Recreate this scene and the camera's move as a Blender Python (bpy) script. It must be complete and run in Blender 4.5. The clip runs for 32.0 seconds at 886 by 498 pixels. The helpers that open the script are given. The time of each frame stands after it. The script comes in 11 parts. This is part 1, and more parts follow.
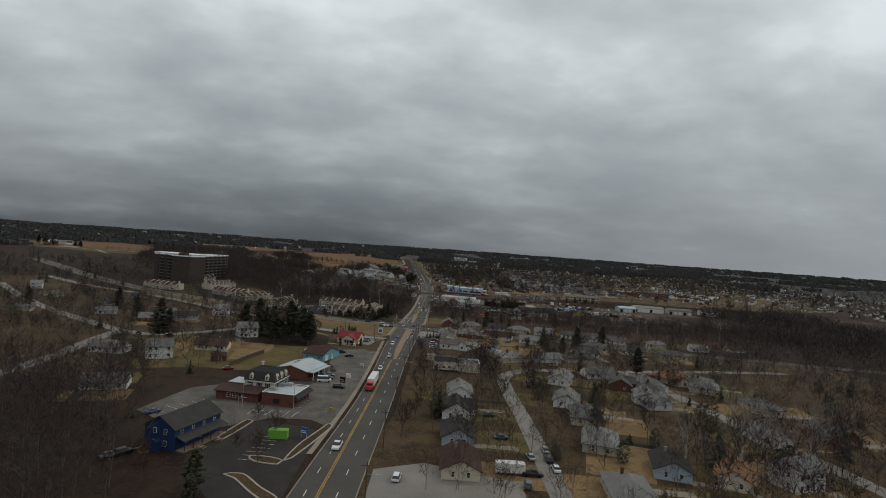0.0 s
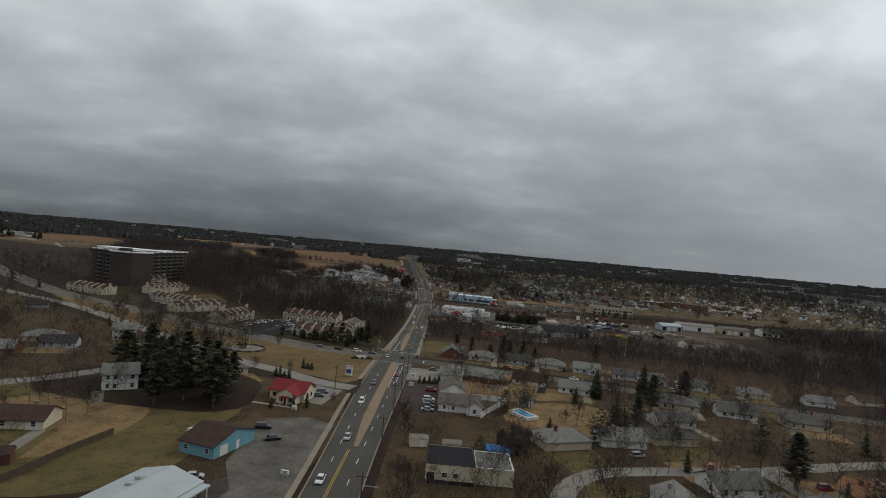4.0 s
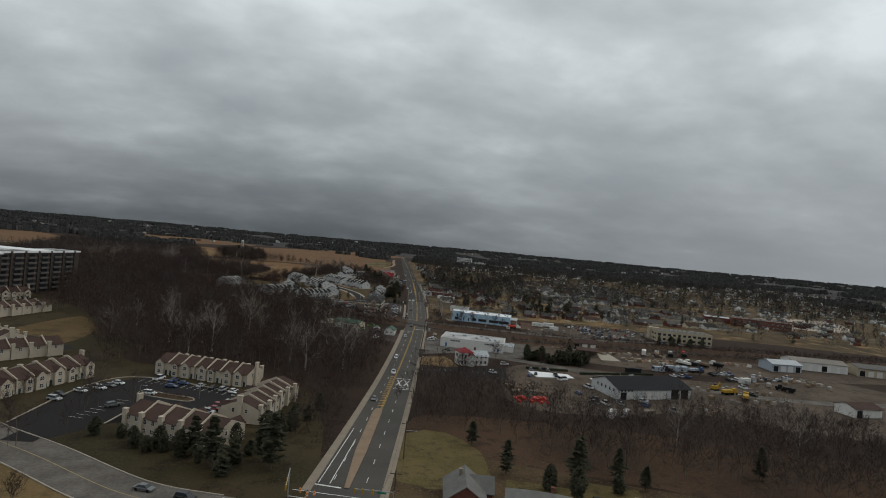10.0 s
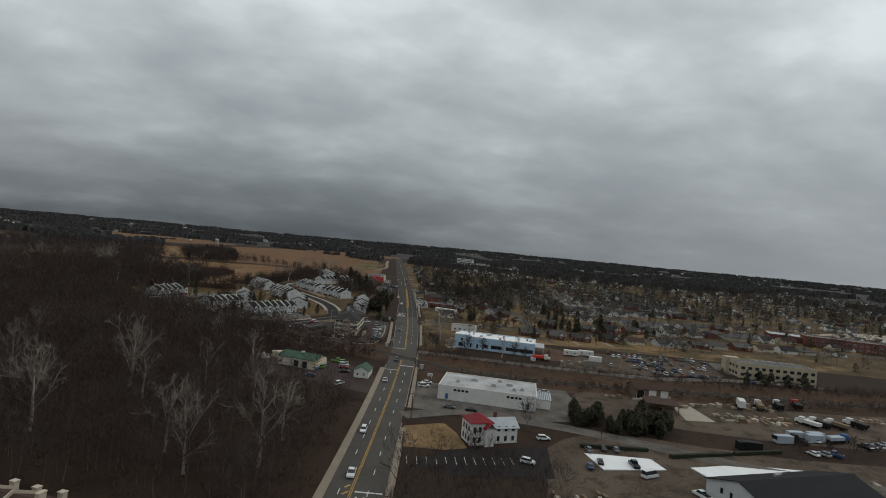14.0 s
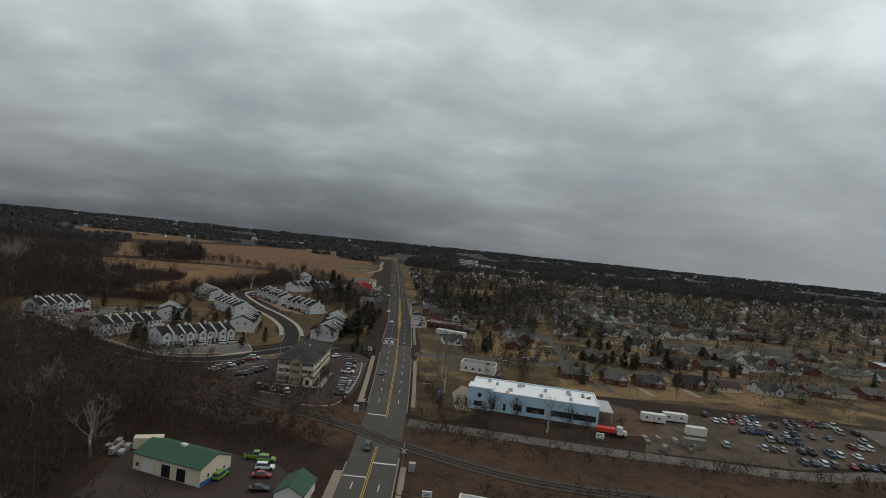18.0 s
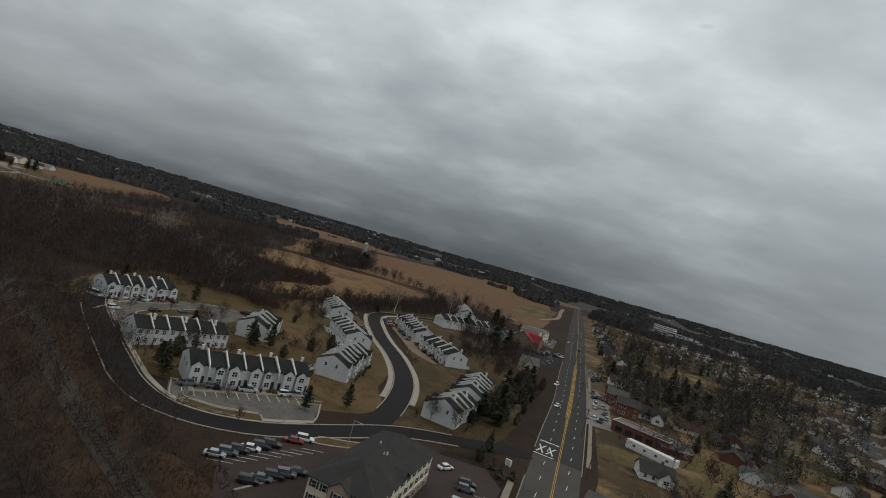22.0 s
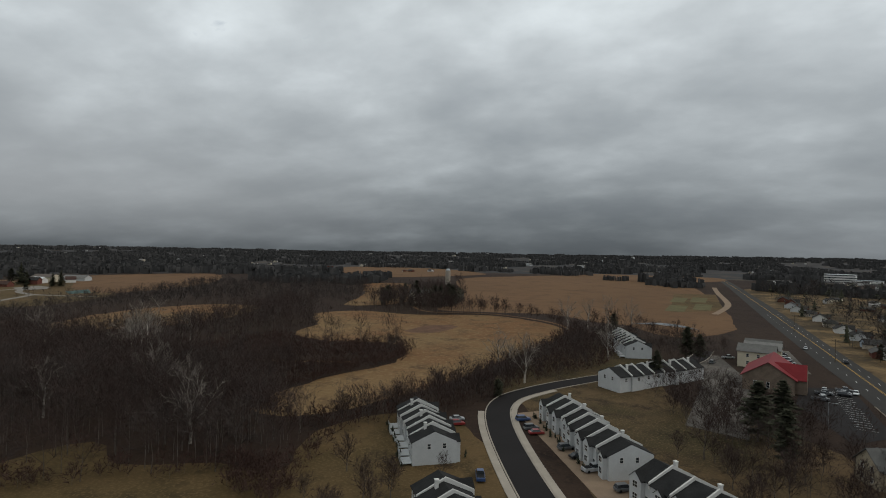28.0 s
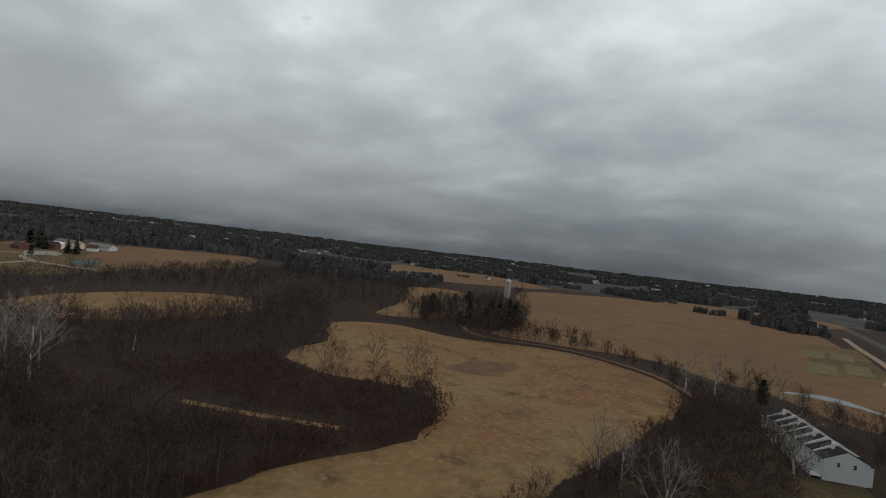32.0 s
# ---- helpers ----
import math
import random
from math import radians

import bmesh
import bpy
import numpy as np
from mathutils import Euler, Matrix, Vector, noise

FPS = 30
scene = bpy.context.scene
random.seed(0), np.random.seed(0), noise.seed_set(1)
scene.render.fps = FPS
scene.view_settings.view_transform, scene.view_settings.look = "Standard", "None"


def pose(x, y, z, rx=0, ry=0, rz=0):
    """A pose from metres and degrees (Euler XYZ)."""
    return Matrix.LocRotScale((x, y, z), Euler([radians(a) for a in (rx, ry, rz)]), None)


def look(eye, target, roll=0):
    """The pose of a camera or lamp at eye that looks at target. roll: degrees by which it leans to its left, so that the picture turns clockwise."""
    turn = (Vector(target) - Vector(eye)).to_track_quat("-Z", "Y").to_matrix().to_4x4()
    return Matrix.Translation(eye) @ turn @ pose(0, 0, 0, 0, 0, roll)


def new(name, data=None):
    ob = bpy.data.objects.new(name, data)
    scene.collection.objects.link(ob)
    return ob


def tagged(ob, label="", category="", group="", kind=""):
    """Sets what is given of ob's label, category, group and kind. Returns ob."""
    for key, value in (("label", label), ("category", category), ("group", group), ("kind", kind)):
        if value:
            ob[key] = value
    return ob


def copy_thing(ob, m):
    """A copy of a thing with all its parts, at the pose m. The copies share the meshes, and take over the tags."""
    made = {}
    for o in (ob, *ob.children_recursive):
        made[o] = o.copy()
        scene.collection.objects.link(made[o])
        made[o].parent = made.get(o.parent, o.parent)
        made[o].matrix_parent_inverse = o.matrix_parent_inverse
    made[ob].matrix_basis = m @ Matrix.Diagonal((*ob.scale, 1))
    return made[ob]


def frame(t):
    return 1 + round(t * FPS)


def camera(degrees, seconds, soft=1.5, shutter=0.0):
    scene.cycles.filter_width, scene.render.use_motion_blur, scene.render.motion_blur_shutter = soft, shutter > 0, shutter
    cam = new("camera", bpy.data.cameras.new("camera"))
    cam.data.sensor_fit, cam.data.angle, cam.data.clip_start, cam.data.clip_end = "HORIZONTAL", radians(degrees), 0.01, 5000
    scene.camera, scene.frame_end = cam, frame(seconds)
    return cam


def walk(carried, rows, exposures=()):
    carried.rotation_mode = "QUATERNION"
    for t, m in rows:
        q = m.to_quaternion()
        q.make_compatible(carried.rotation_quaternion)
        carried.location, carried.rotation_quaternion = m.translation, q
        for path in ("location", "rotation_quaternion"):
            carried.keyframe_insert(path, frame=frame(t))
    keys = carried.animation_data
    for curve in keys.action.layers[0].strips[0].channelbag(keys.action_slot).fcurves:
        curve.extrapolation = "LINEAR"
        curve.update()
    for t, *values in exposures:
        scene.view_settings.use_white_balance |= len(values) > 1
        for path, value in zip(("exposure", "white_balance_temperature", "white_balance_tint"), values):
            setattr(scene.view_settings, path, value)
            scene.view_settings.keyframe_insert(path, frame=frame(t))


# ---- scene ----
cam = camera(77.5, 32.0, soft=1.0)
METRES, EYE, TILT, LEAN, TURN = 880.0, 56.0, 0.0, -4.1, 0.0
ROWS = [
    (0.0, 0.0, 0.0, 0.0, 0.0, 0.0, -0.0),
    (0.5, -0.0001, 0.0172, -0.0001, 0.16, 0.01, -0.35),
    (1.0, -0.0001, 0.0344, -0.0003, 0.16, 0.01, -0.51),
    (1.5, -0.0001, 0.0514, -0.0002, 0.28, 0.02, -0.87),
    (2.0, -0.0, 0.0683, -0.0003, 0.33, 0.0, -1.02),
    (2.5, -0.0001, 0.0851, -0.0005, 0.29, -0.0, -1.04),
    (3.0, -0.0001, 0.1018, -0.0005, 0.29, 0.0, -1.03),
    (3.5, -0.0004, 0.1182, -0.0005, 0.2, 0.01, -0.98),
    (5.5, -0.0011, 0.1798, 0.0009, 0.2, -0.12, -1.1),
    (6.0, -0.0015, 0.1967, 0.0009, 0.18, -0.14, -1.1),
    (6.5, -0.0017, 0.2134, 0.001, 0.2, -0.15, -1.14),
    (7.0, -0.002, 0.2301, 0.0009, 0.13, -0.16, -1.11),
    (7.5, -0.0022, 0.2466, 0.0011, 0.09, -0.2, -1.14),
    (8.0, -0.0023, 0.2633, 0.001, 0.04, -0.2, -1.09),
    (8.5, -0.0023, 0.2798, 0.0009, 0.04, -0.2, -1.12),
    (9.0, -0.0022, 0.2965, 0.0008, 0.11, -0.2, -1.18),
    (9.5, -0.0023, 0.3129, 0.0006, 0.01, -0.18, -1.05),
    (10.0, -0.0023, 0.3296, 0.0003, -0.01, -0.2, -1.14),
    (10.5, -0.0023, 0.3461, 0.0001, -0.0, -0.14, -1.15),
    (11.0, -0.0022, 0.3626, -0.0, -0.04, -0.16, -1.15),
    (11.5, -0.0021, 0.3784, -0.0001, -0.07, -0.16, -1.12),
    (12.0, -0.0021, 0.3948, -0.0002, -0.12, -0.18, -1.15),
    (12.5, -0.0021, 0.4111, -0.0003, -0.13, -0.18, -1.15),
    (13.0, -0.0021, 0.4272, -0.0003, -0.08, -0.18, -1.23),
    (13.5, -0.0023, 0.4435, -0.0003, -0.17, -0.19, -1.15),
    (14.0, -0.0024, 0.4597, -0.0004, -0.12, -0.18, -1.26),
    (14.5, -0.0029, 0.4758, -0.0005, -0.13, -0.18, -1.3),
    (16.5, -0.0037, 0.5421, -0.0005, -0.14, -0.2, -1.56),
    (17.0, -0.0041, 0.5579, -0.0005, -0.13, -0.18, -1.57),
    (17.5, -0.0045, 0.5736, -0.0005, -0.14, -0.17, -1.58),
    (18.0, -0.0049, 0.5893, -0.0004, -0.08, -0.2, -1.82),
    (18.5, -0.0052, 0.6048, -0.0004, 2.36, -0.01, -4.21),
    (19.0, -0.0055, 0.6204, -0.0007, 6.42, 0.39, -7.53),
    (19.5, -0.0062, 0.6358, -0.0008, 7.86, 0.56, -7.26),
    (20.0, -0.0075, 0.6509, -0.0006, 6.95, 0.47, -5.49),
    (20.5, -0.009, 0.666, -0.0005, 9.15, 0.62, -7.09),
    (21.0, -0.0107, 0.681, -0.0005, 12.6, 0.95, -9.09),
    (21.5, -0.0132, 0.696, -0.0004, 15.92, 1.25, -10.65),
    (22.0, -0.0166, 0.711, -0.0005, 19.09, 1.51, -12.22),
    (22.5, -0.0205, 0.7259, -0.0006, 22.65, 1.88, -13.38),
    (23.0, -0.0251, 0.7404, -0.0003, 25.27, 2.1, -13.57),
    (23.5, -0.0304, 0.7544, -0.0001, 27.49, 2.29, -13.27),
    (24.0, -0.0365, 0.7681, 0.0001, 29.65, 2.44, -13.06),
    (24.5, -0.043, 0.7813, 0.0005, 32.44, 2.65, -13.39),
    (25.0, -0.0504, 0.7942, 0.0008, 33.75, 2.82, -12.04),
    (25.5, -0.0582, 0.8066, 0.0015, 31.95, 2.66, -8.03),
    (27.5, -0.0884, 0.8539, 0.0055, 28.12, 2.17, 1.55),
    (28.0, -0.0958, 0.8662, 0.0061, 27.79, 2.12, 2.53),
    (28.5, -0.1028, 0.8782, 0.0065, 28.63, 2.16, 1.48),
    (29.0, -0.1097, 0.8906, 0.007, 29.97, 2.25, -0.03),
    (29.5, -0.1166, 0.9032, 0.0074, 30.78, 2.31, -0.98),
    (30.0, -0.1236, 0.9155, 0.0078, 31.58, 2.35, -2.33),
    (30.5, -0.1304, 0.9279, 0.0082, 32.64, 2.43, -3.29),
    (31.0, -0.1374, 0.9401, 0.0086, 32.98, 2.49, -3.55),
    (31.5, -0.1445, 0.9521, 0.0091, 33.49, 2.51, -3.77),
    (32.0, -0.1517, 0.9639, 0.0096, 33.63, 2.48, -3.4),
]
walk(cam, [(t, pose(0, 0, EYE, TILT, LEAN, TURN) @ pose(METRES * x, METRES * y, METRES * z, 90 + pitch, roll, yaw)) for t, x, y, z, yaw, pitch, roll in ROWS])

# ---- world and light: a heavy broken overcast ----
def link(nt, a, b):
    nt.links.new(a, b)


def overcast():
    w = bpy.data.worlds.new("overcast_sky")
    scene.world = w
    w.use_nodes = True
    nt = w.node_tree
    nt.nodes.clear()
    N = nt.nodes.new
    out, bg = N("ShaderNodeOutputWorld"), N("ShaderNodeBackground")
    tc, sep = N("ShaderNodeTexCoord"), N("ShaderNodeSeparateXYZ")
    link(nt, tc.outputs["Generated"], sep.inputs[0])

    def m(op, a, b=None, clamp=False):
        n = N("ShaderNodeMath")
        n.operation, n.use_clamp = op, clamp
        for k, v in enumerate((a, b)):
            if v is None:
                continue
            if isinstance(v, (int, float)):
                n.inputs[k].default_value = v
            else:
                link(nt, v, n.inputs[k])
        return n.outputs[0]

    zc = m("MAXIMUM", sep.outputs[2], 0.0)

    def layer(k):
        """The sky laid flat: k sets how far the clouds crowd together towards the horizon."""
        den = m("ADD", zc, k)
        comb = N("ShaderNodeCombineXYZ")
        link(nt, m("DIVIDE", sep.outputs[0], den), comb.inputs[0])
        link(nt, m("DIVIDE", sep.outputs[1], den), comb.inputs[1])
        comb.inputs[2].default_value = 3.1
        return comb.outputs[0]

    deck = layer(0.27)

    def fbm(scale, detail, rough, dist, off):
        mp = N("ShaderNodeMapping")
        mp.inputs["Location"].default_value = off
        mp.inputs["Rotation"].default_value = (0, 0, radians(-18))
        mp.inputs["Scale"].default_value = (1.0, 1.15, 1)
        link(nt, deck, mp.inputs[0])
        n = N("ShaderNodeTexNoise")
        n.inputs["Scale"].default_value, n.inputs["Detail"].default_value = scale, detail
        n.inputs["Roughness"].default_value, n.inputs["Distortion"].default_value = rough, dist
        link(nt, mp.outputs[0], n.inputs["Vector"])
        return n.outputs[0]

    def mass(az, el, wide, lift_):
        """A broad thicker or thinner part of the cloud, towards az (from north, west positive) and el."""
        d = N("ShaderNodeVectorMath")
        d.operation = "DOT_PRODUCT"
        a_, e_ = radians(az), radians(el)
        d.inputs[1].default_value = (-math.sin(a_) * math.cos(e_), math.cos(a_) * math.cos(e_), math.sin(e_))
        link(nt, tc.outputs["Generated"], d.inputs[0])
        k_ = 1 - math.cos(radians(wide))
        return m("MULTIPLY", m("POWER", m("MAXIMUM", m("SUBTRACT", 1.0, m("DIVIDE", m("SUBTRACT", 1.0, d.outputs["Value"]), k_)), 0.0), 2.0), lift_)

    big, mid, fine = fbm(1.2, 2.0, 0.45, 0.0, (1.7, 0.4, 0)), fbm(2.6, 6.0, 0.50, 0.08, (4.2, 7.7, 1)), fbm(7.0, 4.0, 0.5, 0.1, (9, 2, 2))
    mix = m("ADD", m("ADD", m("MULTIPLY", big, 0.40), m("MULTIPLY", mid, 0.56)), m("MULTIPLY", fine, 0.10))
    for spec in ((3, 22, 14, 0.05), (36, 17, 9, 0.07), (30, 12, 8, 0.04), (-34, 12, 12, 0.04), (28, 17, 6, -0.06), (40, 22, 7, -0.03), (12, 7, 12, -0.05), (-16, 20, 9, -0.02), (58, 13, 9, 0.05), (62, 6, 7, 0.07), (72, 12, 8, -0.04), (50, 22, 8, 0.04)):
        mix = m("ADD", mix, mass(*spec))
    mix = m("SUBTRACT", mix, 0.03)
    ramp = N("ShaderNodeValToRGB")
    e = ramp.color_ramp.elements
    e[0].position, e[0].color = 0.36, (0.385, 0.424, 0.452, 1)
    e[1].position, e[1].color = 0.68, (0.690, 0.748, 0.778, 1)
    for p, c in ((0.46, (0.445, 0.486, 0.512, 1)), (0.56, (0.535, 0.581, 0.608, 1))):
        x = e.new(p)
        x.color = c
    link(nt, mix, ramp.inputs[0])
    # cloud base grows darker and thicker towards the horizon
    fall = N("ShaderNodeValToRGB")
    f = fall.color_ramp.elements
    f[0].position, f[0].color = 0.0, (0.225, 0.232, 0.238, 1)
    f[1].position, f[1].color = 0.85, (1.49, 1.43, 1.34, 1)
    for p, c in ((0.05, (0.34, 0.35, 0.357, 1)), (0.15, (0.69, 0.697, 0.702, 1)), (0.32, (1.0, 1.0, 1.0, 1)), (0.50, (1.08, 1.08, 1.07, 1))):
        x = f.new(p)
        x.color = c
    link(nt, zc, fall.inputs[0])
    mul = N("ShaderNodeMix")
    mul.data_type, mul.blend_type = "RGBA", "MULTIPLY"
    mul.inputs[0].default_value = 1.0
    link(nt, ramp.outputs[0], mul.inputs[6])
    link(nt, fall.outputs[0], mul.inputs[7])
    # the cloud is thinner towards the east: the low sky there is lighter
    east = m("MULTIPLY", m("ADD", sep.outputs[0], 0.15, True), m("SUBTRACT", 1.0, m("MULTIPLY", zc, 3.2, True)))
    lift = N("ShaderNodeMix")
    lift.data_type, lift.blend_type = "RGBA", "MIX"
    link(nt, m("MULTIPLY", east, 0.75, True), lift.inputs[0])
    link(nt, mul.outputs[2], lift.inputs[6])
    lift.inputs[7].default_value = (0.42, 0.45, 0.475, 1)
    # and a paler streak low in the west
    west = m("MULTIPLY", m("MULTIPLY", m("SUBTRACT", m("MULTIPLY", sep.outputs[0], -1.0), 0.45, True), 1.8, True), m("MULTIPLY", m("MULTIPLY", zc, 12.0, True), m("SUBTRACT", 1.0, m("MULTIPLY", zc, 3.4, True))))
    lift2 = N("ShaderNodeMix")
    lift2.data_type, lift2.blend_type = "RGBA", "MIX"
    link(nt, m("MULTIPLY", west, 0.8, True), lift2.inputs[0])
    link(nt, lift.outputs[2], lift2.inputs[6])
    lift2.inputs[7].default_value = (0.44, 0.46, 0.475, 1)
    lift = lift2
    # small blue gaps
    sky = N("ShaderNodeTexSky")
    sky.sky_type, sky.sun_disc = "NISHITA", False
    sky.sun_elevation, sky.sun_rotation = radians(32), radians(60)
    dim = N("ShaderNodeMix")
    dim.data_type, dim.blend_type = "RGBA", "MULTIPLY"
    dim.inputs[0].default_value = 1.0
    dim.inputs[7].default_value = (0.075, 0.075, 0.075, 1)
    link(nt, sky.outputs[0], dim.inputs[6])
    gap = m("MULTIPLY", m("SUBTRACT", m("ADD", m("MULTIPLY", mid, 0.5), m("MULTIPLY", fine, 0.5)), 0.66, True), 12.0, True)
    gap = m("MULTIPLY", gap, m("MULTIPLY", zc, 1.4, True))
    fin = N("ShaderNodeMix")
    fin.data_type = "RGBA"
    link(nt, gap, fin.inputs[0])
    link(nt, lift.outputs[2], fin.inputs[6])
    link(nt, dim.outputs[2], fin.inputs[7])
    link(nt, fin.outputs[2], bg.inputs[0])
    bg.inputs[1].default_value = 1.0
    link(nt, bg.outputs[0], out.inputs[0])


overcast()
sun_data = bpy.data.lights.new("sun", "SUN")
sun_data.energy, sun_data.angle, sun_data.color = 0.65, radians(14), (1.0, 0.95, 0.87)
sun = new("sun", sun_data)
sun.matrix_world = look((0, 0, 300), (-130, -75, 190))
scene.view_settings.exposure = 0.0

# ---- materials ----
MATS = {}


def mat(name, col, rough=0.85, var=0.25, scale=0.6, fine=8.0, metal=0.0, bump=0.0, rand=0.0, col2=None, spec=0.12, island=0.0):
    """A surface with two scales of variation in world metres; rand varies it from object to object, island from piece to piece."""
    if name in MATS:
        return MATS[name]
    mt = bpy.data.materials.new(name)
    mt.use_nodes = True
    nt = mt.node_tree
    b = nt.nodes["Principled BSDF"]
    N = nt.nodes.new
    b.inputs["Roughness"].default_value, b.inputs["Metallic"].default_value = rough, metal
    b.inputs["Specular IOR Level"].default_value = spec
    geo = N("ShaderNodeNewGeometry")

    def noise_tex(s, d):
        n = N("ShaderNodeTexNoise")
        n.inputs["Scale"].default_value, n.inputs["Detail"].default_value = s, d
        n.inputs["Roughness"].default_value = 0.6
        link(nt, geo.outputs["Position"], n.inputs["Vector"])
        return n.outputs[0]

    c2 = col2 if col2 else tuple(v * (1 - var) for v in col)
    c1 = col if col2 else tuple(min(1, v * (1 + var)) for v in col)
    ramp = N("ShaderNodeValToRGB")
    e = ramp.color_ramp.elements
    e[0].position, e[0].color = 0.32, (*c2, 1)
    e[1].position, e[1].color = 0.68, (*c1, 1)
    big, small = noise_tex(scale, 4.0), noise_tex(fine, 3.0)
    mx = N("ShaderNodeMath")
    mx.operation = "MULTIPLY_ADD"
    mx.inputs[1].default_value = 0.38
    link(nt, small, mx.inputs[0])
    sc = N("ShaderNodeMath")
    sc.operation = "MULTIPLY"
    sc.inputs[1].default_value = 0.62
    link(nt, big, sc.inputs[0])
    link(nt, sc.outputs[0], mx.inputs[2])
    link(nt, mx.outputs[0], ramp.inputs[0])
    colour = ramp.outputs[0]
    if rand or island:
        hsv = N("ShaderNodeHueSaturation")
        rv = N("ShaderNodeMapRange")
        rv.inputs[3].default_value, rv.inputs[4].default_value = 1 - max(rand, island), 1 + max(rand, island)
        if rand:
            link(nt, N("ShaderNodeObjectInfo").outputs["Random"], rv.inputs[0])
        else:
            link(nt, geo.outputs["Random Per Island"], rv.inputs[0])
        link(nt, rv.outputs[0], hsv.inputs["Value"])
        link(nt, colour, hsv.inputs["Color"])
        colour = hsv.outputs[0]
    link(nt, colour, b.inputs["Base Color"])
    if bump:
        bp = N("ShaderNodeBump")
        bp.inputs["Strength"].default_value, bp.inputs["Distance"].default_value = bump, 0.05
        link(nt, small, bp.inputs["Height"])
        link(nt, bp.outputs[0], b.inputs["Normal"])
    MATS[name] = mt
    return mt


def ground_mat(name, cols, scales, bump=0.4):
    """Natural ground: three colours mixed by broad patches, clumps and grain."""
    mt = bpy.data.materials.new(name)
    mt.use_nodes = True
    nt = mt.node_tree
    b = nt.nodes["Principled BSDF"]
    b.inputs["Roughness"].default_value, b.inputs["Specular IOR Level"].default_value = 0.95, 0.1
    N = nt.nodes.new
    geo = N("ShaderNodeNewGeometry")
    outs = []
    for s, d in zip(scales, (5.0, 6.0, 4.0)):
        n = N("ShaderNodeTexNoise")
        n.inputs["Scale"].default_value, n.inputs["Detail"].default_value, n.inputs["Roughness"].default_value = s, d, 0.62
        link(nt, geo.outputs["Position"], n.inputs["Vector"])
        outs.append(n.outputs[0])

    def step(o, lo, hi):
        r = N("ShaderNodeMapRange")
        r.inputs[1].default_value, r.inputs[2].default_value = lo, hi
        link(nt, o, r.inputs[0])
        return r.outputs[0]

    def blend(f, a, c, kind="MIX"):
        x = N("ShaderNodeMix")
        x.data_type, x.blend_type = "RGBA", kind
        link(nt, f, x.inputs[0])
        for k, v in ((6, a), (7, c)):
            if isinstance(v, tuple):
                x.inputs[k].default_value = (*v, 1)
            else:
                link(nt, v, x.inputs[k])
        return x.outputs[2]

    c = blend(step(outs[0], 0.40, 0.60), cols[0], cols[1])
    c = blend(step(outs[1], 0.50, 0.68), c, cols[2])
    c = blend(step(outs[2], 0.35, 0.75), c, tuple(v * 0.55 for v in cols[2]), "MIX") if len(cols) < 4 else blend(step(outs[2], 0.5, 0.72), c, cols[3])
    link(nt, c, b.inputs["Base Color"])
    bp = N("ShaderNodeBump")
    bp.inputs["Strength"].default_value, bp.inputs["Distance"].default_value = bump, 0.2
    link(nt, outs[2], bp.inputs["Height"])
    link(nt, bp.outputs[0], b.inputs["Normal"])
    MATS[name] = mt
    return mt


M_GROUND = ground_mat("leaf_litter", ((0.027, 0.017, 0.013), (0.037, 0.024, 0.017), (0.016, 0.011, 0.009), (0.047, 0.030, 0.020)), (0.012, 0.11, 1.1))
M_LAWN = ground_mat("winter_lawn", ((0.041, 0.034, 0.016), (0.097, 0.064, 0.034), (0.030, 0.022, 0.014), (0.135, 0.090, 0.048)), (0.022, 0.16, 1.9))
M_LITTER = ground_mat("leaf_strewn_yard", ((0.042, 0.030, 0.018), (0.077, 0.052, 0.029), (0.028, 0.019, 0.013), (0.119, 0.079, 0.041)), (0.03, 0.15, 1.7))
M_YARD = ground_mat("shaded_olive_lawn", ((0.030, 0.026, 0.013), (0.046, 0.034, 0.018), (0.019, 0.014, 0.009), (0.062, 0.048, 0.022)), (0.03, 0.15, 1.7))
M_SUBURB = ground_mat("mixed_house_plots", ((0.050, 0.037, 0.022), (0.105, 0.072, 0.037), (0.034, 0.025, 0.018), (0.225, 0.150, 0.072)), (0.03, 0.12, 0.07))
M_PLOT_T = ground_mat("tan_house_lawn", ((0.205, 0.134, 0.066), (0.140, 0.094, 0.048), (0.085, 0.058, 0.031), (0.255, 0.172, 0.088)), (0.08, 0.3, 2.2))
M_PLOT_G = ground_mat("greenish_house_lawn", ((0.080, 0.066, 0.026), (0.112, 0.086, 0.037), (0.052, 0.042, 0.022), (0.150, 0.108, 0.050)), (0.08, 0.3, 2.2))
M_MEADOW = ground_mat("dry_meadow", ((0.170, 0.110, 0.053), (0.150, 0.078, 0.036), (0.082, 0.050, 0.027), (0.205, 0.139, 0.072)), (0.018, 0.09, 0.5))
M_STUBBLE = ground_mat("stubble_field", ((0.140, 0.080, 0.042), (0.122, 0.070, 0.037), (0.099, 0.056, 0.031), (0.156, 0.095, 0.051)), (0.010, 0.05, 0.8))
M_GRASS2 = ground_mat("mown_winter_grass", ((0.072, 0.050, 0.022), (0.111, 0.072, 0.034), (0.049, 0.036, 0.018), (0.138, 0.091, 0.044)), (0.02, 0.12, 1.5))
M_GRASS_T = ground_mat("tan_roadside_grass", ((0.105, 0.074, 0.034), (0.150, 0.100, 0.048), (0.070, 0.052, 0.026), (0.185, 0.124, 0.060)), (0.02, 0.12, 1.5))
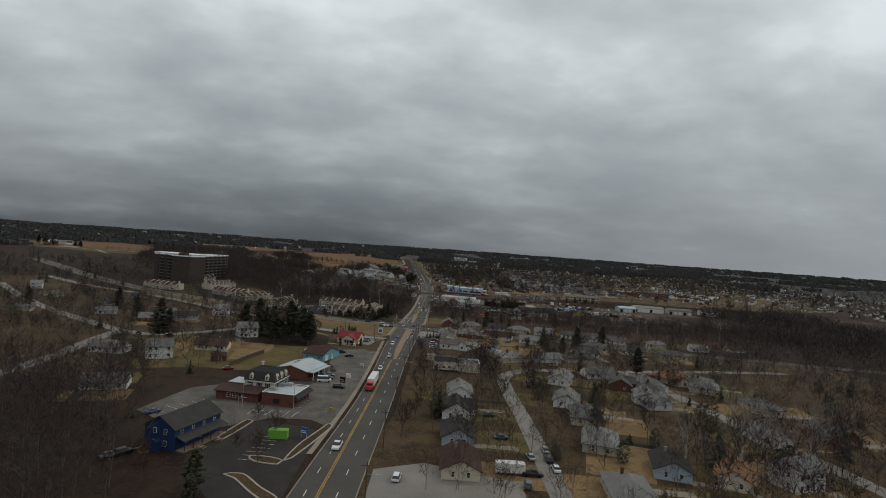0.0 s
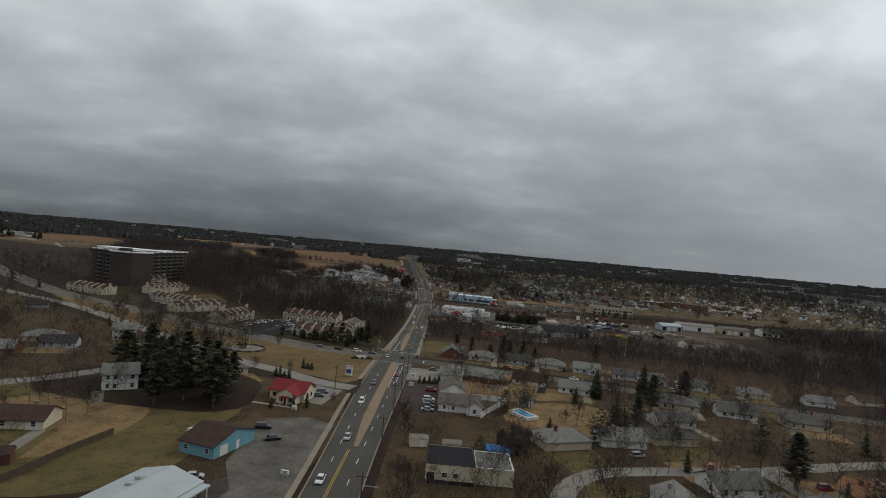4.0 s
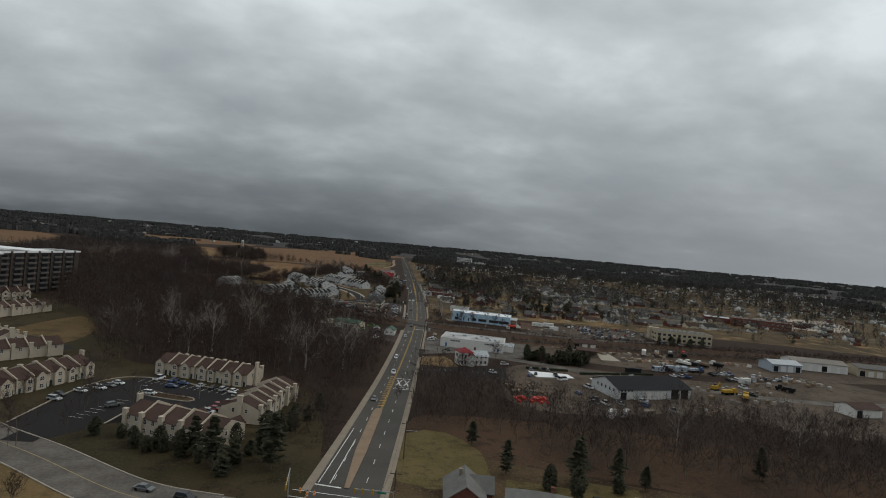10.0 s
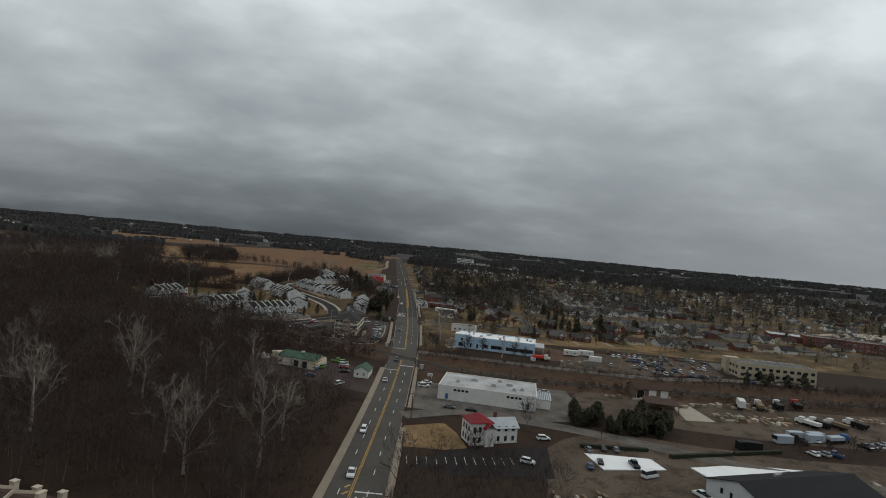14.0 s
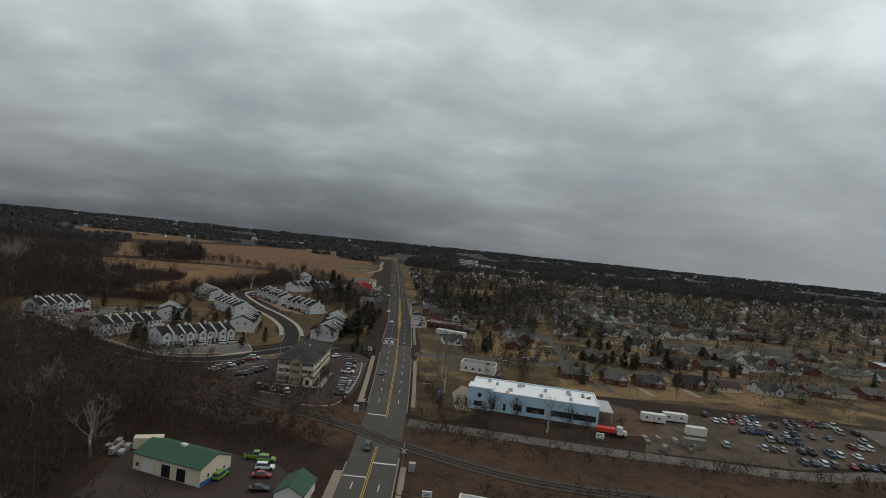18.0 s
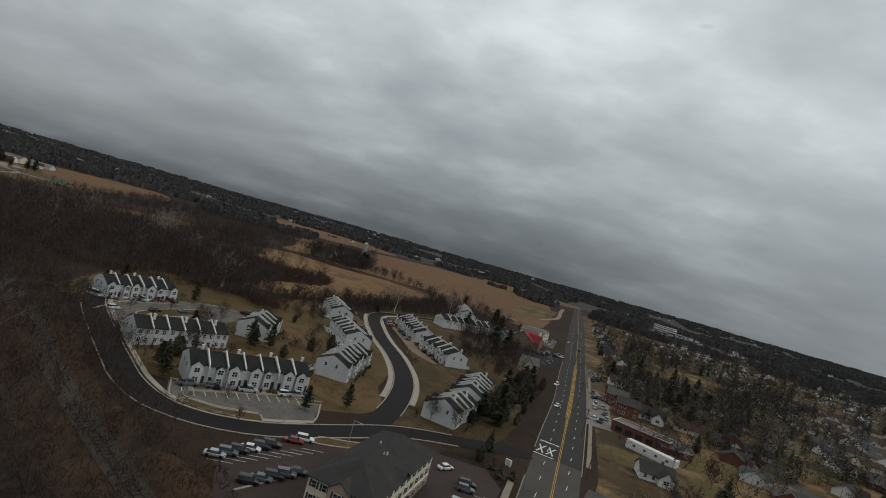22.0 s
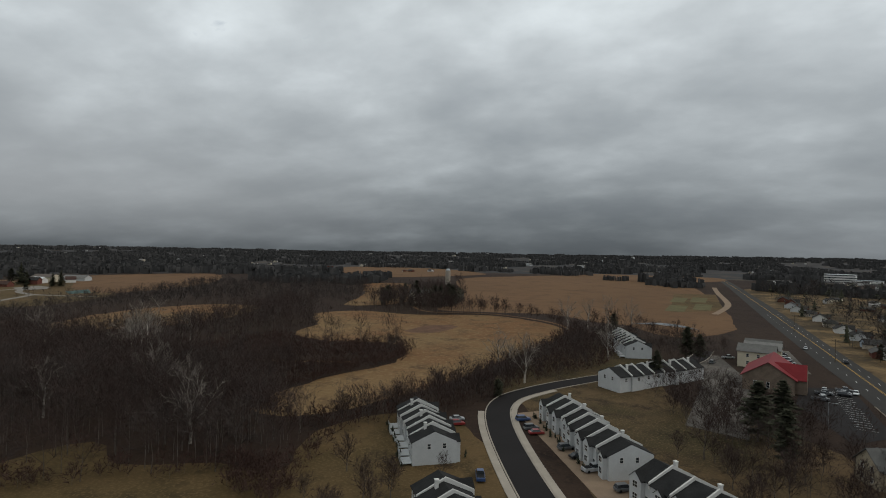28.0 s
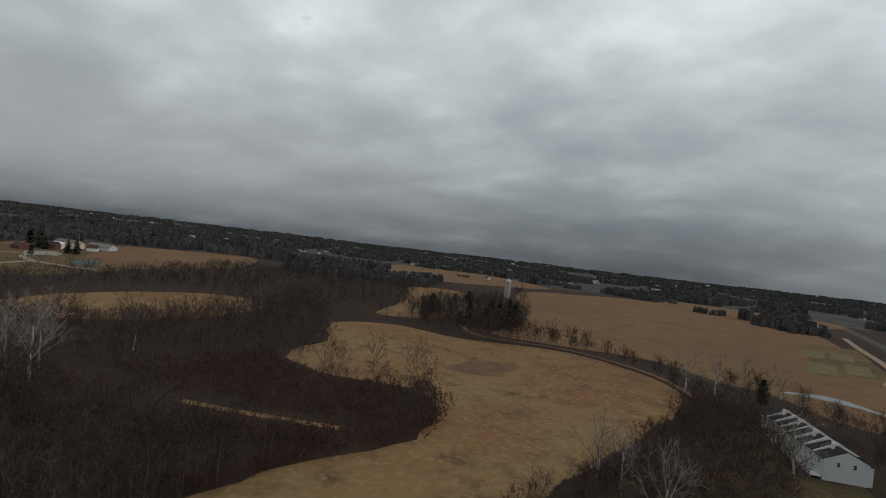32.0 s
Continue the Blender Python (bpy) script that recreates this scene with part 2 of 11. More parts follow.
M_DIRT = ground_mat("gravel_yard", ((0.093, 0.072, 0.055), (0.059, 0.044, 0.033), (0.038, 0.029, 0.022), (0.140, 0.111, 0.087)), (0.05, 0.2, 2.2))
M_BRUSH = ground_mat("brushy_bank", ((0.045, 0.028, 0.019), (0.071, 0.042, 0.026), (0.026, 0.018, 0.013), (0.090, 0.056, 0.034)), (0.03, 0.2, 1.4))
# far ground: the haze of distance is mixed into these cool greys
M_FAR = ground_mat("hazed_distant_woodland", ((0.036, 0.036, 0.038), (0.044, 0.042, 0.042), (0.029, 0.030, 0.033), (0.090, 0.070, 0.050)), (0.0022, 0.007, 0.03))
M_ASPH = mat("worn_asphalt", (0.105, 0.094, 0.083), 0.9, 0.48, 0.16, 1.3, bump=0.1)
M_ASPH_ROAD = mat("road_asphalt", (0.070, 0.065, 0.059), 0.88, 0.22, 0.07, 1.6, bump=0.08)
M_ASPH_NEW = mat("newer_road_asphalt", (0.038, 0.036, 0.034), 0.88, 0.16, 0.07, 1.6, bump=0.08)
M_LOT = mat("dark_lot_asphalt", (0.034, 0.030, 0.027), 0.88, 0.3, 0.2, 1.8, bump=0.1)
M_BLACKTOP = mat("fresh_blacktop", (0.015, 0.013, 0.013), 0.8, 0.18, 0.12, 3.0)
M_REDTOP = mat("reddish_asphalt", (0.050, 0.036, 0.033), 0.88, 0.20, 0.10, 2.5)
M_OLDTOP = mat("pale_old_asphalt", (0.200, 0.182, 0.162), 0.92, 0.22, 0.12, 2.0, bump=0.1)
M_LOT_WORN = mat("mottled_worn_lot_asphalt", (0.110, 0.100, 0.090), 0.92, 0.45, 0.16, 1.4, bump=0.1)
M_CONC = mat("concrete", (0.225, 0.188, 0.148), 0.9, 0.16, 0.25, 4.0)
M_CONC_L = mat("pale_concrete", (0.310, 0.275, 0.230), 0.9, 0.14, 0.25, 4.0)
M_MEDIAN = mat("tan_median_paving", (0.220, 0.160, 0.112), 0.9, 0.18, 0.3, 4.0)
M_WPAINT = mat("white_road_paint", (0.55, 0.55, 0.54), 0.8, 0.22, 0.8, 6.0)
M_YPAINT = mat("yellow_road_paint", (0.42, 0.255, 0.06), 0.8, 0.25, 0.8, 6.0)
M_BALLAST = mat("rail_ballast", (0.058, 0.049, 0.041), 0.95, 0.3, 0.5, 5.0, bump=0.5)
M_RAIL = mat("steel_rail", (0.100, 0.085, 0.075), 0.45, 0.25, 2.0, 9.0, metal=0.8)
M_TIE = mat("timber_tie", (0.042, 0.035, 0.029), 0.9, 0.3, 1.5, 9.0, rand=0.2)
M_WATER = mat("pond_water", (0.10, 0.10, 0.095), 0.25, 0.25, 0.1, 1.0, spec=0.2)
M_TREE = mat("bare_bark", (0.120, 0.101, 0.086), 0.95, 0.3, 0.3, 3.0, island=0.0)
M_TWIG = mat("bare_twigs", (0.053, 0.037, 0.032), 0.95, 0.32, 0.05, 0.9)
M_TWIG_FAR = mat("dim_far_twigs", (0.040, 0.034, 0.032), 0.95, 0.35, 0.02, 0.4)
M_TWIG_GREY = mat("grey_twigs", (0.065, 0.052, 0.047), 0.95, 0.30, 0.05, 0.9)
M_TWIG_RED = mat("ruddy_twigs", (0.062, 0.037, 0.030), 0.95, 0.30, 0.05, 0.9)
M_PALE = mat("pale_sycamore_bark", (0.400, 0.360, 0.315), 0.9, 0.28, 0.5, 3.0)
M_PINE = mat("evergreen_needles", (0.064, 0.062, 0.039), 0.9, 0.4, 0.3, 2.0, col2=(0.031, 0.034, 0.021))
M_HEDGE = mat("hedge_leaves", (0.026, 0.031, 0.019), 0.9, 0.4, 0.6, 3.0)
M_DEADLEAF = mat("withered_leaves", (0.135, 0.080, 0.048), 0.95, 0.3, 0.4, 3.0)
M_WHITE = mat("white_siding", (0.620, 0.610, 0.585), 0.75, 0.10, 0.5, 3.0, rand=0.06)
M_TRIM = mat("white_trim", (0.580, 0.570, 0.545), 0.6, 0.06, 0.8, 4.0)
M_GREYS = mat("pale_grey_siding", (0.470, 0.480, 0.480), 0.78, 0.10, 0.4, 3.0, rand=0.05)
M_BLUEG = mat("blue_grey_siding", (0.33, 0.38, 0.43), 0.78, 0.10, 0.4, 3.0)
M_BEIGE = mat("beige_stucco", (0.430, 0.375, 0.300), 0.9, 0.12, 0.4, 3.0, rand=0.05)
M_CREAM = mat("cream_siding", (0.560, 0.500, 0.385), 0.8, 0.10, 0.4, 3.0)
M_TANW = mat("tan_masonry", (0.40, 0.34, 0.25), 0.9, 0.14, 0.4, 3.0)
M_BRICK = mat("red_brick", (0.135, 0.055, 0.042), 0.9, 0.25, 0.6, 7.0, rand=0.12)
M_BRICK_T = mat("tan_red_brick", (0.330, 0.235, 0.175), 0.9, 0.25, 0.6, 7.0)
M_NAVY = mat("navy_siding", (0.020, 0.040, 0.100), 0.75, 0.15, 0.5, 3.0)
M_SKYB = mat("light_blue_panels", (0.36, 0.50, 0.62), 0.6, 0.07, 0.3, 3.0)
M_TEAL = mat("teal_siding", (0.14, 0.30, 0.36), 0.7, 0.12, 0.5, 3.0)
M_ROOF = mat("grey_shingles", (0.130, 0.127, 0.120), 0.92, 0.22, 0.4, 5.0, rand=0.4)
M_ROOF_D = mat("dark_shingles", (0.042, 0.040, 0.039), 0.9, 0.25, 0.4, 5.0, rand=0.2)
M_ROOF_E = mat("weathered_charcoal_shingles", (0.062, 0.059, 0.056), 0.92, 0.25, 0.4, 5.0, rand=0.55, island=0.0)
M_ROOF_BR = mat("brown_shingles", (0.058, 0.036, 0.030), 0.92, 0.22, 0.4, 5.0, rand=0.15)
M_ROOF_GB = mat("grey_brown_shingles", (0.125, 0.106, 0.094), 0.92, 0.22, 0.4, 5.0)
M_PALE_TWIG = mat("pale_twigs", (0.205, 0.178, 0.153), 0.9, 0.28, 0.5, 3.0)
M_ROOF_OR = mat("rusty_shingles", (0.22, 0.12, 0.07), 0.92, 0.22, 0.4, 5.0)
M_ROOF_BLUE = mat("charcoal_shingles", (0.021, 0.021, 0.021), 0.9, 0.38, 0.3, 3.0)
M_STONE = mat("brown_stone_wall", (0.170, 0.130, 0.100), 0.9, 0.3, 0.5, 5.0)
M_ROOF_RED = mat("red_metal_roof", (0.180, 0.020, 0.024), 0.55, 0.14, 0.3, 3.0)
M_ROOF_GR = mat("green_metal_roof", (0.034, 0.078, 0.050), 0.5, 0.12, 0.3, 3.0)
M_ROOF_MET = mat("grey_metal_roof", (0.36, 0.39, 0.41), 0.5, 0.12, 0.3, 3.0)
M_ROOF_W = mat("white_membrane", (0.70, 0.71, 0.72), 0.7, 0.08, 0.2, 1.0)
M_ROOF_PW = mat("patched_white_roof", (0.50, 0.50, 0.50), 0.8, 0.4, 0.12, 1.2, col2=(0.20, 0.20, 0.20))
M_ROOF_BLK = mat("black_metal_roof", (0.016, 0.017, 0.020), 0.85, 0.2, 0.3, 3.0)
M_GLASS = mat("dark_window_glass", (0.022, 0.026, 0.030), 0.08, 0.2, 0.3, 2.0, spec=0.6, rand=0.4)
M_BLACK = mat("black_paint", (0.014, 0.014, 0.015), 0.6, 0.1)
M_SHUT = mat("dark_shutters", (0.030, 0.045, 0.042), 0.7, 0.15)
M_WOOD = mat("weathered_wood", (0.17, 0.125, 0.085), 0.9, 0.25, 1.0, 6.0, rand=0.15)
M_POLE = mat("pole_timber", (0.085, 0.065, 0.050), 0.9, 0.25, 1.0, 6.0)
M_STEEL = mat("galvanised_steel", (0.42, 0.43, 0.44), 0.45, 0.12, 1.0, 6.0, metal=0.6)
M_TYRE = mat("tyre_rubber", (0.012, 0.012, 0.012), 0.9, 0.1)
M_APT = mat("dark_brown_brick", (0.060, 0.048, 0.042), 0.9, 0.18, 0.3, 4.0)
M_APT_B = mat("grey_balcony_concrete", (0.110, 0.100, 0.092), 0.9, 0.18, 0.3, 4.0)
M_SIGNW = mat("white_sign_face", (0.70, 0.70, 0.68), 0.5, 0.06)
M_SIGNR = mat("red_sign_face", (0.42, 0.04, 0.04), 0.5, 0.08)
M_SIGNB = mat("blue_sign_face", (0.04, 0.10, 0.24), 0.5, 0.08)
M_SIGNG = mat("green_sign_face", (0.02, 0.20, 0.11), 0.5, 0.08)
M_ORANGE = mat("orange_plastic", (0.60, 0.20, 0.04), 0.5, 0.1)
M_YELLOW = mat("yellow_paint", (0.360, 0.220, 0.030), 0.5, 0.1)
M_LIME = mat("lime_green_paint", (0.16, 0.34, 0.05), 0.5, 0.1)
M_REDP = mat("bright_red_paint", (0.52, 0.05, 0.035), 0.45, 0.12)
M_POOL = mat("pool_water", (0.06, 0.25, 0.42), 0.1, 0.08, spec=0.6)
M_BLUET = mat("blue_tarpaulin", (0.05, 0.20, 0.48), 0.6, 0.15)

# ---- lie of the land ----
_hy = np.array([-400, 0, 290, 400, 470, 540, 600, 690, 770, 900, 1000, 1150, 1500, 1650, 9000.0])
_hz = np.array([0, 1, 2, -1.5, -3, -4, -2.5, 1.5, 3.5, 6, 8, 11, 19, 20, 20.0])
_gy = np.arange(-6000, 9001, 10.0)
_raw = np.interp(_gy, _hy, _hz)
_k = np.exp(-0.5 * (np.arange(-6, 7) / 2.2) ** 2)
_gzv = np.convolve(np.pad(_raw, 6, mode="edge"), _k / _k.sum(), "valid")


def far_rise(x, y):
    r = math.hypot(x + 50, y - 550)
    if r < 1500:
        return 0.0
    s = min(1.0, (r - 1500) / 2500)
    s = s * s * (3 - 2 * s)
    base = (46 if x > -200 else max(36, 46 + (x + 200) * 0.008)) - float(np.interp(y, _gy, _gzv))
    n = noise.noise((x * 0.0011, y * 0.0011, 0.3)) + 0.5 * noise.noise((x * 0.0027, y * 0.0027, 4.3))
    return s * (base + 5 * n) + 9 * min(1, (r - 1500) / 800) * (1 - s) * n


def gh(x, y):
    return float(np.interp(y, _gy, _gzv)) + far_rise(x, y)


# ---- builders ----
def part(name, bm, material, parent, label=""):
    me = bpy.data.meshes.new(name)
    if isinstance(bm, bpy.types.Mesh):
        me = bm
    else:
        bm.to_mesh(me)
        bm.free()
        for x in material if isinstance(material, (list, tuple)) else (material,):
            me.materials.append(x)
    ob = new(name, me)
    if parent is not None:
        ob.parent = parent
    if label:
        ob["label"] = label
    return ob


def thing(name, label, category, x=0.0, y=0.0, rot=0.0, group="", z=None):
    e = new(name)
    e.empty_display_size = 0.5
    e.matrix_basis = pose(x, y, gh(x, y) if z is None else z, 0, 0, rot)
    return tagged(e, label, category, group)


def bx(bm, x0, y0, z0, x1, y1, z1, mi=0, rot=None):
    vs = [bm.verts.new(p) for p in ((x0, y0, z0), (x1, y0, z0), (x1, y1, z0), (x0, y1, z0), (x0, y0, z1), (x1, y0, z1), (x1, y1, z1), (x0, y1, z1))]
    if rot is not None:
        for v in vs:
            v.co = rot @ v.co
    for f in ((0, 3, 2, 1), (4, 5, 6, 7), (0, 1, 5, 4), (1, 2, 6, 5), (2, 3, 7, 6), (3, 0, 4, 7)):
        bm.faces.new([vs[i] for i in f]).material_index = mi
    return vs


def prism(bm, pts, axis, a, b, mi=0):
    """A closed solid: the outline pts (pairs) swept from a to b along 'x' or 'y'."""
    def at(p, s):
        return (s, p[0], p[1]) if axis == "x" else (p[0], s, p[1])
    A, B = [bm.verts.new(at(p, a)) for p in pts], [bm.verts.new(at(p, b)) for p in pts]
    n = len(pts)
    bm.faces.new(A).material_index = mi
    bm.faces.new(B[::-1]).material_index = mi
    for i in range(n):
        bm.faces.new((A[i], B[i], B[(i + 1) % n], A[(i + 1) % n])).material_index = mi


def closed(bm):
    bmesh.ops.recalc_face_normals(bm, faces=bm.faces)
    return bm


def boxmesh(x0, y0, z0, x1, y1, z1):
    bm = bmesh.new()
    bx(bm, x0, y0, z0, x1, y1, z1)
    return bm


def cyl(bm, x, y, z0, z1, r0, r1, n=8, mi=0):
    a = [bm.verts.new((x + r0 * math.cos(6.2832 * i / n), y + r0 * math.sin(6.2832 * i / n), z0)) for i in range(n)]
    b = [bm.verts.new((x + r1 * math.cos(6.2832 * i / n), y + r1 * math.sin(6.2832 * i / n), z1)) for i in range(n)]
    for i in range(n):
        bm.faces.new((a[i], a[(i + 1) % n], b[(i + 1) % n], b[i])).material_index = mi
    bm.faces.new(a[::-1]).material_index = mi
    bm.faces.new(b).material_index = mi


def curve_pts(pts, step=4.0, closed_loop=False):
    """Points along a smooth curve through pts."""
    P = [Vector((p[0], p[1])) for p in pts]
    n, out = len(P), []
    for i in range(n if closed_loop else n - 1):
        if closed_loop:
            a, b, c, d = P[i - 1], P[i], P[(i + 1) % n], P[(i + 2) % n]
        else:
            a, b, c, d = P[max(i - 1, 0)], P[i], P[i + 1], P[min(i + 2, n - 1)]
        k = max(1, int((c - b).length / step))
        for j in range(k):
            t = j / k
            out.append(0.5 * ((2 * b) + (c - a) * t + (2 * a - 5 * b + 4 * c - d) * t * t + (3 * b - a - 3 * c + d) * t ** 3))
    if not closed_loop:
        out.append(P[-1])
    return out


def ribbon_mesh(pts, left, right, z, thick=0.0, bm=None):
    """A band along pts from the offset left to the offset right, z above the ground; thick gives it sides."""
    bm = bm or bmesh.new()
    L, R = [], []
    n = len(pts)
    for i, p in enumerate(pts):
        d = (pts[min(i + 1, n - 1)] - pts[max(i - 1, 0)]).normalized()
        nx, ny = -d.y, d.x
        a = left[i] if isinstance(left, (list, tuple, np.ndarray)) else left
        b = right[i] if isinstance(right, (list, tuple, np.ndarray)) else right
        l, r = (p.x + nx * a, p.y + ny * a), (p.x + nx * b, p.y + ny * b)
        L.append(bm.verts.new((*l, gh(*l) + z)))
        R.append(bm.verts.new((*r, gh(*r) + z)))
    for i in range(n - 1):
        bm.faces.new((L[i], R[i], R[i + 1], L[i + 1]))
    if thick:
        for S, flip in ((L, 0), (R, 1)):
            D = [bm.verts.new((v.co.x, v.co.y, v.co.z - thick)) for v in S]
            for i in range(n - 1):
                q = (S[i], S[i + 1], D[i + 1], D[i])
                bm.faces.new(q[::-1] if flip else q)
    return bm


def setting(name, bm, material, label, category, parent=None):
    closed(bm)
    for f in bm.faces:
        if abs(f.normal.z) > 0.7 and f.normal.z < 0:
            f.normal_flip()
    ob = part(name, bm, material, parent)
    if parent is not None:
        return tagged(ob, label)
    return tagged(ob, label, category, kind="structure")


def patch(name, pts, material, z, label, category, smooth=True, ragged=0.0, step=6.0):
    """A piece of ground cover with the outline pts, laid z above the land."""
    P = curve_pts(pts, step, True) if smooth else [Vector(p) for p in pts]
    bm = bmesh.new()
    vs = []
    for p in P:
        j = ragged * noise.noise((p.x * 0.08, p.y * 0.08, 2.0)) + 0.5 * ragged * noise.noise((p.x * 0.3, p.y * 0.3, 7.0))
        vs.append(bm.verts.new((p.x + j, p.y + 0.7 * j, 0)))
    f = bm.faces.new(vs)
    bmesh.ops.triangulate(bm, faces=[f])
    ys = [v.co.y for v in vs]
    for k in range(int(math.ceil(min(ys) / 10)), int(math.floor(max(ys) / 10)) + 1):
        bmesh.ops.bisect_plane(bm, geom=bm.verts[:] + bm.edges[:] + bm.faces[:], plane_co=(0, k * 10.0, 0), plane_no=(0, 1, 0))
    for v in bm.verts:
        v.co.z = gh(v.co.x, v.co.y) + z
    for f in bm.faces:
        f.normal_update()
        if f.normal.z < 0:
            f.normal_flip()
    return tagged(part(name, bm, material, None), label, category, kind="structure")


def joined(name, verts, tris, materials, label, category, mats_idx=None):
    """One mesh from big arrays of corners and triangles."""
    me = bpy.data.meshes.new(name)
    me.vertices.add(len(verts))
    me.vertices.foreach_set("co", np.ascontiguousarray(verts, dtype=np.float32).ravel())
    me.loops.add(len(tris) * 3)
    me.loops.foreach_set("vertex_index", np.ascontiguousarray(tris, dtype=np.int32).ravel())
    me.polygons.add(len(tris))
    me.polygons.foreach_set("loop_start", np.arange(0, len(tris) * 3, 3, dtype=np.int32))
    if mats_idx is not None:
        me.polygons.foreach_set("material_index", np.ascontiguousarray(mats_idx, dtype=np.int32))
    me.update(calc_edges=True)
    for x in materials:
        me.materials.append(x)
    return tagged(new(name, me), label, category, kind="stuff")


# ---- the ground ----
def ground():
    xs = sorted(set([-5200, -4400, -3700, -3100, -2600, -2200, -1850, -1550, -1300, -1100] + list(range(-960, 961, 80)) + [1100, 1300, 1550, 1850, 2200, 2600, 3100, 3700, 4400, 5200]))
    xs2 = []
    for a, b in zip(xs, xs[1:]):
        k = max(1, int((b - a) / 130))
        xs2 += [a + (b - a) * i / k for i in range(k)]
    xs2.append(xs[-1])
    ys = list(range(-5000, -400, 400)) + list(range(-400, -100, 50)) + list(range(-100, 1700, 10)) + list(range(1700, 3000, 50)) + list(range(3000, 6401, 85))
    V = np.array([(x, y, gh(x, y)) for y in ys for x in xs2])
    nx = len(xs2)
    T = []
    for j in range(len(ys) - 1):
        for i in range(nx - 1):
            a = j * nx + i
            T.append((a, a + 1, a + nx + 1))
            T.append((a, a + nx + 1, a + nx))
    # beyond 1 km the ground takes the colour with haze painted in
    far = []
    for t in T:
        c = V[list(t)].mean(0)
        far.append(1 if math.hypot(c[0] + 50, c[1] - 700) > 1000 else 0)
    g = joined("ground", V, T, [M_GROUND, M_FAR], "brown leaf-strewn winter ground reaching to wooded hills with haze in their colour", "ground", far)
    g["kind"] = "structure"


ground()

# ---- ground cover ----
patch("lawn_front", [(-14, 90), (-12, 180), (-11, 260), (-10, 330), (-9, 385), (60, 372), (150, 350), (230, 340), (240, 200), (220, 90), (100, 60)], M_LITTER, 0.03, "patchy brown winter lawn among houses", "lawn")
patch("lawn_creek", [(-9, 408), (-9, 462), (20, 468), (40, 440), (110, 425), (200, 400), (200, 378), (120, 372), (40, 396)], M_LITTER, 0.03, "patchy brown winter lawn behind houses", "lawn")
patch("lawn_suburb", [(-6, 735), (-10, 800), (-20, 900), (-40, 1050), (-60, 1250), (-70, 1480), (100, 1500), (400, 1400), (620, 1200), (620, 860), (400, 730), (260, 730), (150, 735), (60, 738)], M_SUBURB, 0.03, "patchy tan winter lawns of a housing estate", "lawn")
patch("lawn_west", [(-30, 240), (-32, 318), (-50, 322), (-95, 345), (-130, 385), (-250, 470), (-420, 590), (-480, 420), (-300, 260), (-180, 190), (-110, 215), (-80, 225)], M_LITTER, 0.03, "patchy brown winter lawn among houses", "lawn")
patch("grass_corner", [(-31, 336), (-29, 396), (-62, 400), (-94, 415), (-129, 432), (-172, 462), (-225, 496), (-290, 534), (-255, 496), (-190, 447), (-133, 400), (-92, 365), (-66, 350), (-44, 336)], M_GRASS_T, 0.05, "mown tan winter grass beside the crossing", "grass", True, 0.0, 4)
patch("grass_townhouse", [(-28, 404), (-64, 410), (-95, 425), (-130, 443), (-176, 474), (-230, 508), (-300, 560), (-290, 660), (-200, 612), (-150, 560), (-128, 522), (-60, 512), (-40, 480), (-30, 440)], M_YARD, 0.04, "olive-brown lawn round brown townhouses", "lawn")
patch("green_common", [(-209, 561), (-204, 605), (-176, 572), (-172, 535), (-188, 538)], M_GRASS2, 0.07, "tan mown common between townhouse rows", "grass")
patch("lawn_estate", [(-76, 770), (-84, 800), (-96, 832), (-120, 865), (-152, 905), (-176, 902), (-184, 880), (-174, 856), (-190, 852), (-210, 840), (-228, 846), (-232, 820), (-205, 770), (-180, 772), (-150, 754), (-118, 740)], M_GRASS2, 0.04, "tan lawn behind white townhouses", "grass", True, 1.5)
patch("lawn_estate_north", [(-66, 770), (-40, 790), (-44, 860), (-60, 930), (-100, 960), (-120, 1030), (-150, 1062), (-160, 1010), (-165, 960), (-140, 925), (-110, 880), (-84, 830)], M_LAWN, 0.04, "brown lawn and leaf litter round white townhouses", "lawn", True, 1.5)
meadow = [(-301, 996), (-312, 1030), (-346, 1066), (-327, 1097), (-285, 1098), (-238, 1122), (-192, 1108), (-172, 1086), (-168, 1062), (-169, 1030), (-171, 998), (-173, 978), (-175, 958), (-180, 930), (-186, 908), (-196, 888), (-214, 884), (-221, 902), (-220, 924), (-217, 940), (-213, 955), (-213, 968), (-220, 984), (-238, 999), (-270, 988)]
patch("meadow", meadow, M_MEADOW, 0.08, "rough tan meadow with rusty patches among woods", "field", True, 2.5)
patch("meadow_scrub", [(-252, 1036), (-236, 1036), (-232, 1066), (-248, 1063)], mat("rusty_scrub", (0.11, 0.062, 0.040), 0.95, 0.35, 0.2, 1.5), 0.11, "dark rusty scrub patch in the meadow", "scrub", True, 3)
patch("stubble_field", [(-284, 1135), (-300, 1215), (-410, 1430), (-380, 1530), (-320, 1620), (-170, 1595), (-122, 1450), (-98, 1300), (-84, 1190), (-86, 1130), (-113, 1094), (-146, 1126), (-165, 1130), (-200, 1150), (-240, 1140)], M_STUBBLE, 0.08, "brown harvested stubble field", "field", True, 2)
patch("strip_field", [(-440, 940), (-396, 955), (-380, 1015), (-410, 1075), (-455, 1062), (-470, 1000)], M_MEADOW, 0.08, "narrow tan hay field between woods", "field", True, 2)
patch("school_field", [(-620, 1010), (-600, 1110), (-640, 1225), (-770, 1325), (-860, 1220), (-860, 1100), (-760, 1030)], M_STUBBLE, 0.08, "pale tan stubble field on a rise", "field", True, 2)
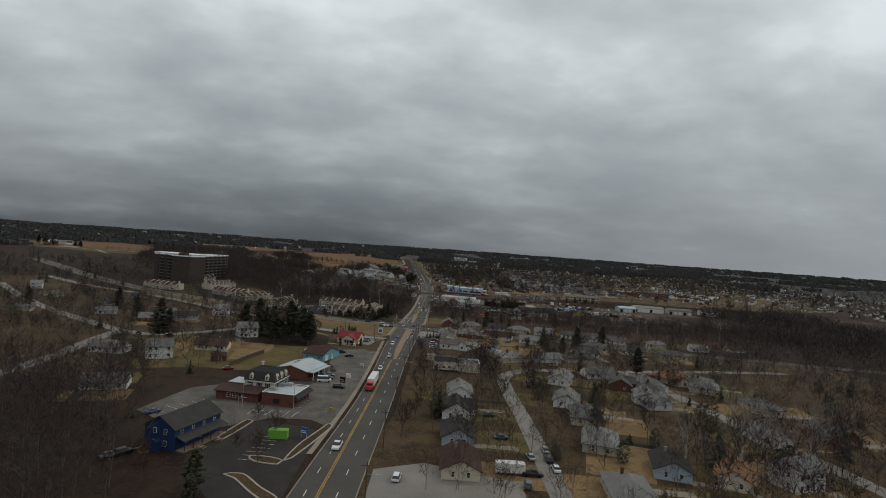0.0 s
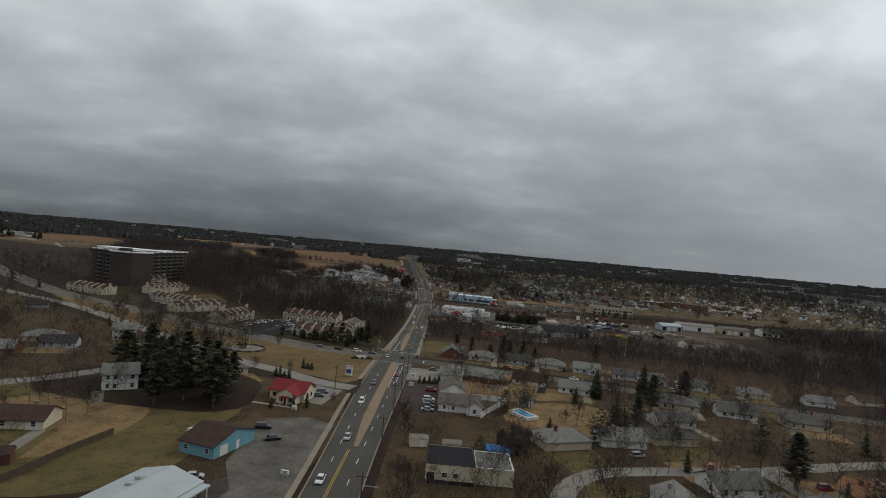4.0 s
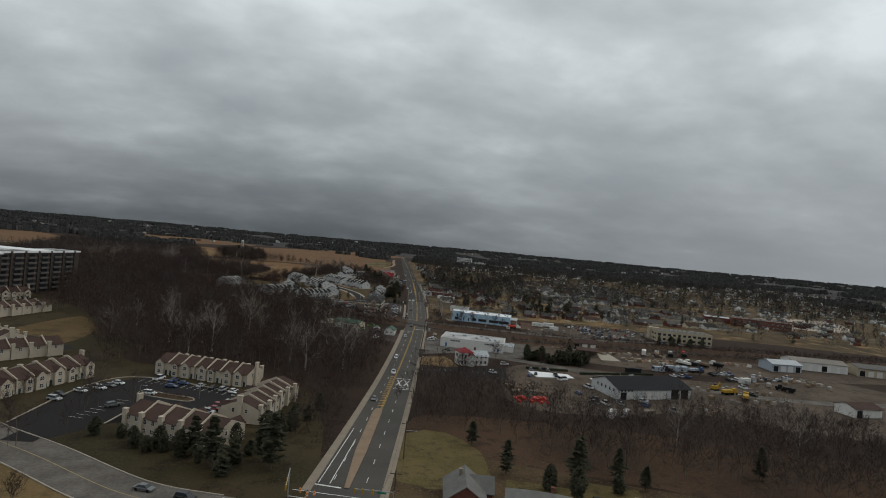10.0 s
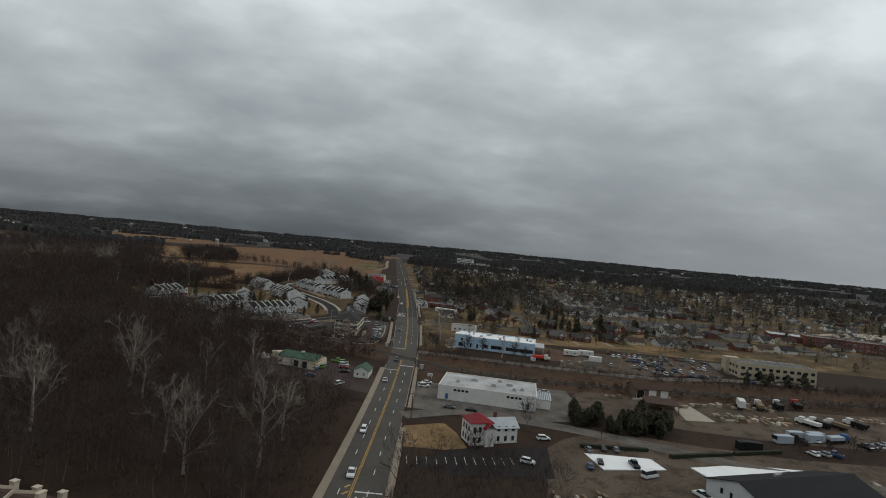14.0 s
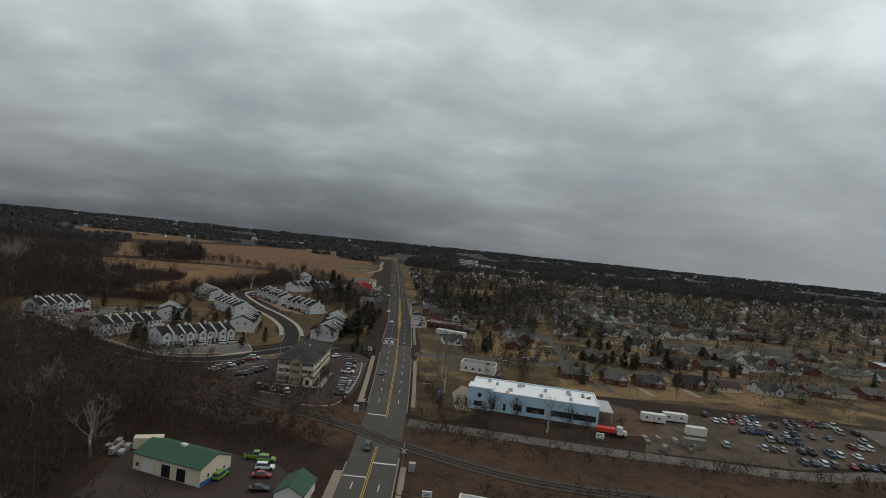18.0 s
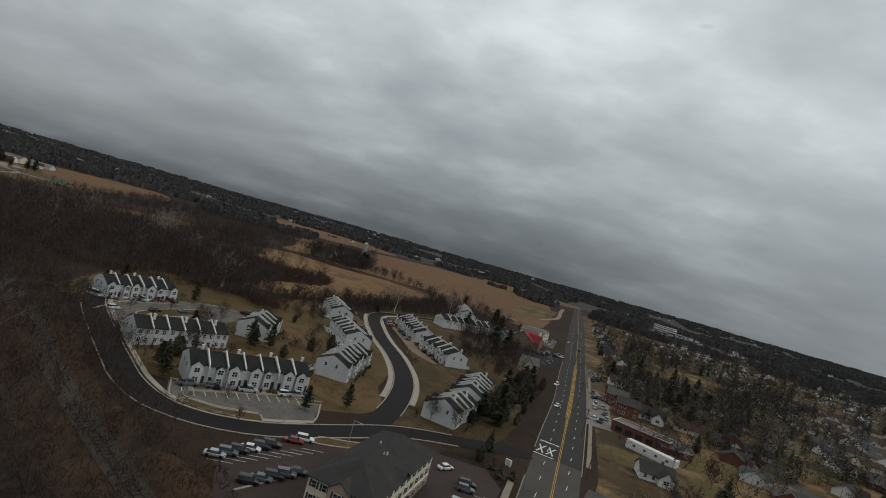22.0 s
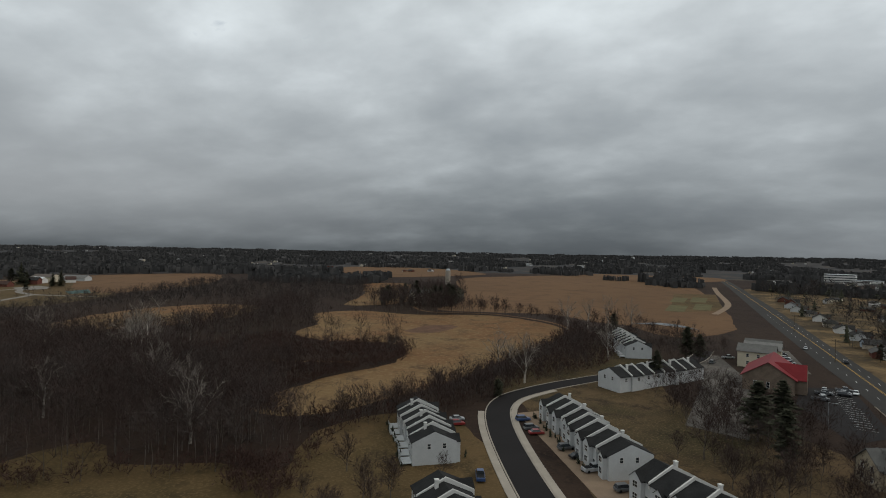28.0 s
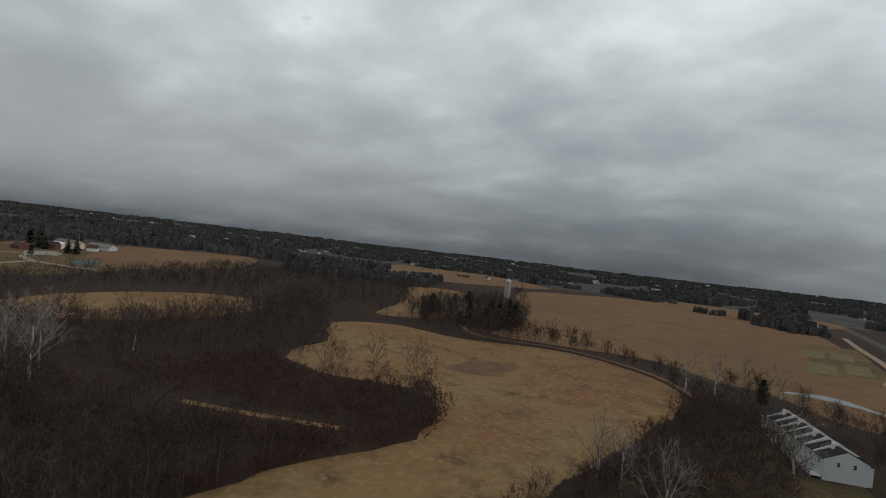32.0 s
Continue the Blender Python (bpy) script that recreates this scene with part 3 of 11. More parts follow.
patch("farm_grass", [(-552, 985), (-600, 972), (-720, 1005), (-800, 1050), (-835, 1150), (-780, 1140), (-700, 1095), (-640, 1075), (-590, 1075), (-566, 1040)], M_GRASS2, 0.12, "tan grass round a far farm", "grass", True, 2)
patch("farm_yard", [(-738, 1058), (-702, 1046), (-694, 1068), (-716, 1082), (-742, 1084)], M_OLDTOP, 0.2, "pale paved farm yard", "yard", False)
patch("sports_court", [(-655, 1064), (-658, 1088), (-622, 1070), (-624, 1052)], mat("teal_court", (0.050, 0.085, 0.080), 0.9, 0.2, 0.1, 1.0), 0.2, "dull teal sports court", "court", False)
patch("upper_field", [(-360, 1120), (-400, 1200), (-470, 1300), (-430, 1330), (-370, 1240), (-330, 1160)], M_MEADOW, 0.08, "tan hay field beside a knoll", "field", True, 2)
patch("far_field", [(-560, 1400), (-760, 1640), (-620, 1720), (-430, 1560)], M_STUBBLE, 0.3, "pale far stubble field", "field", True, 4)
patch("far_field_east", [(-250, 1560), (-320, 1720), (-120, 1760), (-110, 1600)], M_STUBBLE, 0.3, "pale far stubble field", "field", True, 4)
patch("allotment", [(-126, 1210), (-138, 1372), (-100, 1385), (-90, 1240)], M_GRASS2, 0.12, "small plots of green and tan grass", "grass", False)
for gx, gy, gw, gd in ((-124, 1240, 14, 45), (-106, 1260, 13, 45), (-128, 1310, 12, 45), (-112, 1320, 13, 45)):
    patch("grass_plot", [(gx - gw / 2, gy - gd / 2), (gx + gw / 2, gy - gd / 2), (gx + gw / 2, gy + gd / 2), (gx - gw / 2, gy + gd / 2)], mat("green_winter_grass", (0.105, 0.092, 0.045), 0.95, 0.25, 0.1, 1.5), 0.16, "green plot of winter grass", "grass", False)
patch("pond", [(-142, 1134), (-130, 1147), (-116, 1146), (-102, 1128), (-112, 1134), (-128, 1138)], M_WATER, 0.16, "small grey pond with bare banks", "pond")
patch("gravel_yard", [(34, 508), (32, 560), (44, 584), (66, 592), (92, 588), (150, 585), (235, 610), (260, 560), (230, 500), (150, 505), (110, 520), (70, 505)], M_DIRT, 0.06, "muddy gravel storage yard", "yard", True, 2)
patch("gravel_yard_rail", [(60, 612), (62, 640), (110, 640), (170, 642), (260, 648), (300, 630), (240, 612), (150, 600), (90, 604)], M_DIRT, 0.06, "gravel builders' yard beside the railway", "yard", True, 2)
patch("rail_cutting", [(-9, 640), (-9, 690), (30, 676), (100, 676), (170, 680), (330, 690), (520, 712), (520, 672), (300, 652), (150, 642), (40, 636)], M_BRUSH, 0.05, "brushy brown railway banks", "bank", True, 1.5)
patch("rail_cutting_west", [(-26, 662), (-24, 692), (-60, 706), (-96, 716), (-130, 728), (-170, 752), (-300, 810), (-310, 780), (-178, 728), (-100, 694), (-60, 684)], M_BRUSH, 0.05, "brushy brown railway banks", "bank", True, 1.5)
patch("dirt_lot", [(355, 860), (330, 900), (420, 960), (480, 960), (440, 880), (400, 858)], mat("pale_bare_soil", (0.36, 0.31, 0.26), 0.95, 0.15, 0.05, 0.6), 0.08, "pale bare soil of a building site", "soil", True, 3)
patch("victorian_lawn", [(-9, 565), (4, 565), (11, 568), (8, 580), (4, 588), (-9, 582)], M_PLOT_T, 0.12, "olive-tan lawn beside a white house", "lawn", False)
patch("dry_grass_strip", [(-132, 703), (-112, 695), (-96, 684), (-88, 672), (-98, 667), (-112, 677), (-136, 692)], M_LAWN, 0.08, "ochre dry grass beside the railway", "grass", True, 1.5)
patch("gravel_wash", [(-80, 685), (-66, 686), (-52, 681), (-45, 675), (-56, 671), (-70, 677)], M_BALLAST, 0.12, "grey wet gravel beside the railway", "gravel", True, 1.0)
patch("works_apron", [(-8, 694), (4, 692), (12, 700), (8, 726), (-1, 738), (-9, 730)], M_LITTER, 0.09, "bare brown ground beside a blue building", "ground", True, 0.5)
patch("works_walk", [(6, 702), (11, 703), (10, 716), (13, 728), (9, 733), (5, 722)], M_CONC, 0.12, "tan paving round a blue building", "paving", True, 0.3)
patch("works_soil", [(50, 698), (60, 694), (74, 700), (72, 724), (60, 728), (54, 716)], mat("turned_brown_soil", (0.085, 0.052, 0.036), 0.95, 0.35, 0.2, 1.6), 0.11, "turned reddish soil beside a blue building", "soil", True, 1.0)
patch("estate_lawn_front", [(50, 742), (62, 768), (96, 770), (150, 774), (150, 756), (110, 746), (70, 738)], M_PLOT_T, 0.06, "bright tan lawns behind brick houses", "lawn", True, 0.6)
patch("estate_lawn_verge", [(30, 795), (52, 793), (58, 826), (54, 850), (34, 842), (28, 815)], M_PLOT_T, 0.06, "tan lawn of a corner plot", "lawn", True, 0.6)
patch("open_lawn", [(-58, 238), (-58, 268), (-62, 292), (-100, 312), (-140, 292), (-134, 250), (-104, 226), (-75, 222)], M_PLOT_G, 0.045, "olive and tan open lawn behind shops", "lawn", True, 0.8)
patch("open_lawn", [(-86, 240), (-80, 275), (-104, 290), (-124, 270), (-112, 240)], M_PLOT_T, 0.052, "dry tan patch of open lawn", "lawn", True, 1.5)
patch("back_lawn", [(14, 323), (34, 327), (40, 340), (34, 352), (14, 348), (11, 334)], M_PLOT_T, 0.082, "golden dry lawn behind houses", "lawn", True, 0.5)
patch("back_lawn", [(36, 330), (54, 336), (60, 350), (44, 355), (36, 346)], M_PLOT_T, 0.086, "golden dry lawn behind houses", "lawn", True, 0.5)
patch("pool_lawn", [(24, 298), (30, 318), (40, 326), (58, 330), (68, 316), (58, 302), (40, 292)], M_PLOT_T, 0.088, "tan dry lawn round a pool", "lawn", True, 0.8)
patch("leaf_floor", [(-6, 440), (14, 446), (40, 440), (110, 424), (200, 402), (230, 420), (200, 452), (120, 478), (60, 486), (10, 486), (-7, 478)], M_BRUSH, 0.035, "brown leaf floor of an open wood", "leaf litter", True, 1.5)
patch("corner_lawn", [(-8, 425), (-8, 462), (4, 466), (14, 452), (15, 428), (8, 424)], M_PLOT_G, 0.06, "olive winter lawn beside the road", "lawn", True, 0.5)
patch("pine_floor", [(-125, 288), (-100, 280), (-64, 280), (-58, 300), (-70, 326), (-110, 336), (-130, 312)], M_GROUND, 0.075, "dark needle-strewn ground under pines", "leaf litter", True, 1.5)
# parking lots
patch("parking_restaurant", [(-28, 160), (-29, 232), (-38, 246), (-46, 206), (-66, 208), (-84, 192), (-88, 165), (-70, 152), (-60, 154), (-48, 166), (-36, 167)], M_ASPH, 0.07, "worn grey asphalt car park with faded bays", "car park", False)
patch("parking_blue_house", [(-30, 112), (-31, 156), (-36, 160), (-50, 163), (-58, 152), (-56, 128), (-44, 112)], M_LOT, 0.08, "dark asphalt car park", "car park", False)
patch("parking_garage", [(-28, 232), (-28, 278), (-37, 283), (-48, 278), (-47, 246), (-38, 226)], M_ASPH, 0.09, "worn grey asphalt forecourt", "car park", False)
patch("parking_red_roof", [(-36, 297), (-33, 318), (-50, 326), (-54, 318), (-42, 312), (-41, 298)], M_OLDTOP, 0.09, "pale old asphalt car park", "car park", False)
patch("parking_office", [(-82, 719), (-75, 745), (-62, 752), (-51, 765), (-37, 768), (-31, 760), (-29, 720), (-31, 700), (-45, 690), (-65, 692), (-72, 708)], M_REDTOP, 0.08, "dark reddish asphalt car park round an office", "car park", False)
patch("parking_townhouse", [(-116, 438), (-99, 430), (-93, 446), (-91, 468), (-67, 462), (-69, 489), (-110, 499), (-121, 482)], M_BLACKTOP, 0.08, "black asphalt courtyard car park", "car park", False)
patch("parking_townhouse_west", [(-200, 505), (-186, 498), (-160, 535), (-180, 548), (-222, 560), (-250, 590), (-262, 585), (-226, 540)], M_BLACKTOP, 0.08, "black asphalt car park between rows", "car park", False)
patch("parking_row", [(-117, 740), (-110, 733), (-96, 735), (-84, 744), (-80, 752), (-86, 765)], M_LOT_WORN, 0.08, "pale worn asphalt car park", "car park", False)
patch("parking_loop", [(-176, 764), (-184, 786), (-182, 806), (-172, 824), (-160, 820), (-154, 800), (-158, 776), (-164, 762)], M_LOT_WORN, 0.08, "pale worn asphalt parking loop", "car park", True)
patch("parking_row_six", [(-142, 922), (-132, 932), (-82, 880), (-86, 858), (-100, 866)], M_MEDIAN, 0.05, "tan paved parking bays before townhouses", "car park", False)
patch("parking_commuter", [(62, 682), (70, 704), (92, 724), (160, 730), (152, 694), (108, 680)], M_DIRT, 0.09, "pale crowded gravel car park", "car park", False)
patch("parking_works", [(196, 690), (200, 730), (150, 728), (158, 700)], M_ASPH, 0.09, "asphalt car park by an office block", "car park", False)
patch("parking_church", [(-56, 940), (-45, 952), (-46, 1008), (-62, 1002), (-66, 975), (-60, 955)], M_BLACKTOP, 0.08, "black asphalt car park with white bays", "car park", False)
patch("parking_church_rear", [(-80, 930), (-78, 1000), (-90, 1050), (-104, 1045), (-94, 990), (-96, 935)], M_ASPH, 0.08, "grey asphalt drive and lot", "car park", False)
patch("parking_tan", [(-64, 1030), (-56, 1028), (-60, 1080), (-68, 1080)], M_ASPH, 0.08, "asphalt strip car park", "car park", False)
patch("parking_victorian", [(-7, 552), (6, 566), (36, 575), (34, 552), (10, 548)], M_BLACKTOP, 0.09, "black asphalt car park behind a white house", "car park", False)
patch("parking_white_shop", [(-7, 600), (-8, 634), (2, 634), (40, 640), (56, 640), (58, 604), (40, 598), (10, 600)], M_ASPH, 0.08, "asphalt apron round a white shop", "car park", False)
patch("parking_green", [(-24, 612), (-23, 634), (-40, 652), (-74, 654), (-72, 628), (-36, 616)], M_REDTOP, 0.08, "dark wet gravel apron round sheds", "car park", False)
patch("parking_motel", [(-11, 300), (-12, 340), (-2, 346), (3, 336), (3, 298)], M_REDTOP, 0.09, "dark asphalt car park beside shops", "car park", False)
patch("parking_corner", [(-12, 346), (-11, 374), (4, 374), (3, 350)], M_OLDTOP, 0.09, "pale asphalt car park on a corner", "car park", False)
patch("parking_start", [(-13, 100), (-13, 134), (-1, 140), (22, 132), (26, 100)], M_OLDTOP, 0.07, "pale old asphalt forecourt", "car park", False)

for pts in ([(-44, 136.5), (-42, 133.5), (-36, 132.5), (-35.5, 135), (-39, 136.5)], [(-35.2, 135), (-33.8, 137), (-30.5, 152), (-28.8, 163), (-30.2, 164.5), (-32.2, 156), (-34.4, 146)], [(-46, 125), (-43, 123.5), (-37, 117), (-32, 113), (-31, 115.5), (-36, 120), (-42, 126)], [(-56.4, 147), (-54.6, 146), (-52.0, 162), (-54.0, 163)]):
    c = curve_pts(pts, 1.5, True)
    setting("island_kerb", ribbon_mesh(c + c[:1], 0.22, -0.2, 0.25, 0.2), M_CONC_L, "pale concrete kerb round a planted island", "kerb")
    patch("island_mulch", pts, M_LITTER, 0.21, "brown mulch and dead grass on a kerbed island", "mulch", True, 0.0, 2)
# kerbs round the car parks
LOT_KERBS = (
    [(-117, 741), (-110, 733.5)], [(-86, 765), (-80, 752), (-84, 744.5)], [(-118, 741.5), (-86.5, 766.5)], [(-108, 736), (-99, 738.5), (-91, 744)],
    [(-71, 712), (-66, 729)], [(-62, 701), (-50, 699)],
    [(-93, 446), (-91, 468), (-67, 462)], [(-69, 489), (-110, 499), (-121, 482), (-116, 440)],
    [(-177, 764), (-185, 786), (-183, 806), (-172, 825)], [(-153, 800), (-157, 776), (-163, 763)],
    [(-44, 692), (-36, 693), (-32, 700), (-31, 728), (-33, 752)])
for q in LOT_KERBS:
    c = curve_pts(q, 3.0)
    setting("lot_kerb", ribbon_mesh(c, 0.22, -0.22, 0.24, 0.2), M_CONC_L, "pale concrete kerb round a car park", "kerb")
for nm, pts in (("loop", [(-171, 776), (-173, 790), (-170, 806), (-166, 806), (-164, 792), (-166, 776)]), ("row", [(-106, 731.5), (-96, 734), (-87, 741), (-90, 743.5), (-98, 738), (-106, 735.5)]), ("entry", [(-73, 742), (-66, 747), (-57, 757), (-60, 758), (-68, 750), (-74, 746)])):
    c = curve_pts(pts, 2.0, True)
    setting("island_kerb", ribbon_mesh(c + c[:1], 0.25, -0.2, 0.24, 0.2), M_CONC_L, "pale concrete kerb round a grass island", "kerb")
    patch("island_grass", pts, M_GRASS2, 0.20, "tan grass island in a car park", "grass", True, 0.0, 2)
# concrete paths to the townhouse doors
for xa, ya, xb, yb, n_, d_ in ((-117.6, 745, -98.4, 772.6, 7, 9.5), (-195, 779, -188, 806, 6, 10)):
    L_ = math.hypot(xb - xa, yb - ya)
    nx_, ny_ = (yb - ya) / L_, -(xb - xa) / L_
    for i in range(n_):
        f = (i + 0.2) / n_
        px, py = xa + (xb - xa) * f, ya + (yb - ya) * f
        setting("footpath", ribbon_mesh([Vector((px + nx_ * 5, py + ny_ * 5)), Vector((px + nx_ * d_, py + ny_ * d_))], 0.6, -0.6, 0.12), M_CONC, "concrete path to a townhouse door", "path")
    setting("footpath", ribbon_mesh([Vector((xa + nx_ * d_, ya + ny_ * d_)), Vector((xb + nx_ * d_, yb + ny_ * d_))], 0.8, -0.6, 0.13), M_CONC, "concrete path along townhouses", "path")

# ---- main road ----
LY = [-100, 120, 190, 250, 300, 350, 400, 457, 515, 570, 630, 690, 757, 820, 870, 950, 1010, 1050, 1190, 1490, 1720]
LX = [-32, -29, -25.5, -26, -27.5, -28.5, -27.5, -25.5, -24, -23, -22, -22.5, -26.5, -31, -33, -41, -45, -50, -63, -89, -109]
RY = [-100, 120, 190, 255, 312, 415, 521, 643, 690, 764, 835, 875, 982, 1015, 1096, 1235, 1494, 1720]
RX = [-17, -15, -14, -14, -12.5, -11, -10, -9.8, -9.8, -12.8, -17, -19.5, -29, -32, -39, -50.5, -77, -97]
_ry = np.arange(-100, 1721, 5.0)
_s = np.exp(-0.5 * (np.arange(-8, 9) / 4.0) ** 2)
_s /= _s.sum()
_xl = np.convolve(np.pad(np.interp(_ry, LY, LX), 8, mode="edge"), _s, "valid")
_xr = np.convolve(np.pad(np.interp(_ry, RY, RX), 8, mode="edge"), _s, "valid")


def road_l(y):
    return float(np.interp(y, _ry, _xl))


def road_r(y):
    return float(np.interp(y, _ry, _xr))


def band(fl, fr, y0, y1, z, thick=0.0, step=5.0, bm=None):
    ys = np.arange(y0, y1 + 0.01, step)
    pts = [Vector((0.0, float(y))) for y in ys]
    return ribbon_mesh(pts, [-fl(y) for y in ys], [-fr(y) for y in ys], z, thick, bm)


road_new = setting("road_north", band(road_l, road_r, 795, 1720, 0.10), M_ASPH_NEW, "dark grey resurfaced four-lane road", "road")
road = setting("road", band(road_l, road_r, -100, 795, 0.10), M_ASPH_ROAD, "grey four-lane asphalt road with worn wheel tracks", "road")
CROSS_W = [(-22, 400), (-45, 402), (-65, 406), (-94, 421), (-129, 438), (-175, 468), (-228, 502), (-298, 545), (-420, 640), (-560, 760)]
CROSS_E = [(-14, 392), (8, 390), (29, 384), (70, 373), (106, 361), (150, 352), (240, 335), (330, 330)]
OLD_RD = [(-30, 324), (-45, 329), (-64, 343), (-88, 357), (-127, 389), (-181, 434), (-249, 486), (-330, 530), (-420, 590)]
side = {}


def side_road(name, pts, w, material, label, z=0.09):
    c = curve_pts(pts, 4.0)
    side[name] = c
    return setting(name, ribbon_mesh(c, w / 2, -w / 2, z), material, label, "road")


side_road("road_cross_west", CROSS_W, 13.5, M_ASPH, "grey asphalt cross road curving away")
side_road("road_cross_east", CROSS_E, 11.5, M_ASPH_ROAD, "dark asphalt side road with yellow line")
side_road("road_old", OLD_RD, 8.5, M_OLDTOP, "pale cracked old asphalt lane")
side_road("street_west", [(-403, 506), (-280, 382), (-193, 308), (-150, 283), (-128, 300), (-112, 335), (-98, 352)], 7, M_OLDTOP, "pale old asphalt residential street")
side_road("street_west_branch", [(-165, 290), (-161, 261), (-153, 217), (-150, 150)], 6.5, M_OLDTOP, "pale old asphalt residential street", 0.08)
side_road("street_lane", [(32, 60), (31, 126), (31, 160), (30.5, 190), (29.5, 221), (31, 243), (42, 258), (60, 264), (89, 270), (130, 284), (190, 300)], 5.5, M_OLDTOP, "pale grey residential lane")
side_road("street_lane_east", [(93, 271), (98, 245), (104, 215), (108, 190), (118, 140), (125, 60)], 6, M_OLDTOP, "pale grey residential lane", 0.08)
ring_a = [(-30, 792), (-46, 781), (-62, 769), (-73, 753), (-84, 738), (-96, 730), (-109, 728), (-122, 732), (-133, 738), (-155, 751), (-179, 766), (-192, 776)]
ring_b = [(-70, 758), (-70, 772), (-75, 796), (-84, 820), (-99, 845), (-121, 874), (-143, 910), (-150, 932), (-145, 951), (-133, 973), (-118, 996), (-100, 1030), (-96, 1060)]
side_road("street_ring", ring_a, 7.2, M_BLACKTOP, "fresh black asphalt estate road", 0.12)
side_road("street_ring_north", ring_b, 7.2, M_BLACKTOP, "fresh black asphalt estate road curving past townhouses", 0.13)
side_road("street_suburb", [(-12, 780), (-4, 780), (24, 785), (39, 788), (60, 787), (84, 788), (137, 792), (260, 806), (420, 820), (560, 830)], 7, M_ASPH_ROAD, "grey asphalt suburban street")
side_road("street_suburb_north", [(62, 789), (66, 808), (67, 826), (64, 859), (58, 890), (58, 918), (66, 945), (80, 970), (90, 1040), (80, 1120), (60, 1250)], 6.5, M_ASPH_ROAD, "grey asphalt suburban street", 0.08)
for pts in ([(64, 866), (100, 878), (160, 893), (240, 918), (360, 960), (520, 1010)], [(72, 955), (160, 975), (260, 1000), (400, 1040), (560, 1080)], [(90, 1040), (200, 1052), (340, 1080), (520, 1110)], [(78, 1130), (200, 1140), (360, 1160), (520, 1180)]):
    side_road("street_suburb_row", pts, 6.5, M_ASPH_ROAD, "grey asphalt suburban street", 0.07)
side_road("drive_works", [(-10, 592), (12, 602), (30, 598), (52, 592), (79, 582), (110, 570), (180, 560), (240, 570)], 7, M_ASPH, "grey works drive", 0.11)
side_road("drive_commuter", [(-9, 686), (10, 684), (40, 680), (62, 678), (108, 676), (150, 686), (200, 690)], 6, M_ASPH, "pale access road along the railway", 0.10)
side_road("drive_townhouse", [(-104, 428), (-105, 445), (-103, 460)], 8, M_BLACKTOP, "black asphalt entrance", 0.10)
side_road("lane_mansion", [(-165, 1082), (-190, 1113), (-236, 1130), (-282, 1118), (-310, 1140)], 3.0, M_STUBBLE, "narrow farm lane", 0.14)
side_road("track_woods", [(-270, 935), (-262, 938), (-250, 943), (-229, 953)], 2.8, M_MEADOW, "grassy track through scrub", 0.10)
side_road("farm_lane", [(-580, 955), (-606, 984), (-630, 1015), (-640, 1031), (-609, 1041), (-582, 1052)], 6, M_OLDTOP, "pale lane to a far farm", 0.2)
side_road("farm_drive", [(-640, 1031), (-676, 1036), (-701, 1048), (-716, 1066), (-717, 1023), (-745, 1000)], 6, M_OLDTOP, "pale drive to a far farm", 0.22)
side_road("path_north", [(-96, 1215), (-88, 1290), (-98, 1400), (-104, 1480)], 5, M_MEDIAN, "tan gravel track beside the main road", 0.14)

# kerbs, pavements and median
kerb = bmesh.new()
kw = lambda f, o: (lambda y: f(y) + o)
for y0, y1, f, s in ((-100, 318, road_l, -1), (332, 388, road_l, -1), (410, 655, road_l, -1), (700, 778, road_l, -1), (800, 985, road_l, -1), (-100, 384, road_r, 1), (404, 585, road_r, 1), (600, 660, road_r, 1), (694, 770, road_r, 1), (790, 1000, road_r, 1)):
    a, b = (kw(f, 0), kw(f, 0.3 * s))
    band(a if s < 0 else b, b if s < 0 else a, y0, y1, 0.26, 0.2, 5.0, kerb) if s > 0 else band(b, a, y0, y1, 0.26, 0.2, 5.0, kerb)
setting("kerb", kerb, M_CONC, "worn pale concrete kerb", "kerb")
walk_bm = bmesh.new()
for y0, y1, f, o0, o1 in ((140, 318, road_l, -3.0, -1.6), (340, 386, road_l, -2.6, -1.0), (415, 650, road_l, -2.2, -0.32), (700, 772, road_l, -3.6, -1.9), (410, 583, road_r, 0.32, 1.9), (600, 658, road_r, 0.9, 2.4), (700, 768, road_r, 1.2, 2.6), (800, 960, road_r, 1.2, 2.6)):
    band(kw(f, o0), kw(f, o1), y0, y1, 0.20, 0.15, 5.0, walk_bm)
setting("pavement", walk_bm, M_CONC, "tan concrete pavement along the road", "pavement")
med = bmesh.new()
for y0, y1, w0, w1 in ((262, 384, 1.0, 1.4), (418, 486, 1.4, 1.2)):
    band(lambda y: -19.8 - 1.3 * min(1, (y - y0) / 25, (y1 - y) / 6 + 0.4), lambda y: -18.6 + 0.7 * min(1, (y - y0) / 25, (y1 - y) / 6 + 0.4), y0, y1, 0.28, 0.2, 4.0, med)
setting("median", med, M_MEDIAN, "raised tan paved median", "median")
def y_mid(y):
    """The line between the two directions."""
    return float(np.interp(y, [-100, 120, 200, 260, 400, 540, 620, 690, 760, 835, 900, 982, 1100, 1235, 1494, 1720], [-24.5, -23, -21.4, -20.6, -19.5, -17.9, -16.3, -16.0, -19.2, -24, -28.5, -35, -45, -57.5, -83, -103]))


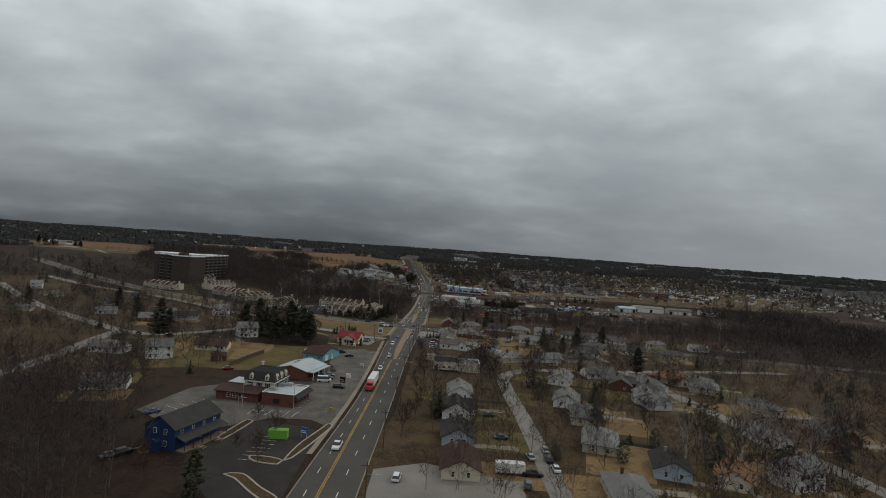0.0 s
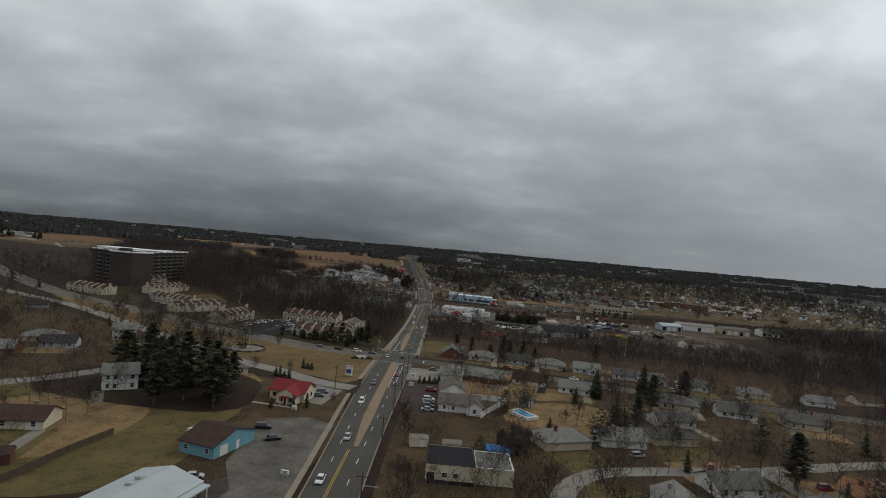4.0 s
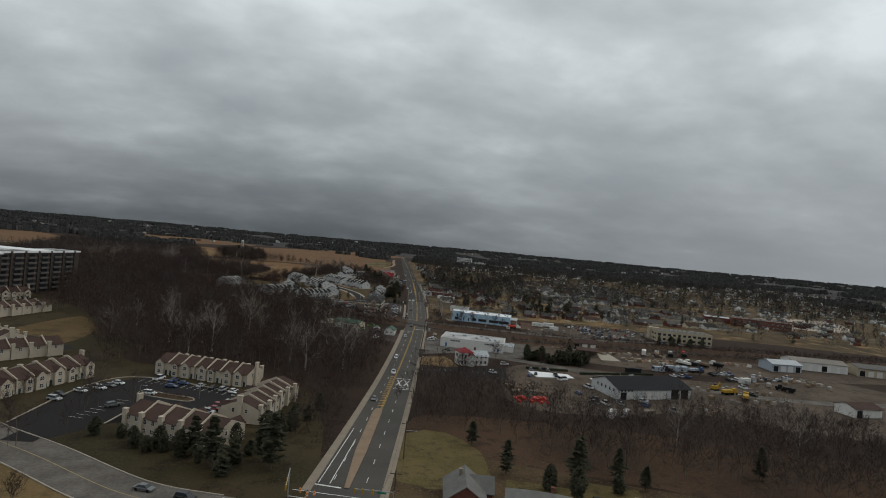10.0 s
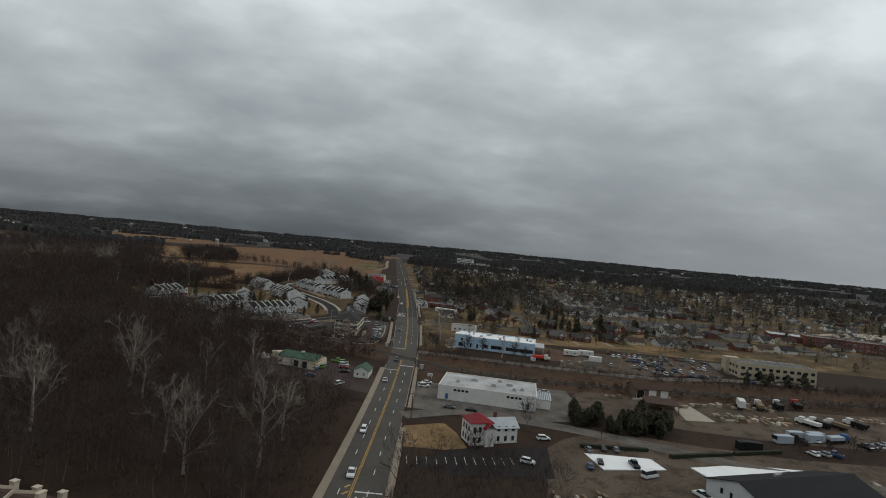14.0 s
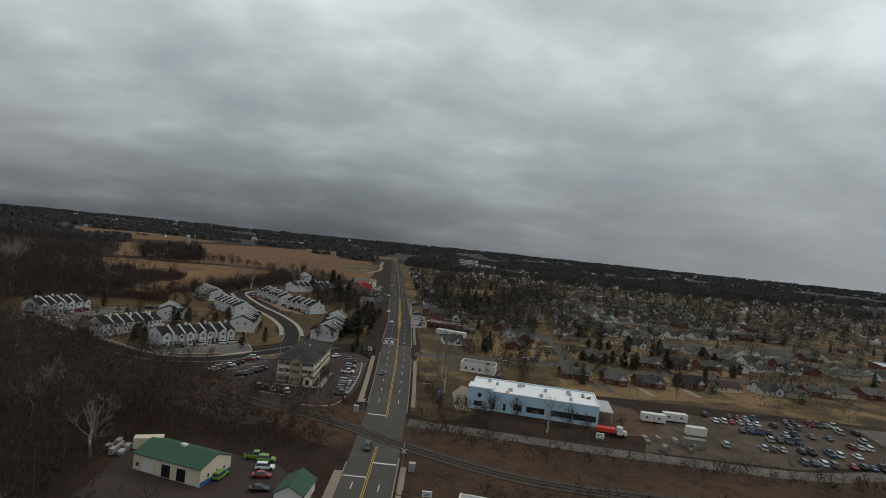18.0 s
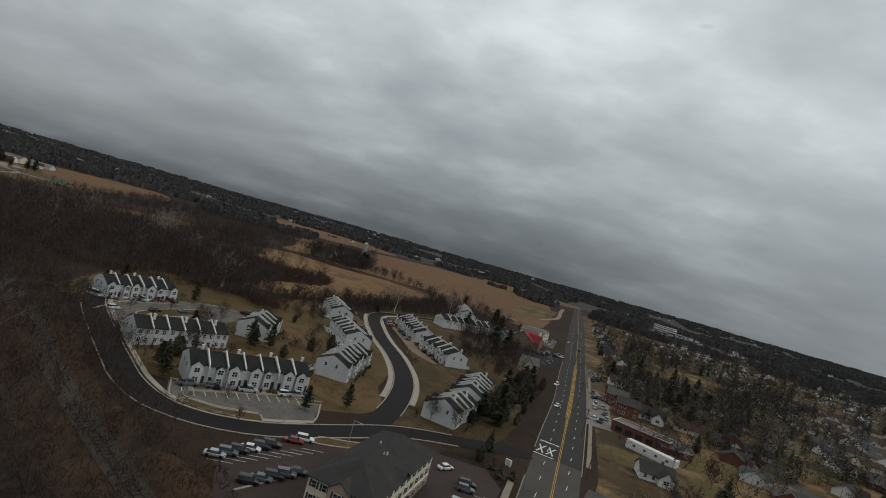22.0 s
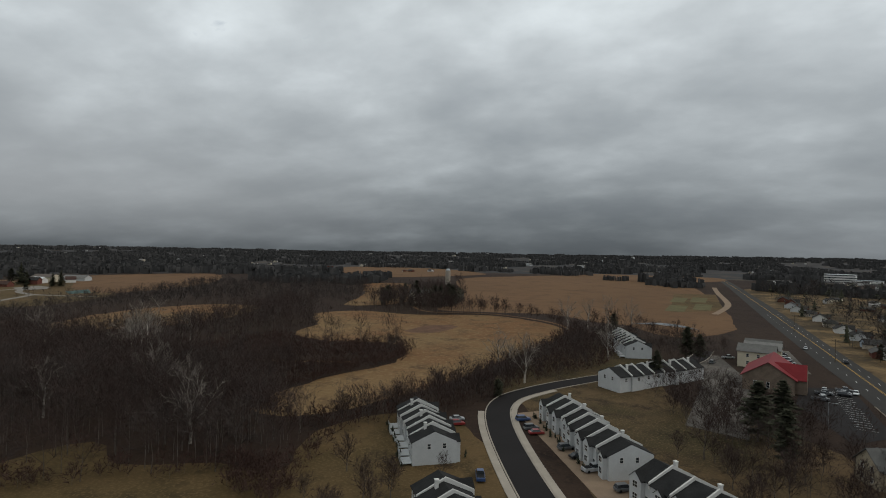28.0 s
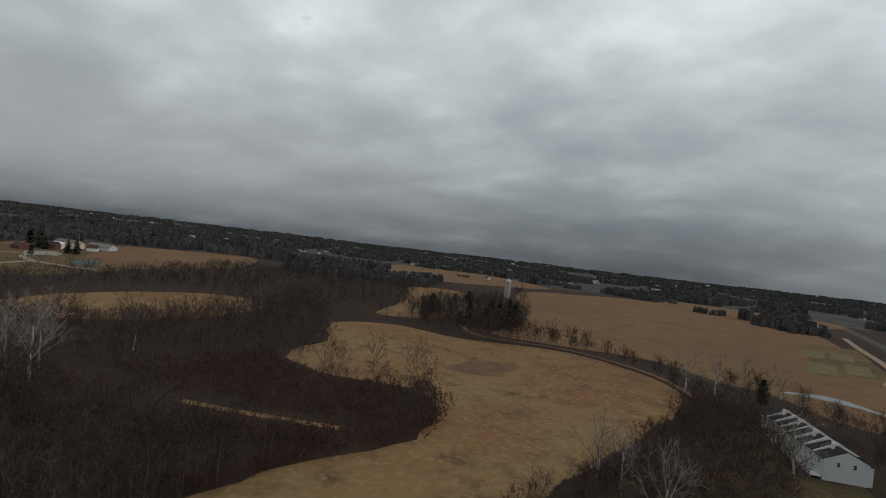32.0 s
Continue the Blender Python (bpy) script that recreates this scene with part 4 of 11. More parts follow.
hatch = bmesh.new()
for i in range(14):
    y = 489 + i * 3.6
    w = 1.5 - 0.08 * i
    ribbon_mesh([Vector((-19.6 - w * 0.5 + 0.2 * 0, y)), Vector((-18.9 + w * 0.4, y + 1.6))], 0.28, -0.28, 0.125, 0, hatch)
for i in range(36):
    y = 838 + i * 3.2
    ribbon_mesh([Vector((y_mid(y) - 0.75, y)), Vector((y_mid(y) + 0.75, y + 0.9))], 0.22, -0.22, 0.125, 0, hatch)
setting("median_hatching", hatch, M_YPAINT, "yellow hatched paint tapering off the median", "road paint", road)


yel = bmesh.new()
for y0, y1 in ((-100, 262), (486, 668), (688, 1720)):
    for o in (-0.22, 0.22):
        band(kw(y_mid, o - 0.09), kw(y_mid, o + 0.09), y0, y1, 0.118, 0, 5.0, yel)
setting("centre_line", yel, M_YPAINT, "double yellow centre line", "road paint", road)
dash_me = bpy.data.meshes.new("lane_dash")
bm = bmesh.new()
bx(bm, -0.09, -1.6, 0, 0.09, 1.6, 0.012)
bm.to_mesh(dash_me)
bm.free()
dash_me.materials.append(M_WPAINT)
y = 70.0
while y < 760:
    for f in (lambda v: 0.5 * (y_mid(v) + road_r(v)), lambda v: 0.5 * (y_mid(v) + road_l(v))):
        if not (372 < y < 420 or 655 < y < 700):
            d = part("lane_dash", dash_me, None, road)
            x = f(y)
            d.matrix_basis = Matrix.Translation((x, y, gh(x, y) + 0.112)) @ pose(0, 0, 0, math.degrees(math.atan((gh(x, y + 3) - gh(x, y - 3)) / 6)), 0, -math.degrees(math.atan((f(y + 3) - f(y - 3)) / 6)))
    y += 12.2


far_dash = bmesh.new()
while y < 1250:
    for f in (lambda v: 0.5 * (y_mid(v) + road_r(v)), lambda v: 0.5 * (y_mid(v) + road_l(v))):
        ribbon_mesh([Vector((f(y), y - 1.6)), Vector((f(y), y + 1.6))], 0.09, -0.09, 0.122, 0, far_dash)
    y += 12.2
tagged(part("lane_dashes", far_dash, M_WPAINT, road), "worn white lane dashes")


def paint(name, x0, y0, x1, y1, w, label, material=None):
    """A painted bar on the road."""
    n = max(2, int(math.hypot(x1 - x0, y1 - y0) / 4) + 1)
    pts = [Vector((x0 + (x1 - x0) * i / (n - 1), y0 + (y1 - y0) * i / (n - 1))) for i in range(n)]
    return setting(name, ribbon_mesh(pts, w / 2, -w / 2, 0.122), material or M_WPAINT, label, "road paint", road)


def rail_cross_mark(xa, xb, ya, yb):
    """The crossing warning: two bars and, in each lane, a big cross with its letters."""
    paint("stop_bar", xa, ya, xb, ya, 0.6, "white painted bar")
    paint("stop_bar", xa, yb, xb, yb, 0.6, "white painted bar")
    xm = 0.5 * (xa + xb)
    for c in (0.5 * (xa + xm), 0.5 * (xm + xb)):
        w, m0, m1 = 1.0, ya + (yb - ya) * 0.32, ya + (yb - ya) * 0.86
        paint("cross_mark", c - w, m0, c + w, m1, 0.5, "white painted cross")
        paint("cross_mark", c + w, m0, c - w, m1, 0.5, "white painted cross")
        cu = bpy.data.curves.new("letter", "FONT")
        cu.body, cu.size, cu.align_x = "R R", 2.2, "CENTER"
        ob = new("letter", cu)
        ob.data.materials.append(M_WPAINT)
        yy = ya + (yb - ya) * 0.08
        ob.parent = road
        ob.matrix_basis = pose(c, yy, gh(c, yy) + 0.13)


rail_cross_mark(-17.1, -10.6, 516, 534)
rail_cross_mark(-29.4, -23.2, 810, 796)
paint("stop_bar", -19, 379, -12, 378, 0.6, "white stop line")
paint("stop_bar", -27, 419, -20.5, 418, 0.6, "white stop line")
paint("crossing_bar", -31, 415, -10, 413, 0.25, "white crossing line")
paint("crossing_bar", -31, 411.5, -10, 409.5, 0.25, "white crossing line")
paint("crossing_bar", -30, 384, -10, 382, 0.25, "white crossing line")
paint("turn_line", -23.5, 420, -22.4, 452, 0.22, "solid white lane line")
paint("turn_line", -26.2, 420, -24.5, 462, 0.22, "solid white lane line")
paint("turn_line", -15.4, 340, -15.2, 376, 0.22, "solid white lane line")
paint("turn_line", -17.6, 330, -17.4, 376, 0.22, "solid white lane line")
paint("stop_bar", -16, 656, -10, 656, 0.6, "white stop line")
paint("stop_bar", -22, 648, -16.5, 648, 0.45, "white line")
paint("stop_bar", -22, 690, -16.5, 690, 0.6, "white stop line")
paint("stop_bar", -6, 394, -6, 388, 0.5, "white stop line")
c = side["road_cross_east"]
setting("side_line", ribbon_mesh(c[3:], 0.3, 0.05, 0.11), M_YPAINT, "yellow centre line", "road paint")
setting("side_edge_line", ribbon_mesh(c[2:], 5.4, 5.15, 0.11), M_CONC_L, "pale gutter edge", "road paint")
setting("side_edge_line", ribbon_mesh(c[2:], -5.15, -5.4, 0.11), M_CONC_L, "pale gutter edge", "road paint")
c = side["road_cross_west"]
setting("side_line", ribbon_mesh(c[5:], 0.2, 0.0, 0.11), mat("faded_paint", (0.30, 0.24, 0.13), 0.9), "faded yellow line", "road paint")
kb = bmesh.new()
for nm, o in (("road_cross_west", 6.75), ("road_cross_west", -7.05), ("street_ring", 3.6), ("street_ring", -3.9), ("street_ring_north", 3.6), ("street_ring_north", -3.9)):
    ribbon_mesh(side[nm][5:], o + 0.3, o, 0.25, 0.2, kb)
setting("kerb_side", kb, M_CONC_L, "pale concrete kerb", "kerb")
sw = bmesh.new()
ribbon_mesh(side["street_ring_north"][8:44], 6.0, 4.1, 0.2, 0.15, sw)
ribbon_mesh(side["street_ring_north"][8:52], -4.0, -5.8, 0.2, 0.15, sw)
ribbon_mesh(side["street_ring"][14:46], -4.6, -6.0, 0.2, 0.15, sw)
setting("pavement_estate", sw, M_CONC_L, "pale tan concrete pavement", "pavement")

# ---- railway ----
RAIL = [(-560, 900), (-300, 795), (-174, 742), (-135, 722), (-100, 707), (-64, 693), (-30, 680), (-9, 668), (22, 655), (60, 652), (110, 655), (153, 658), (235, 664), (400, 684), (620, 720)]
rc = curve_pts(RAIL, 4.0)
setting("railway_bed", ribbon_mesh(rc, 2.6, -2.6, 0.20, 0.2), M_BALLAST, "dark ballast railway bed", "railway")
rb = setting("rail", ribbon_mesh(rc, 0.80, 0.70, 0.36, 0.15, ribbon_mesh(rc, -0.70, -0.80, 0.36, 0.15)), M_RAIL, "pair of rusty steel rails", "railway")
tie_me = bpy.data.meshes.new("sleeper")
bm = bmesh.new()
bx(bm, -1.3, -0.12, 0, 1.3, 0.12, 0.1)
bm.to_mesh(tie_me)
bm.free()
tie_me.materials.append(M_TIE)
fine_rail = [p for p in curve_pts([(p.x, p.y) for p in rc], 1.2) if -110 < p.x < 40 and not -24 < p.x < -8][:190]
for a, b in zip(fine_rail, fine_rail[1:]):
    if (b - a).length < 3:
        t = part("sleeper", tie_me, None, rb)
        t.matrix_basis = pose(a.x, a.y, gh(a.x, a.y) + 0.19, 0, 0, math.degrees(math.atan2(b.y - a.y, b.x - a.x)) + 90)

# ---- trees ----
def stick(V, T, p, q, r0, r1, sides=3):
    p, q = Vector(p), Vector(q)
    d = (q - p).normalized()
    u = d.orthogonal().normalized()
    w = d.cross(u)
    b = len(V)
    for c, r in ((p, r0), (q, r1)):
        for i in range(sides):
            a = 6.2832 * i / sides
            V.append(tuple(c + (u * math.cos(a) + w * math.sin(a)) * r))
    for i in range(sides):
        j = (i + 1) % sides
        T.append((b + i, b + j, b + sides + j))
        T.append((b + i, b + sides + j, b + sides + i))


def blade(V, T, p, q, w, rng):
    p, q = Vector(p), Vector(q)
    d = q - p
    u = d.cross(Vector((rng.uniform(-1, 1), rng.uniform(-1, 1), rng.uniform(-1, 1)))).normalized() * w
    b = len(V)
    V += [tuple(p - u), tuple(p + u), tuple(q)]
    T.append((b, b + 1, b + 2))


def turned(d, rng, spread):
    ax = d.orthogonal().normalized()
    ax = Matrix.Rotation(rng.uniform(0, 6.28), 3, d) @ ax
    return (Matrix.Rotation(rng.gauss(spread, spread * 0.25), 3, ax) @ d).normalized()


def bare_arrays(seed, height, dense=1.0, full=True, wide=0.36, thick=1.0, fine=0.05, low=0.18, twigs=3):
    """A leafless tree with a rounded crown of limbs, branches and twigs: (trunk V, T), (crown V, T)."""
    rng = random.Random(seed)
    TV, TT, BV, BT = [], [], [], []
    R = height * wide
    r = height * (0.016 if full else 0.010) * thick
    lean = Vector((rng.gauss(0, 0.03), rng.gauss(0, 0.03), 1)) * height
    p = Vector((0, 0, -0.3))
    segs = 4 if full else 2
    for i in range(segs):
        q = lean * (0.62 * (i + 1) / segs) + Vector((rng.gauss(0, 0.012), rng.gauss(0, 0.012), 0)) * height
        stick(TV, TT, p, q, r * (1 - 0.75 * i / segs), r * (1 - 0.75 * (i + 1) / segs), 6 if full else 3)
        p = q
    n1 = int((12 if full else 8) * dense)
    for k in range(n1):
        f = k / max(1, n1 - 1)
        a = k * 2.4 + rng.uniform(-0.5, 0.5)
        el = 0.15 + 1.25 * f + rng.uniform(-0.15, 0.15)
        tip = lean * 0.52 + Vector((math.cos(a) * math.cos(el) * R, math.sin(a) * math.cos(el) * R, math.sin(el) * height * 0.46)) * rng.uniform(0.78, 1.1)
        base = lean * (low + 0.40 * f * rng.uniform(0.8, 1.15))
        mid = base.lerp(tip, 0.5) + Vector((rng.gauss(0, 1), rng.gauss(0, 1), -1.0)) * height * 0.025
        L = (tip - base).length
        rr = r * (0.52 - 0.22 * f)
        if full:
            stick(BV, BT, base, mid, rr, rr * 0.62)
            stick(BV, BT, mid, tip, rr * 0.62, rr * 0.2)
        else:
            blade(BV, BT, base, tip, rr * 1.0, rng)
        d = (tip - base).normalized()
        for m_ in range(int((7 if full else 6) * dense)):
            g = rng.uniform(0.22, 1.0)
            b0 = base.lerp(mid, g * 2) if g < 0.5 else mid.lerp(tip, g * 2 - 1)
            d3 = (turned(d, rng, 0.75) + Vector((0, 0, 0.15))).normalized()
            L3 = L * rng.uniform(0.28, 0.5)
            e3 = b0 + d3 * L3
            if full:
                stick(BV, BT, b0, e3, rr * 0.32, rr * 0.1)
            else:
                blade(BV, BT, b0, e3, fine * 1.35, rng)
            for j in range(8 if full else twigs):
                b1 = b0.lerp(e3, rng.uniform(0.15, 1.0))
                blade(BV, BT, b1, b1 + (turned(d3, rng, 0.8) + Vector((0, 0, 0.12))) * L3 * rng.uniform(0.4, 0.8), fine, rng)
    return (TV, TT), (BV, BT)


def to_mesh(name, V, T, *materials):
    me = bpy.data.meshes.new(name)
    me.from_pydata(V, [], T)
    for x in materials:
        me.materials.append(x)
    return me


def bare_template(seed, height, bark, twig, dense=1.0, wide=0.36, thick=1.0, fine=0.05, low=0.18):
    (a, b), (c, d) = bare_arrays(seed, height, dense, True, wide, thick, fine, low)
    return to_mesh("trunk", a, b, bark), to_mesh("crown", c, d, twig)


BARE = [bare_template(s, 13.0, M_TREE, M_TWIG, 1.0, 0.36) for s in (11, 12, 13, 14)]
BARE_SMALL = [bare_template(s, 6.5, M_TREE, M_TWIG_RED, 1.0, 0.42, 0.9, 0.035, 0.12) for s in (21, 22, 23)]
SYC = [bare_template(s, 20, M_PALE, M_PALE_TWIG, 0.72, 0.40, 1.6, 0.06, 0.2) for s in (31, 32, 33, 34)]


def conifer_arrays(seed, height, width, levels, per, droop=0.25):
    rng = random.Random(seed)
    TV, TT, V, T = [], [], [], []
    stick(TV, TT, (0, 0, -0.3), (0, 0, height * 0.97), height * 0.016, 0.03, 6)
    for i in range(5):
        z0, z1 = height * (0.07 + 0.17 * i), height * (0.36 + 0.16 * i)
        rad = width * 0.55 * (1 - (i / 5.4) ** 1.6) * (0.8 if i == 0 else 1.0)
        b, n = len(V), 7
        V.append((0, 0, min(z1, height)))
        for k in range(n):
            a = 6.2832 * k / n + i
            q = rad * rng.uniform(0.7, 1.15)
            V.append((q * math.cos(a), q * math.sin(a), z0 + rng.uniform(-0.04, 0.05) * height))
        T += [(b, b + 1 + k, b + 1 + (k + 1) % n) for k in range(n)]
    for i in range(levels):
        f = i / (levels - 1)
        z = height * (0.08 + 0.9 * f)
        R = width * (1 - f ** 1.7) ** 0.9 * (0.75 + 0.25 * min(1, f * 5)) + 0.2
        for k in range(max(4, int(per * (1 - 0.5 * f)))):
            a = rng.uniform(0, 6.28)
            L = R * rng.uniform(0.55, 1.25)
            c, s = math.cos(a), math.sin(a)
            tip = (c * L, s * L, z - L * droop * rng.uniform(0.4, 1.3))
            for j in range(3):
                o = (j - 1) * 0.42
                ca, sa = math.cos(a + o), math.sin(a + o)
                b = len(V)
                w = L * 0.40
                V += [(ca * L * 0.12, sa * L * 0.12, z + 0.15), (c * L * 0.6 - s * w * (j - 1.5), s * L * 0.6 + c * w * (j - 1.5), z - L * droop * 0.35 + rng.uniform(-0.1, 0.25)), (tip[0] + rng.uniform(-0.25, 0.25), tip[1] + rng.uniform(-0.25, 0.25), tip[2])]
                T.append((b, b + 1, b + 2))
    return (TV, TT), (V, T)


def conifer_template(*a):
    (p, q), (r, s) = conifer_arrays(*a)
    return to_mesh("trunk", p, q, M_TREE), to_mesh("crown", r, s, M_PINE)


def pine_arrays(seed, height, width):
    """A tall pine: bare lower trunk, uneven whorls of plumes, a blunt open top."""
    rng = random.Random(seed)
    TV, TT, V, T = [], [], [], []
    stick(TV, TT, (0, 0, -0.3), (0, 0, height * 0.96), height * 0.017, 0.05, 6)
    z = height * rng.uniform(0.14, 0.24)
    while z < height:
        f = z / height
        R = width * (0.72 + 0.38 * math.sin(3.1 * f)) * (1 - f ** 3.2) ** 0.8 + 0.35
        a0 = rng.uniform(0, 6.28)
        n = rng.randint(5, 7)
        for k in range(n):
            a = a0 + 6.283 * k / n + rng.uniform(-0.35, 0.35)
            L = R * rng.uniform(0.45, 1.2)
            c, s_ = math.cos(a), math.sin(a)
            up = L * rng.uniform(-0.12, 0.22)
            stick(TV, TT, (0, 0, z), (c * L * 0.8, s_ * L * 0.8, z + up * 0.8), 0.06, 0.02, 3)
            for j in range(13):
                q = rng.uniform(0.25, 1.0)
                px_, py_, pz = c * L * q, s_ * L * q, z + up * q
                b_, w = rng.uniform(0, 6.28), rng.uniform(0.5, 1.05) * (0.5 + 0.14 * width)
                i0 = len(V)
                V += [(px_ + w * math.cos(b_ + o), py_ + w * math.sin(b_ + o), pz + rng.uniform(-0.25, 0.55)) for o in (0, 2.1, 4.2)]
                T.append((i0, i0 + 1, i0 + 2))
        z += height * rng.uniform(0.045, 0.07)
    return (TV, TT), (V, T)


def pine_template(*a):
    (p, q), (r, s_) = pine_arrays(*a)
    return to_mesh("trunk", p, q, M_TREE), to_mesh("crown", r, s_, M_PINE)


PINE = [pine_template(41, 16, 3.9), pine_template(42, 14, 3.4), pine_template(43, 17, 4.2), conifer_template(44, 13, 3.2, 18, 17)]
def bush_arrays(seed, height, width, n):
    """A broad rounded evergreen: an uneven shell of small sprays round a short trunk."""
    rng = random.Random(seed)
    TV, TT, V, T = [], [], [], []
    stick(TV, TT, (0, 0, -0.3), (0, 0, height * 0.8), height * 0.02, 0.05, 5)
    lobes = [(rng.uniform(0, 6.28), rng.uniform(0.2, 0.8), rng.uniform(0.1, 0.3)) for _ in range(6)]
    for k in range(n):
        u = (k + 0.5) / n
        a = k * 2.399 + rng.uniform(-0.2, 0.2)
        z = height * (0.06 + 0.94 * u)
        prof = math.sqrt(max(0.02, 1 - (abs(u - 0.38) / 0.64) ** 2.2))
        R = width * prof * (0.82 + sum(h_ * max(0, math.cos(a - p)) ** 3 * math.exp(-((u - q) / 0.2) ** 2) for p, q, h_ in lobes)) * rng.uniform(0.72, 1.1)
        c, s_ = math.cos(a), math.sin(a)
        w = rng.uniform(0.35, 0.75) * (0.35 + 0.16 * width)
        b = len(V)
        V += [(c * R * 0.6 - s_ * w, s_ * R * 0.6 + c * w, z + rng.uniform(-0.2, 0.3)), (c * R * 0.6 + s_ * w, s_ * R * 0.6 - c * w, z + rng.uniform(-0.2, 0.3)), (c * R, s_ * R, z + rng.uniform(-0.5, 0.6))]
        T.append((b, b + 1, b + 2))
    return (TV, TT), (V, T)


def bush_template(*a):
    (p, q), (r, s_) = bush_arrays(*a)
    return to_mesh("trunk", p, q, M_TREE), to_mesh("crown", r, s_, M_PINE)


BUSHY = [bush_template(45, 7.5, 3.0, 520), bush_template(46, 6.5, 2.8, 460), bush_template(47, 8.5, 2.7, 540)]
ARBOR = [conifer_template(51, 4.5, 0.9, 12, 10, 0.6), conifer_template(52, 3.2, 1.3, 9, 12, 0.3)]
TREES = 0


def tree(kind, x, y, s=1.0, label="", name="bare_tree", group="trees"):
    global TREES
    TREES += 1
    r = random.Random(int(x * 13 + y * 7))
    tr, cr = kind[r.randrange(len(kind))]
    e = thing(name, label, "tree", x, y, r.uniform(0, 360), group)
    k = s * r.uniform(0.86, 1.14)
    e.scale = (k, k, k * r.uniform(0.92, 1.1))
    part("trunk", tr, None, e)
    part("crown", cr, None, e)
    return e


def inside(x, y, poly):
    hit, n = False, len(poly)
    for i in range(n):
        (xa, ya), (xb, yb) = poly[i][:2], poly[i - 1][:2]
        if (ya > y) != (yb > y) and x < (xb - xa) * (y - ya) / (yb - ya) + xa:
            hit = not hit
    return hit


def forest(name, spots, templates, materials, label, smin=0.75, smax=1.25, seed=1, category="wood"):
    """Many alike trees in one mesh."""
    rng = np.random.RandomState(seed)
    VV, TT, MI, base = [], [], [], 0
    for (x, y) in spots:
        V, T, mi = templates[rng.randint(len(templates))]
        a, s = rng.uniform(0, 6.28), rng.uniform(smin, smax)
        c, d = math.cos(a) * s, math.sin(a) * s
        P = np.empty_like(V)
        P[:, 0] = V[:, 0] * c - V[:, 1] * d + x
        P[:, 1] = V[:, 0] * d + V[:, 1] * c + y
        P[:, 2] = V[:, 2] * s * rng.uniform(0.85, 1.15) + gh(x, y)
        VV.append(P)
        TT.append(T + base)
        MI.append(mi)
        base += len(V)
    if VV:
        return joined(name, np.concatenate(VV), np.concatenate(TT), materials, label, category, np.concatenate(MI))


def pack(a, b, second=1):
    (V1, T1), (V2, T2) = a, b
    return (np.array(V1 + V2, dtype=np.float32), np.array(list(T1) + [tuple(i + len(V1) for i in t) for t in T2], dtype=np.int32), np.array([0] * len(T1) + [second] * len(T2), dtype=np.int32))


WOODY = [pack(*bare_arrays(s, 13.0, 1.0, False, 0.40, 0.9, 0.036, 0.18, 5), 1 + (s % 3 == 0)) for s in range(60, 69)]
SHRUB = [pack(*bare_arrays(s, 3.2, 0.75, False, 0.62, 0.8, 0.055, 0.02)) for s in range(70, 76)]
WOODY_FAR = [pack(*bare_arrays(s, 12.0, 0.75, False, 0.42, 1.0, 0.085), 1 + (s % 3 == 0)) for s in range(100, 106)]
CONI_FAR = [pack(*conifer_arrays(110, 9.5, 3.4, 4, 6)), pack(*bush_arrays(111, 9.0, 3.8, 90)), pack(*bush_arrays(112, 8.0, 3.6, 80))]
CONI = [pack(*conifer_arrays(80, 11, 3.4, 8, 8)), pack(*bush_arrays(81, 9.5, 3.6, 230)), pack(*bush_arrays(82, 8.0, 3.4, 210))]


def scatter(poly, spacing, seed, holes=(), keep=1.0):
    rng = random.Random(seed)
    xs, ys = [p[0] for p in poly], [p[1] for p in poly]
    out, y = [], min(ys)
    while y < max(ys):
        x = min(xs)
        while x < max(xs):
            px, py = x + rng.uniform(-0.5, 0.5) * spacing, y + rng.uniform(-0.5, 0.5) * spacing
            if rng.random() < keep and inside(px, py, poly) and not any(inside(px, py, h) for h in holes):
                out.append((px, py))
            x += spacing
        y += spacing
    return out


MEADOW_HOLE = meadow
W_CREEK = [(-27, 520), (-40, 515), (-70, 520), (-118, 522), (-138, 512), (-148, 534), (-176, 576), (-206, 612), (-250, 650), (-300, 720), (-330, 790), (-280, 780), (-175, 728), (-100, 696), (-72, 682), (-86, 645), (-72, 612), (-30, 596)]
W_WEST = [(-236, 806), (-200, 834), (-186, 848), (-171, 857), (-184, 884), (-210, 886), (-223, 902), (-224, 930), (-218, 955), (-220, 982), (-238, 1000), (-272, 988), (-304, 996), (-316, 1030), (-350, 1066), (-385, 1080), (-380, 1015), (-396, 950), (-440, 930), (-480, 880), (-430, 790), (-330, 790), (-300, 806), (-240, 780)]
W_WEST_FAR = [(-385, 1085), (-460, 1070), (-475, 1000), (-445, 935), (-480, 880), (-512, 930), (-530, 988), (-560, 1060), (-585, 1120), (-620, 1190), (-560, 1240), (-470, 1300), (-400, 1200), (-360, 1115)]
W_KNOLL = [(-262, 1100), (-240, 1125), (-280, 1140), (-300, 1210), (-345, 1250), (-365, 1190), (-345, 1130), (-322, 1102)]
W_EAST = [(-8, 462), (20, 470), (42, 444), (110, 428), (210, 404), (330, 420), (330, 500), (240, 496), (150, 502), (110, 516), (72, 502), (34, 504), (30, 548), (-8, 548)]
W_EAST2 = [(240, 340), (330, 340), (420, 460), (420, 660), (300, 628), (262, 560), (330, 500), (330, 420), (220, 400)]
W_SOUTHWEST = [(-60, 60), (-62, 118), (-76, 132), (-92, 158), (-92, 196), (-150, 200), (-200, 150), (-190, 40), (-100, 30)]
W_SE = [(60, 90), (64, 130), (76, 160), (130, 180), (230, 200), (230, 320), (330, 340), (330, 120), (180, 60)]
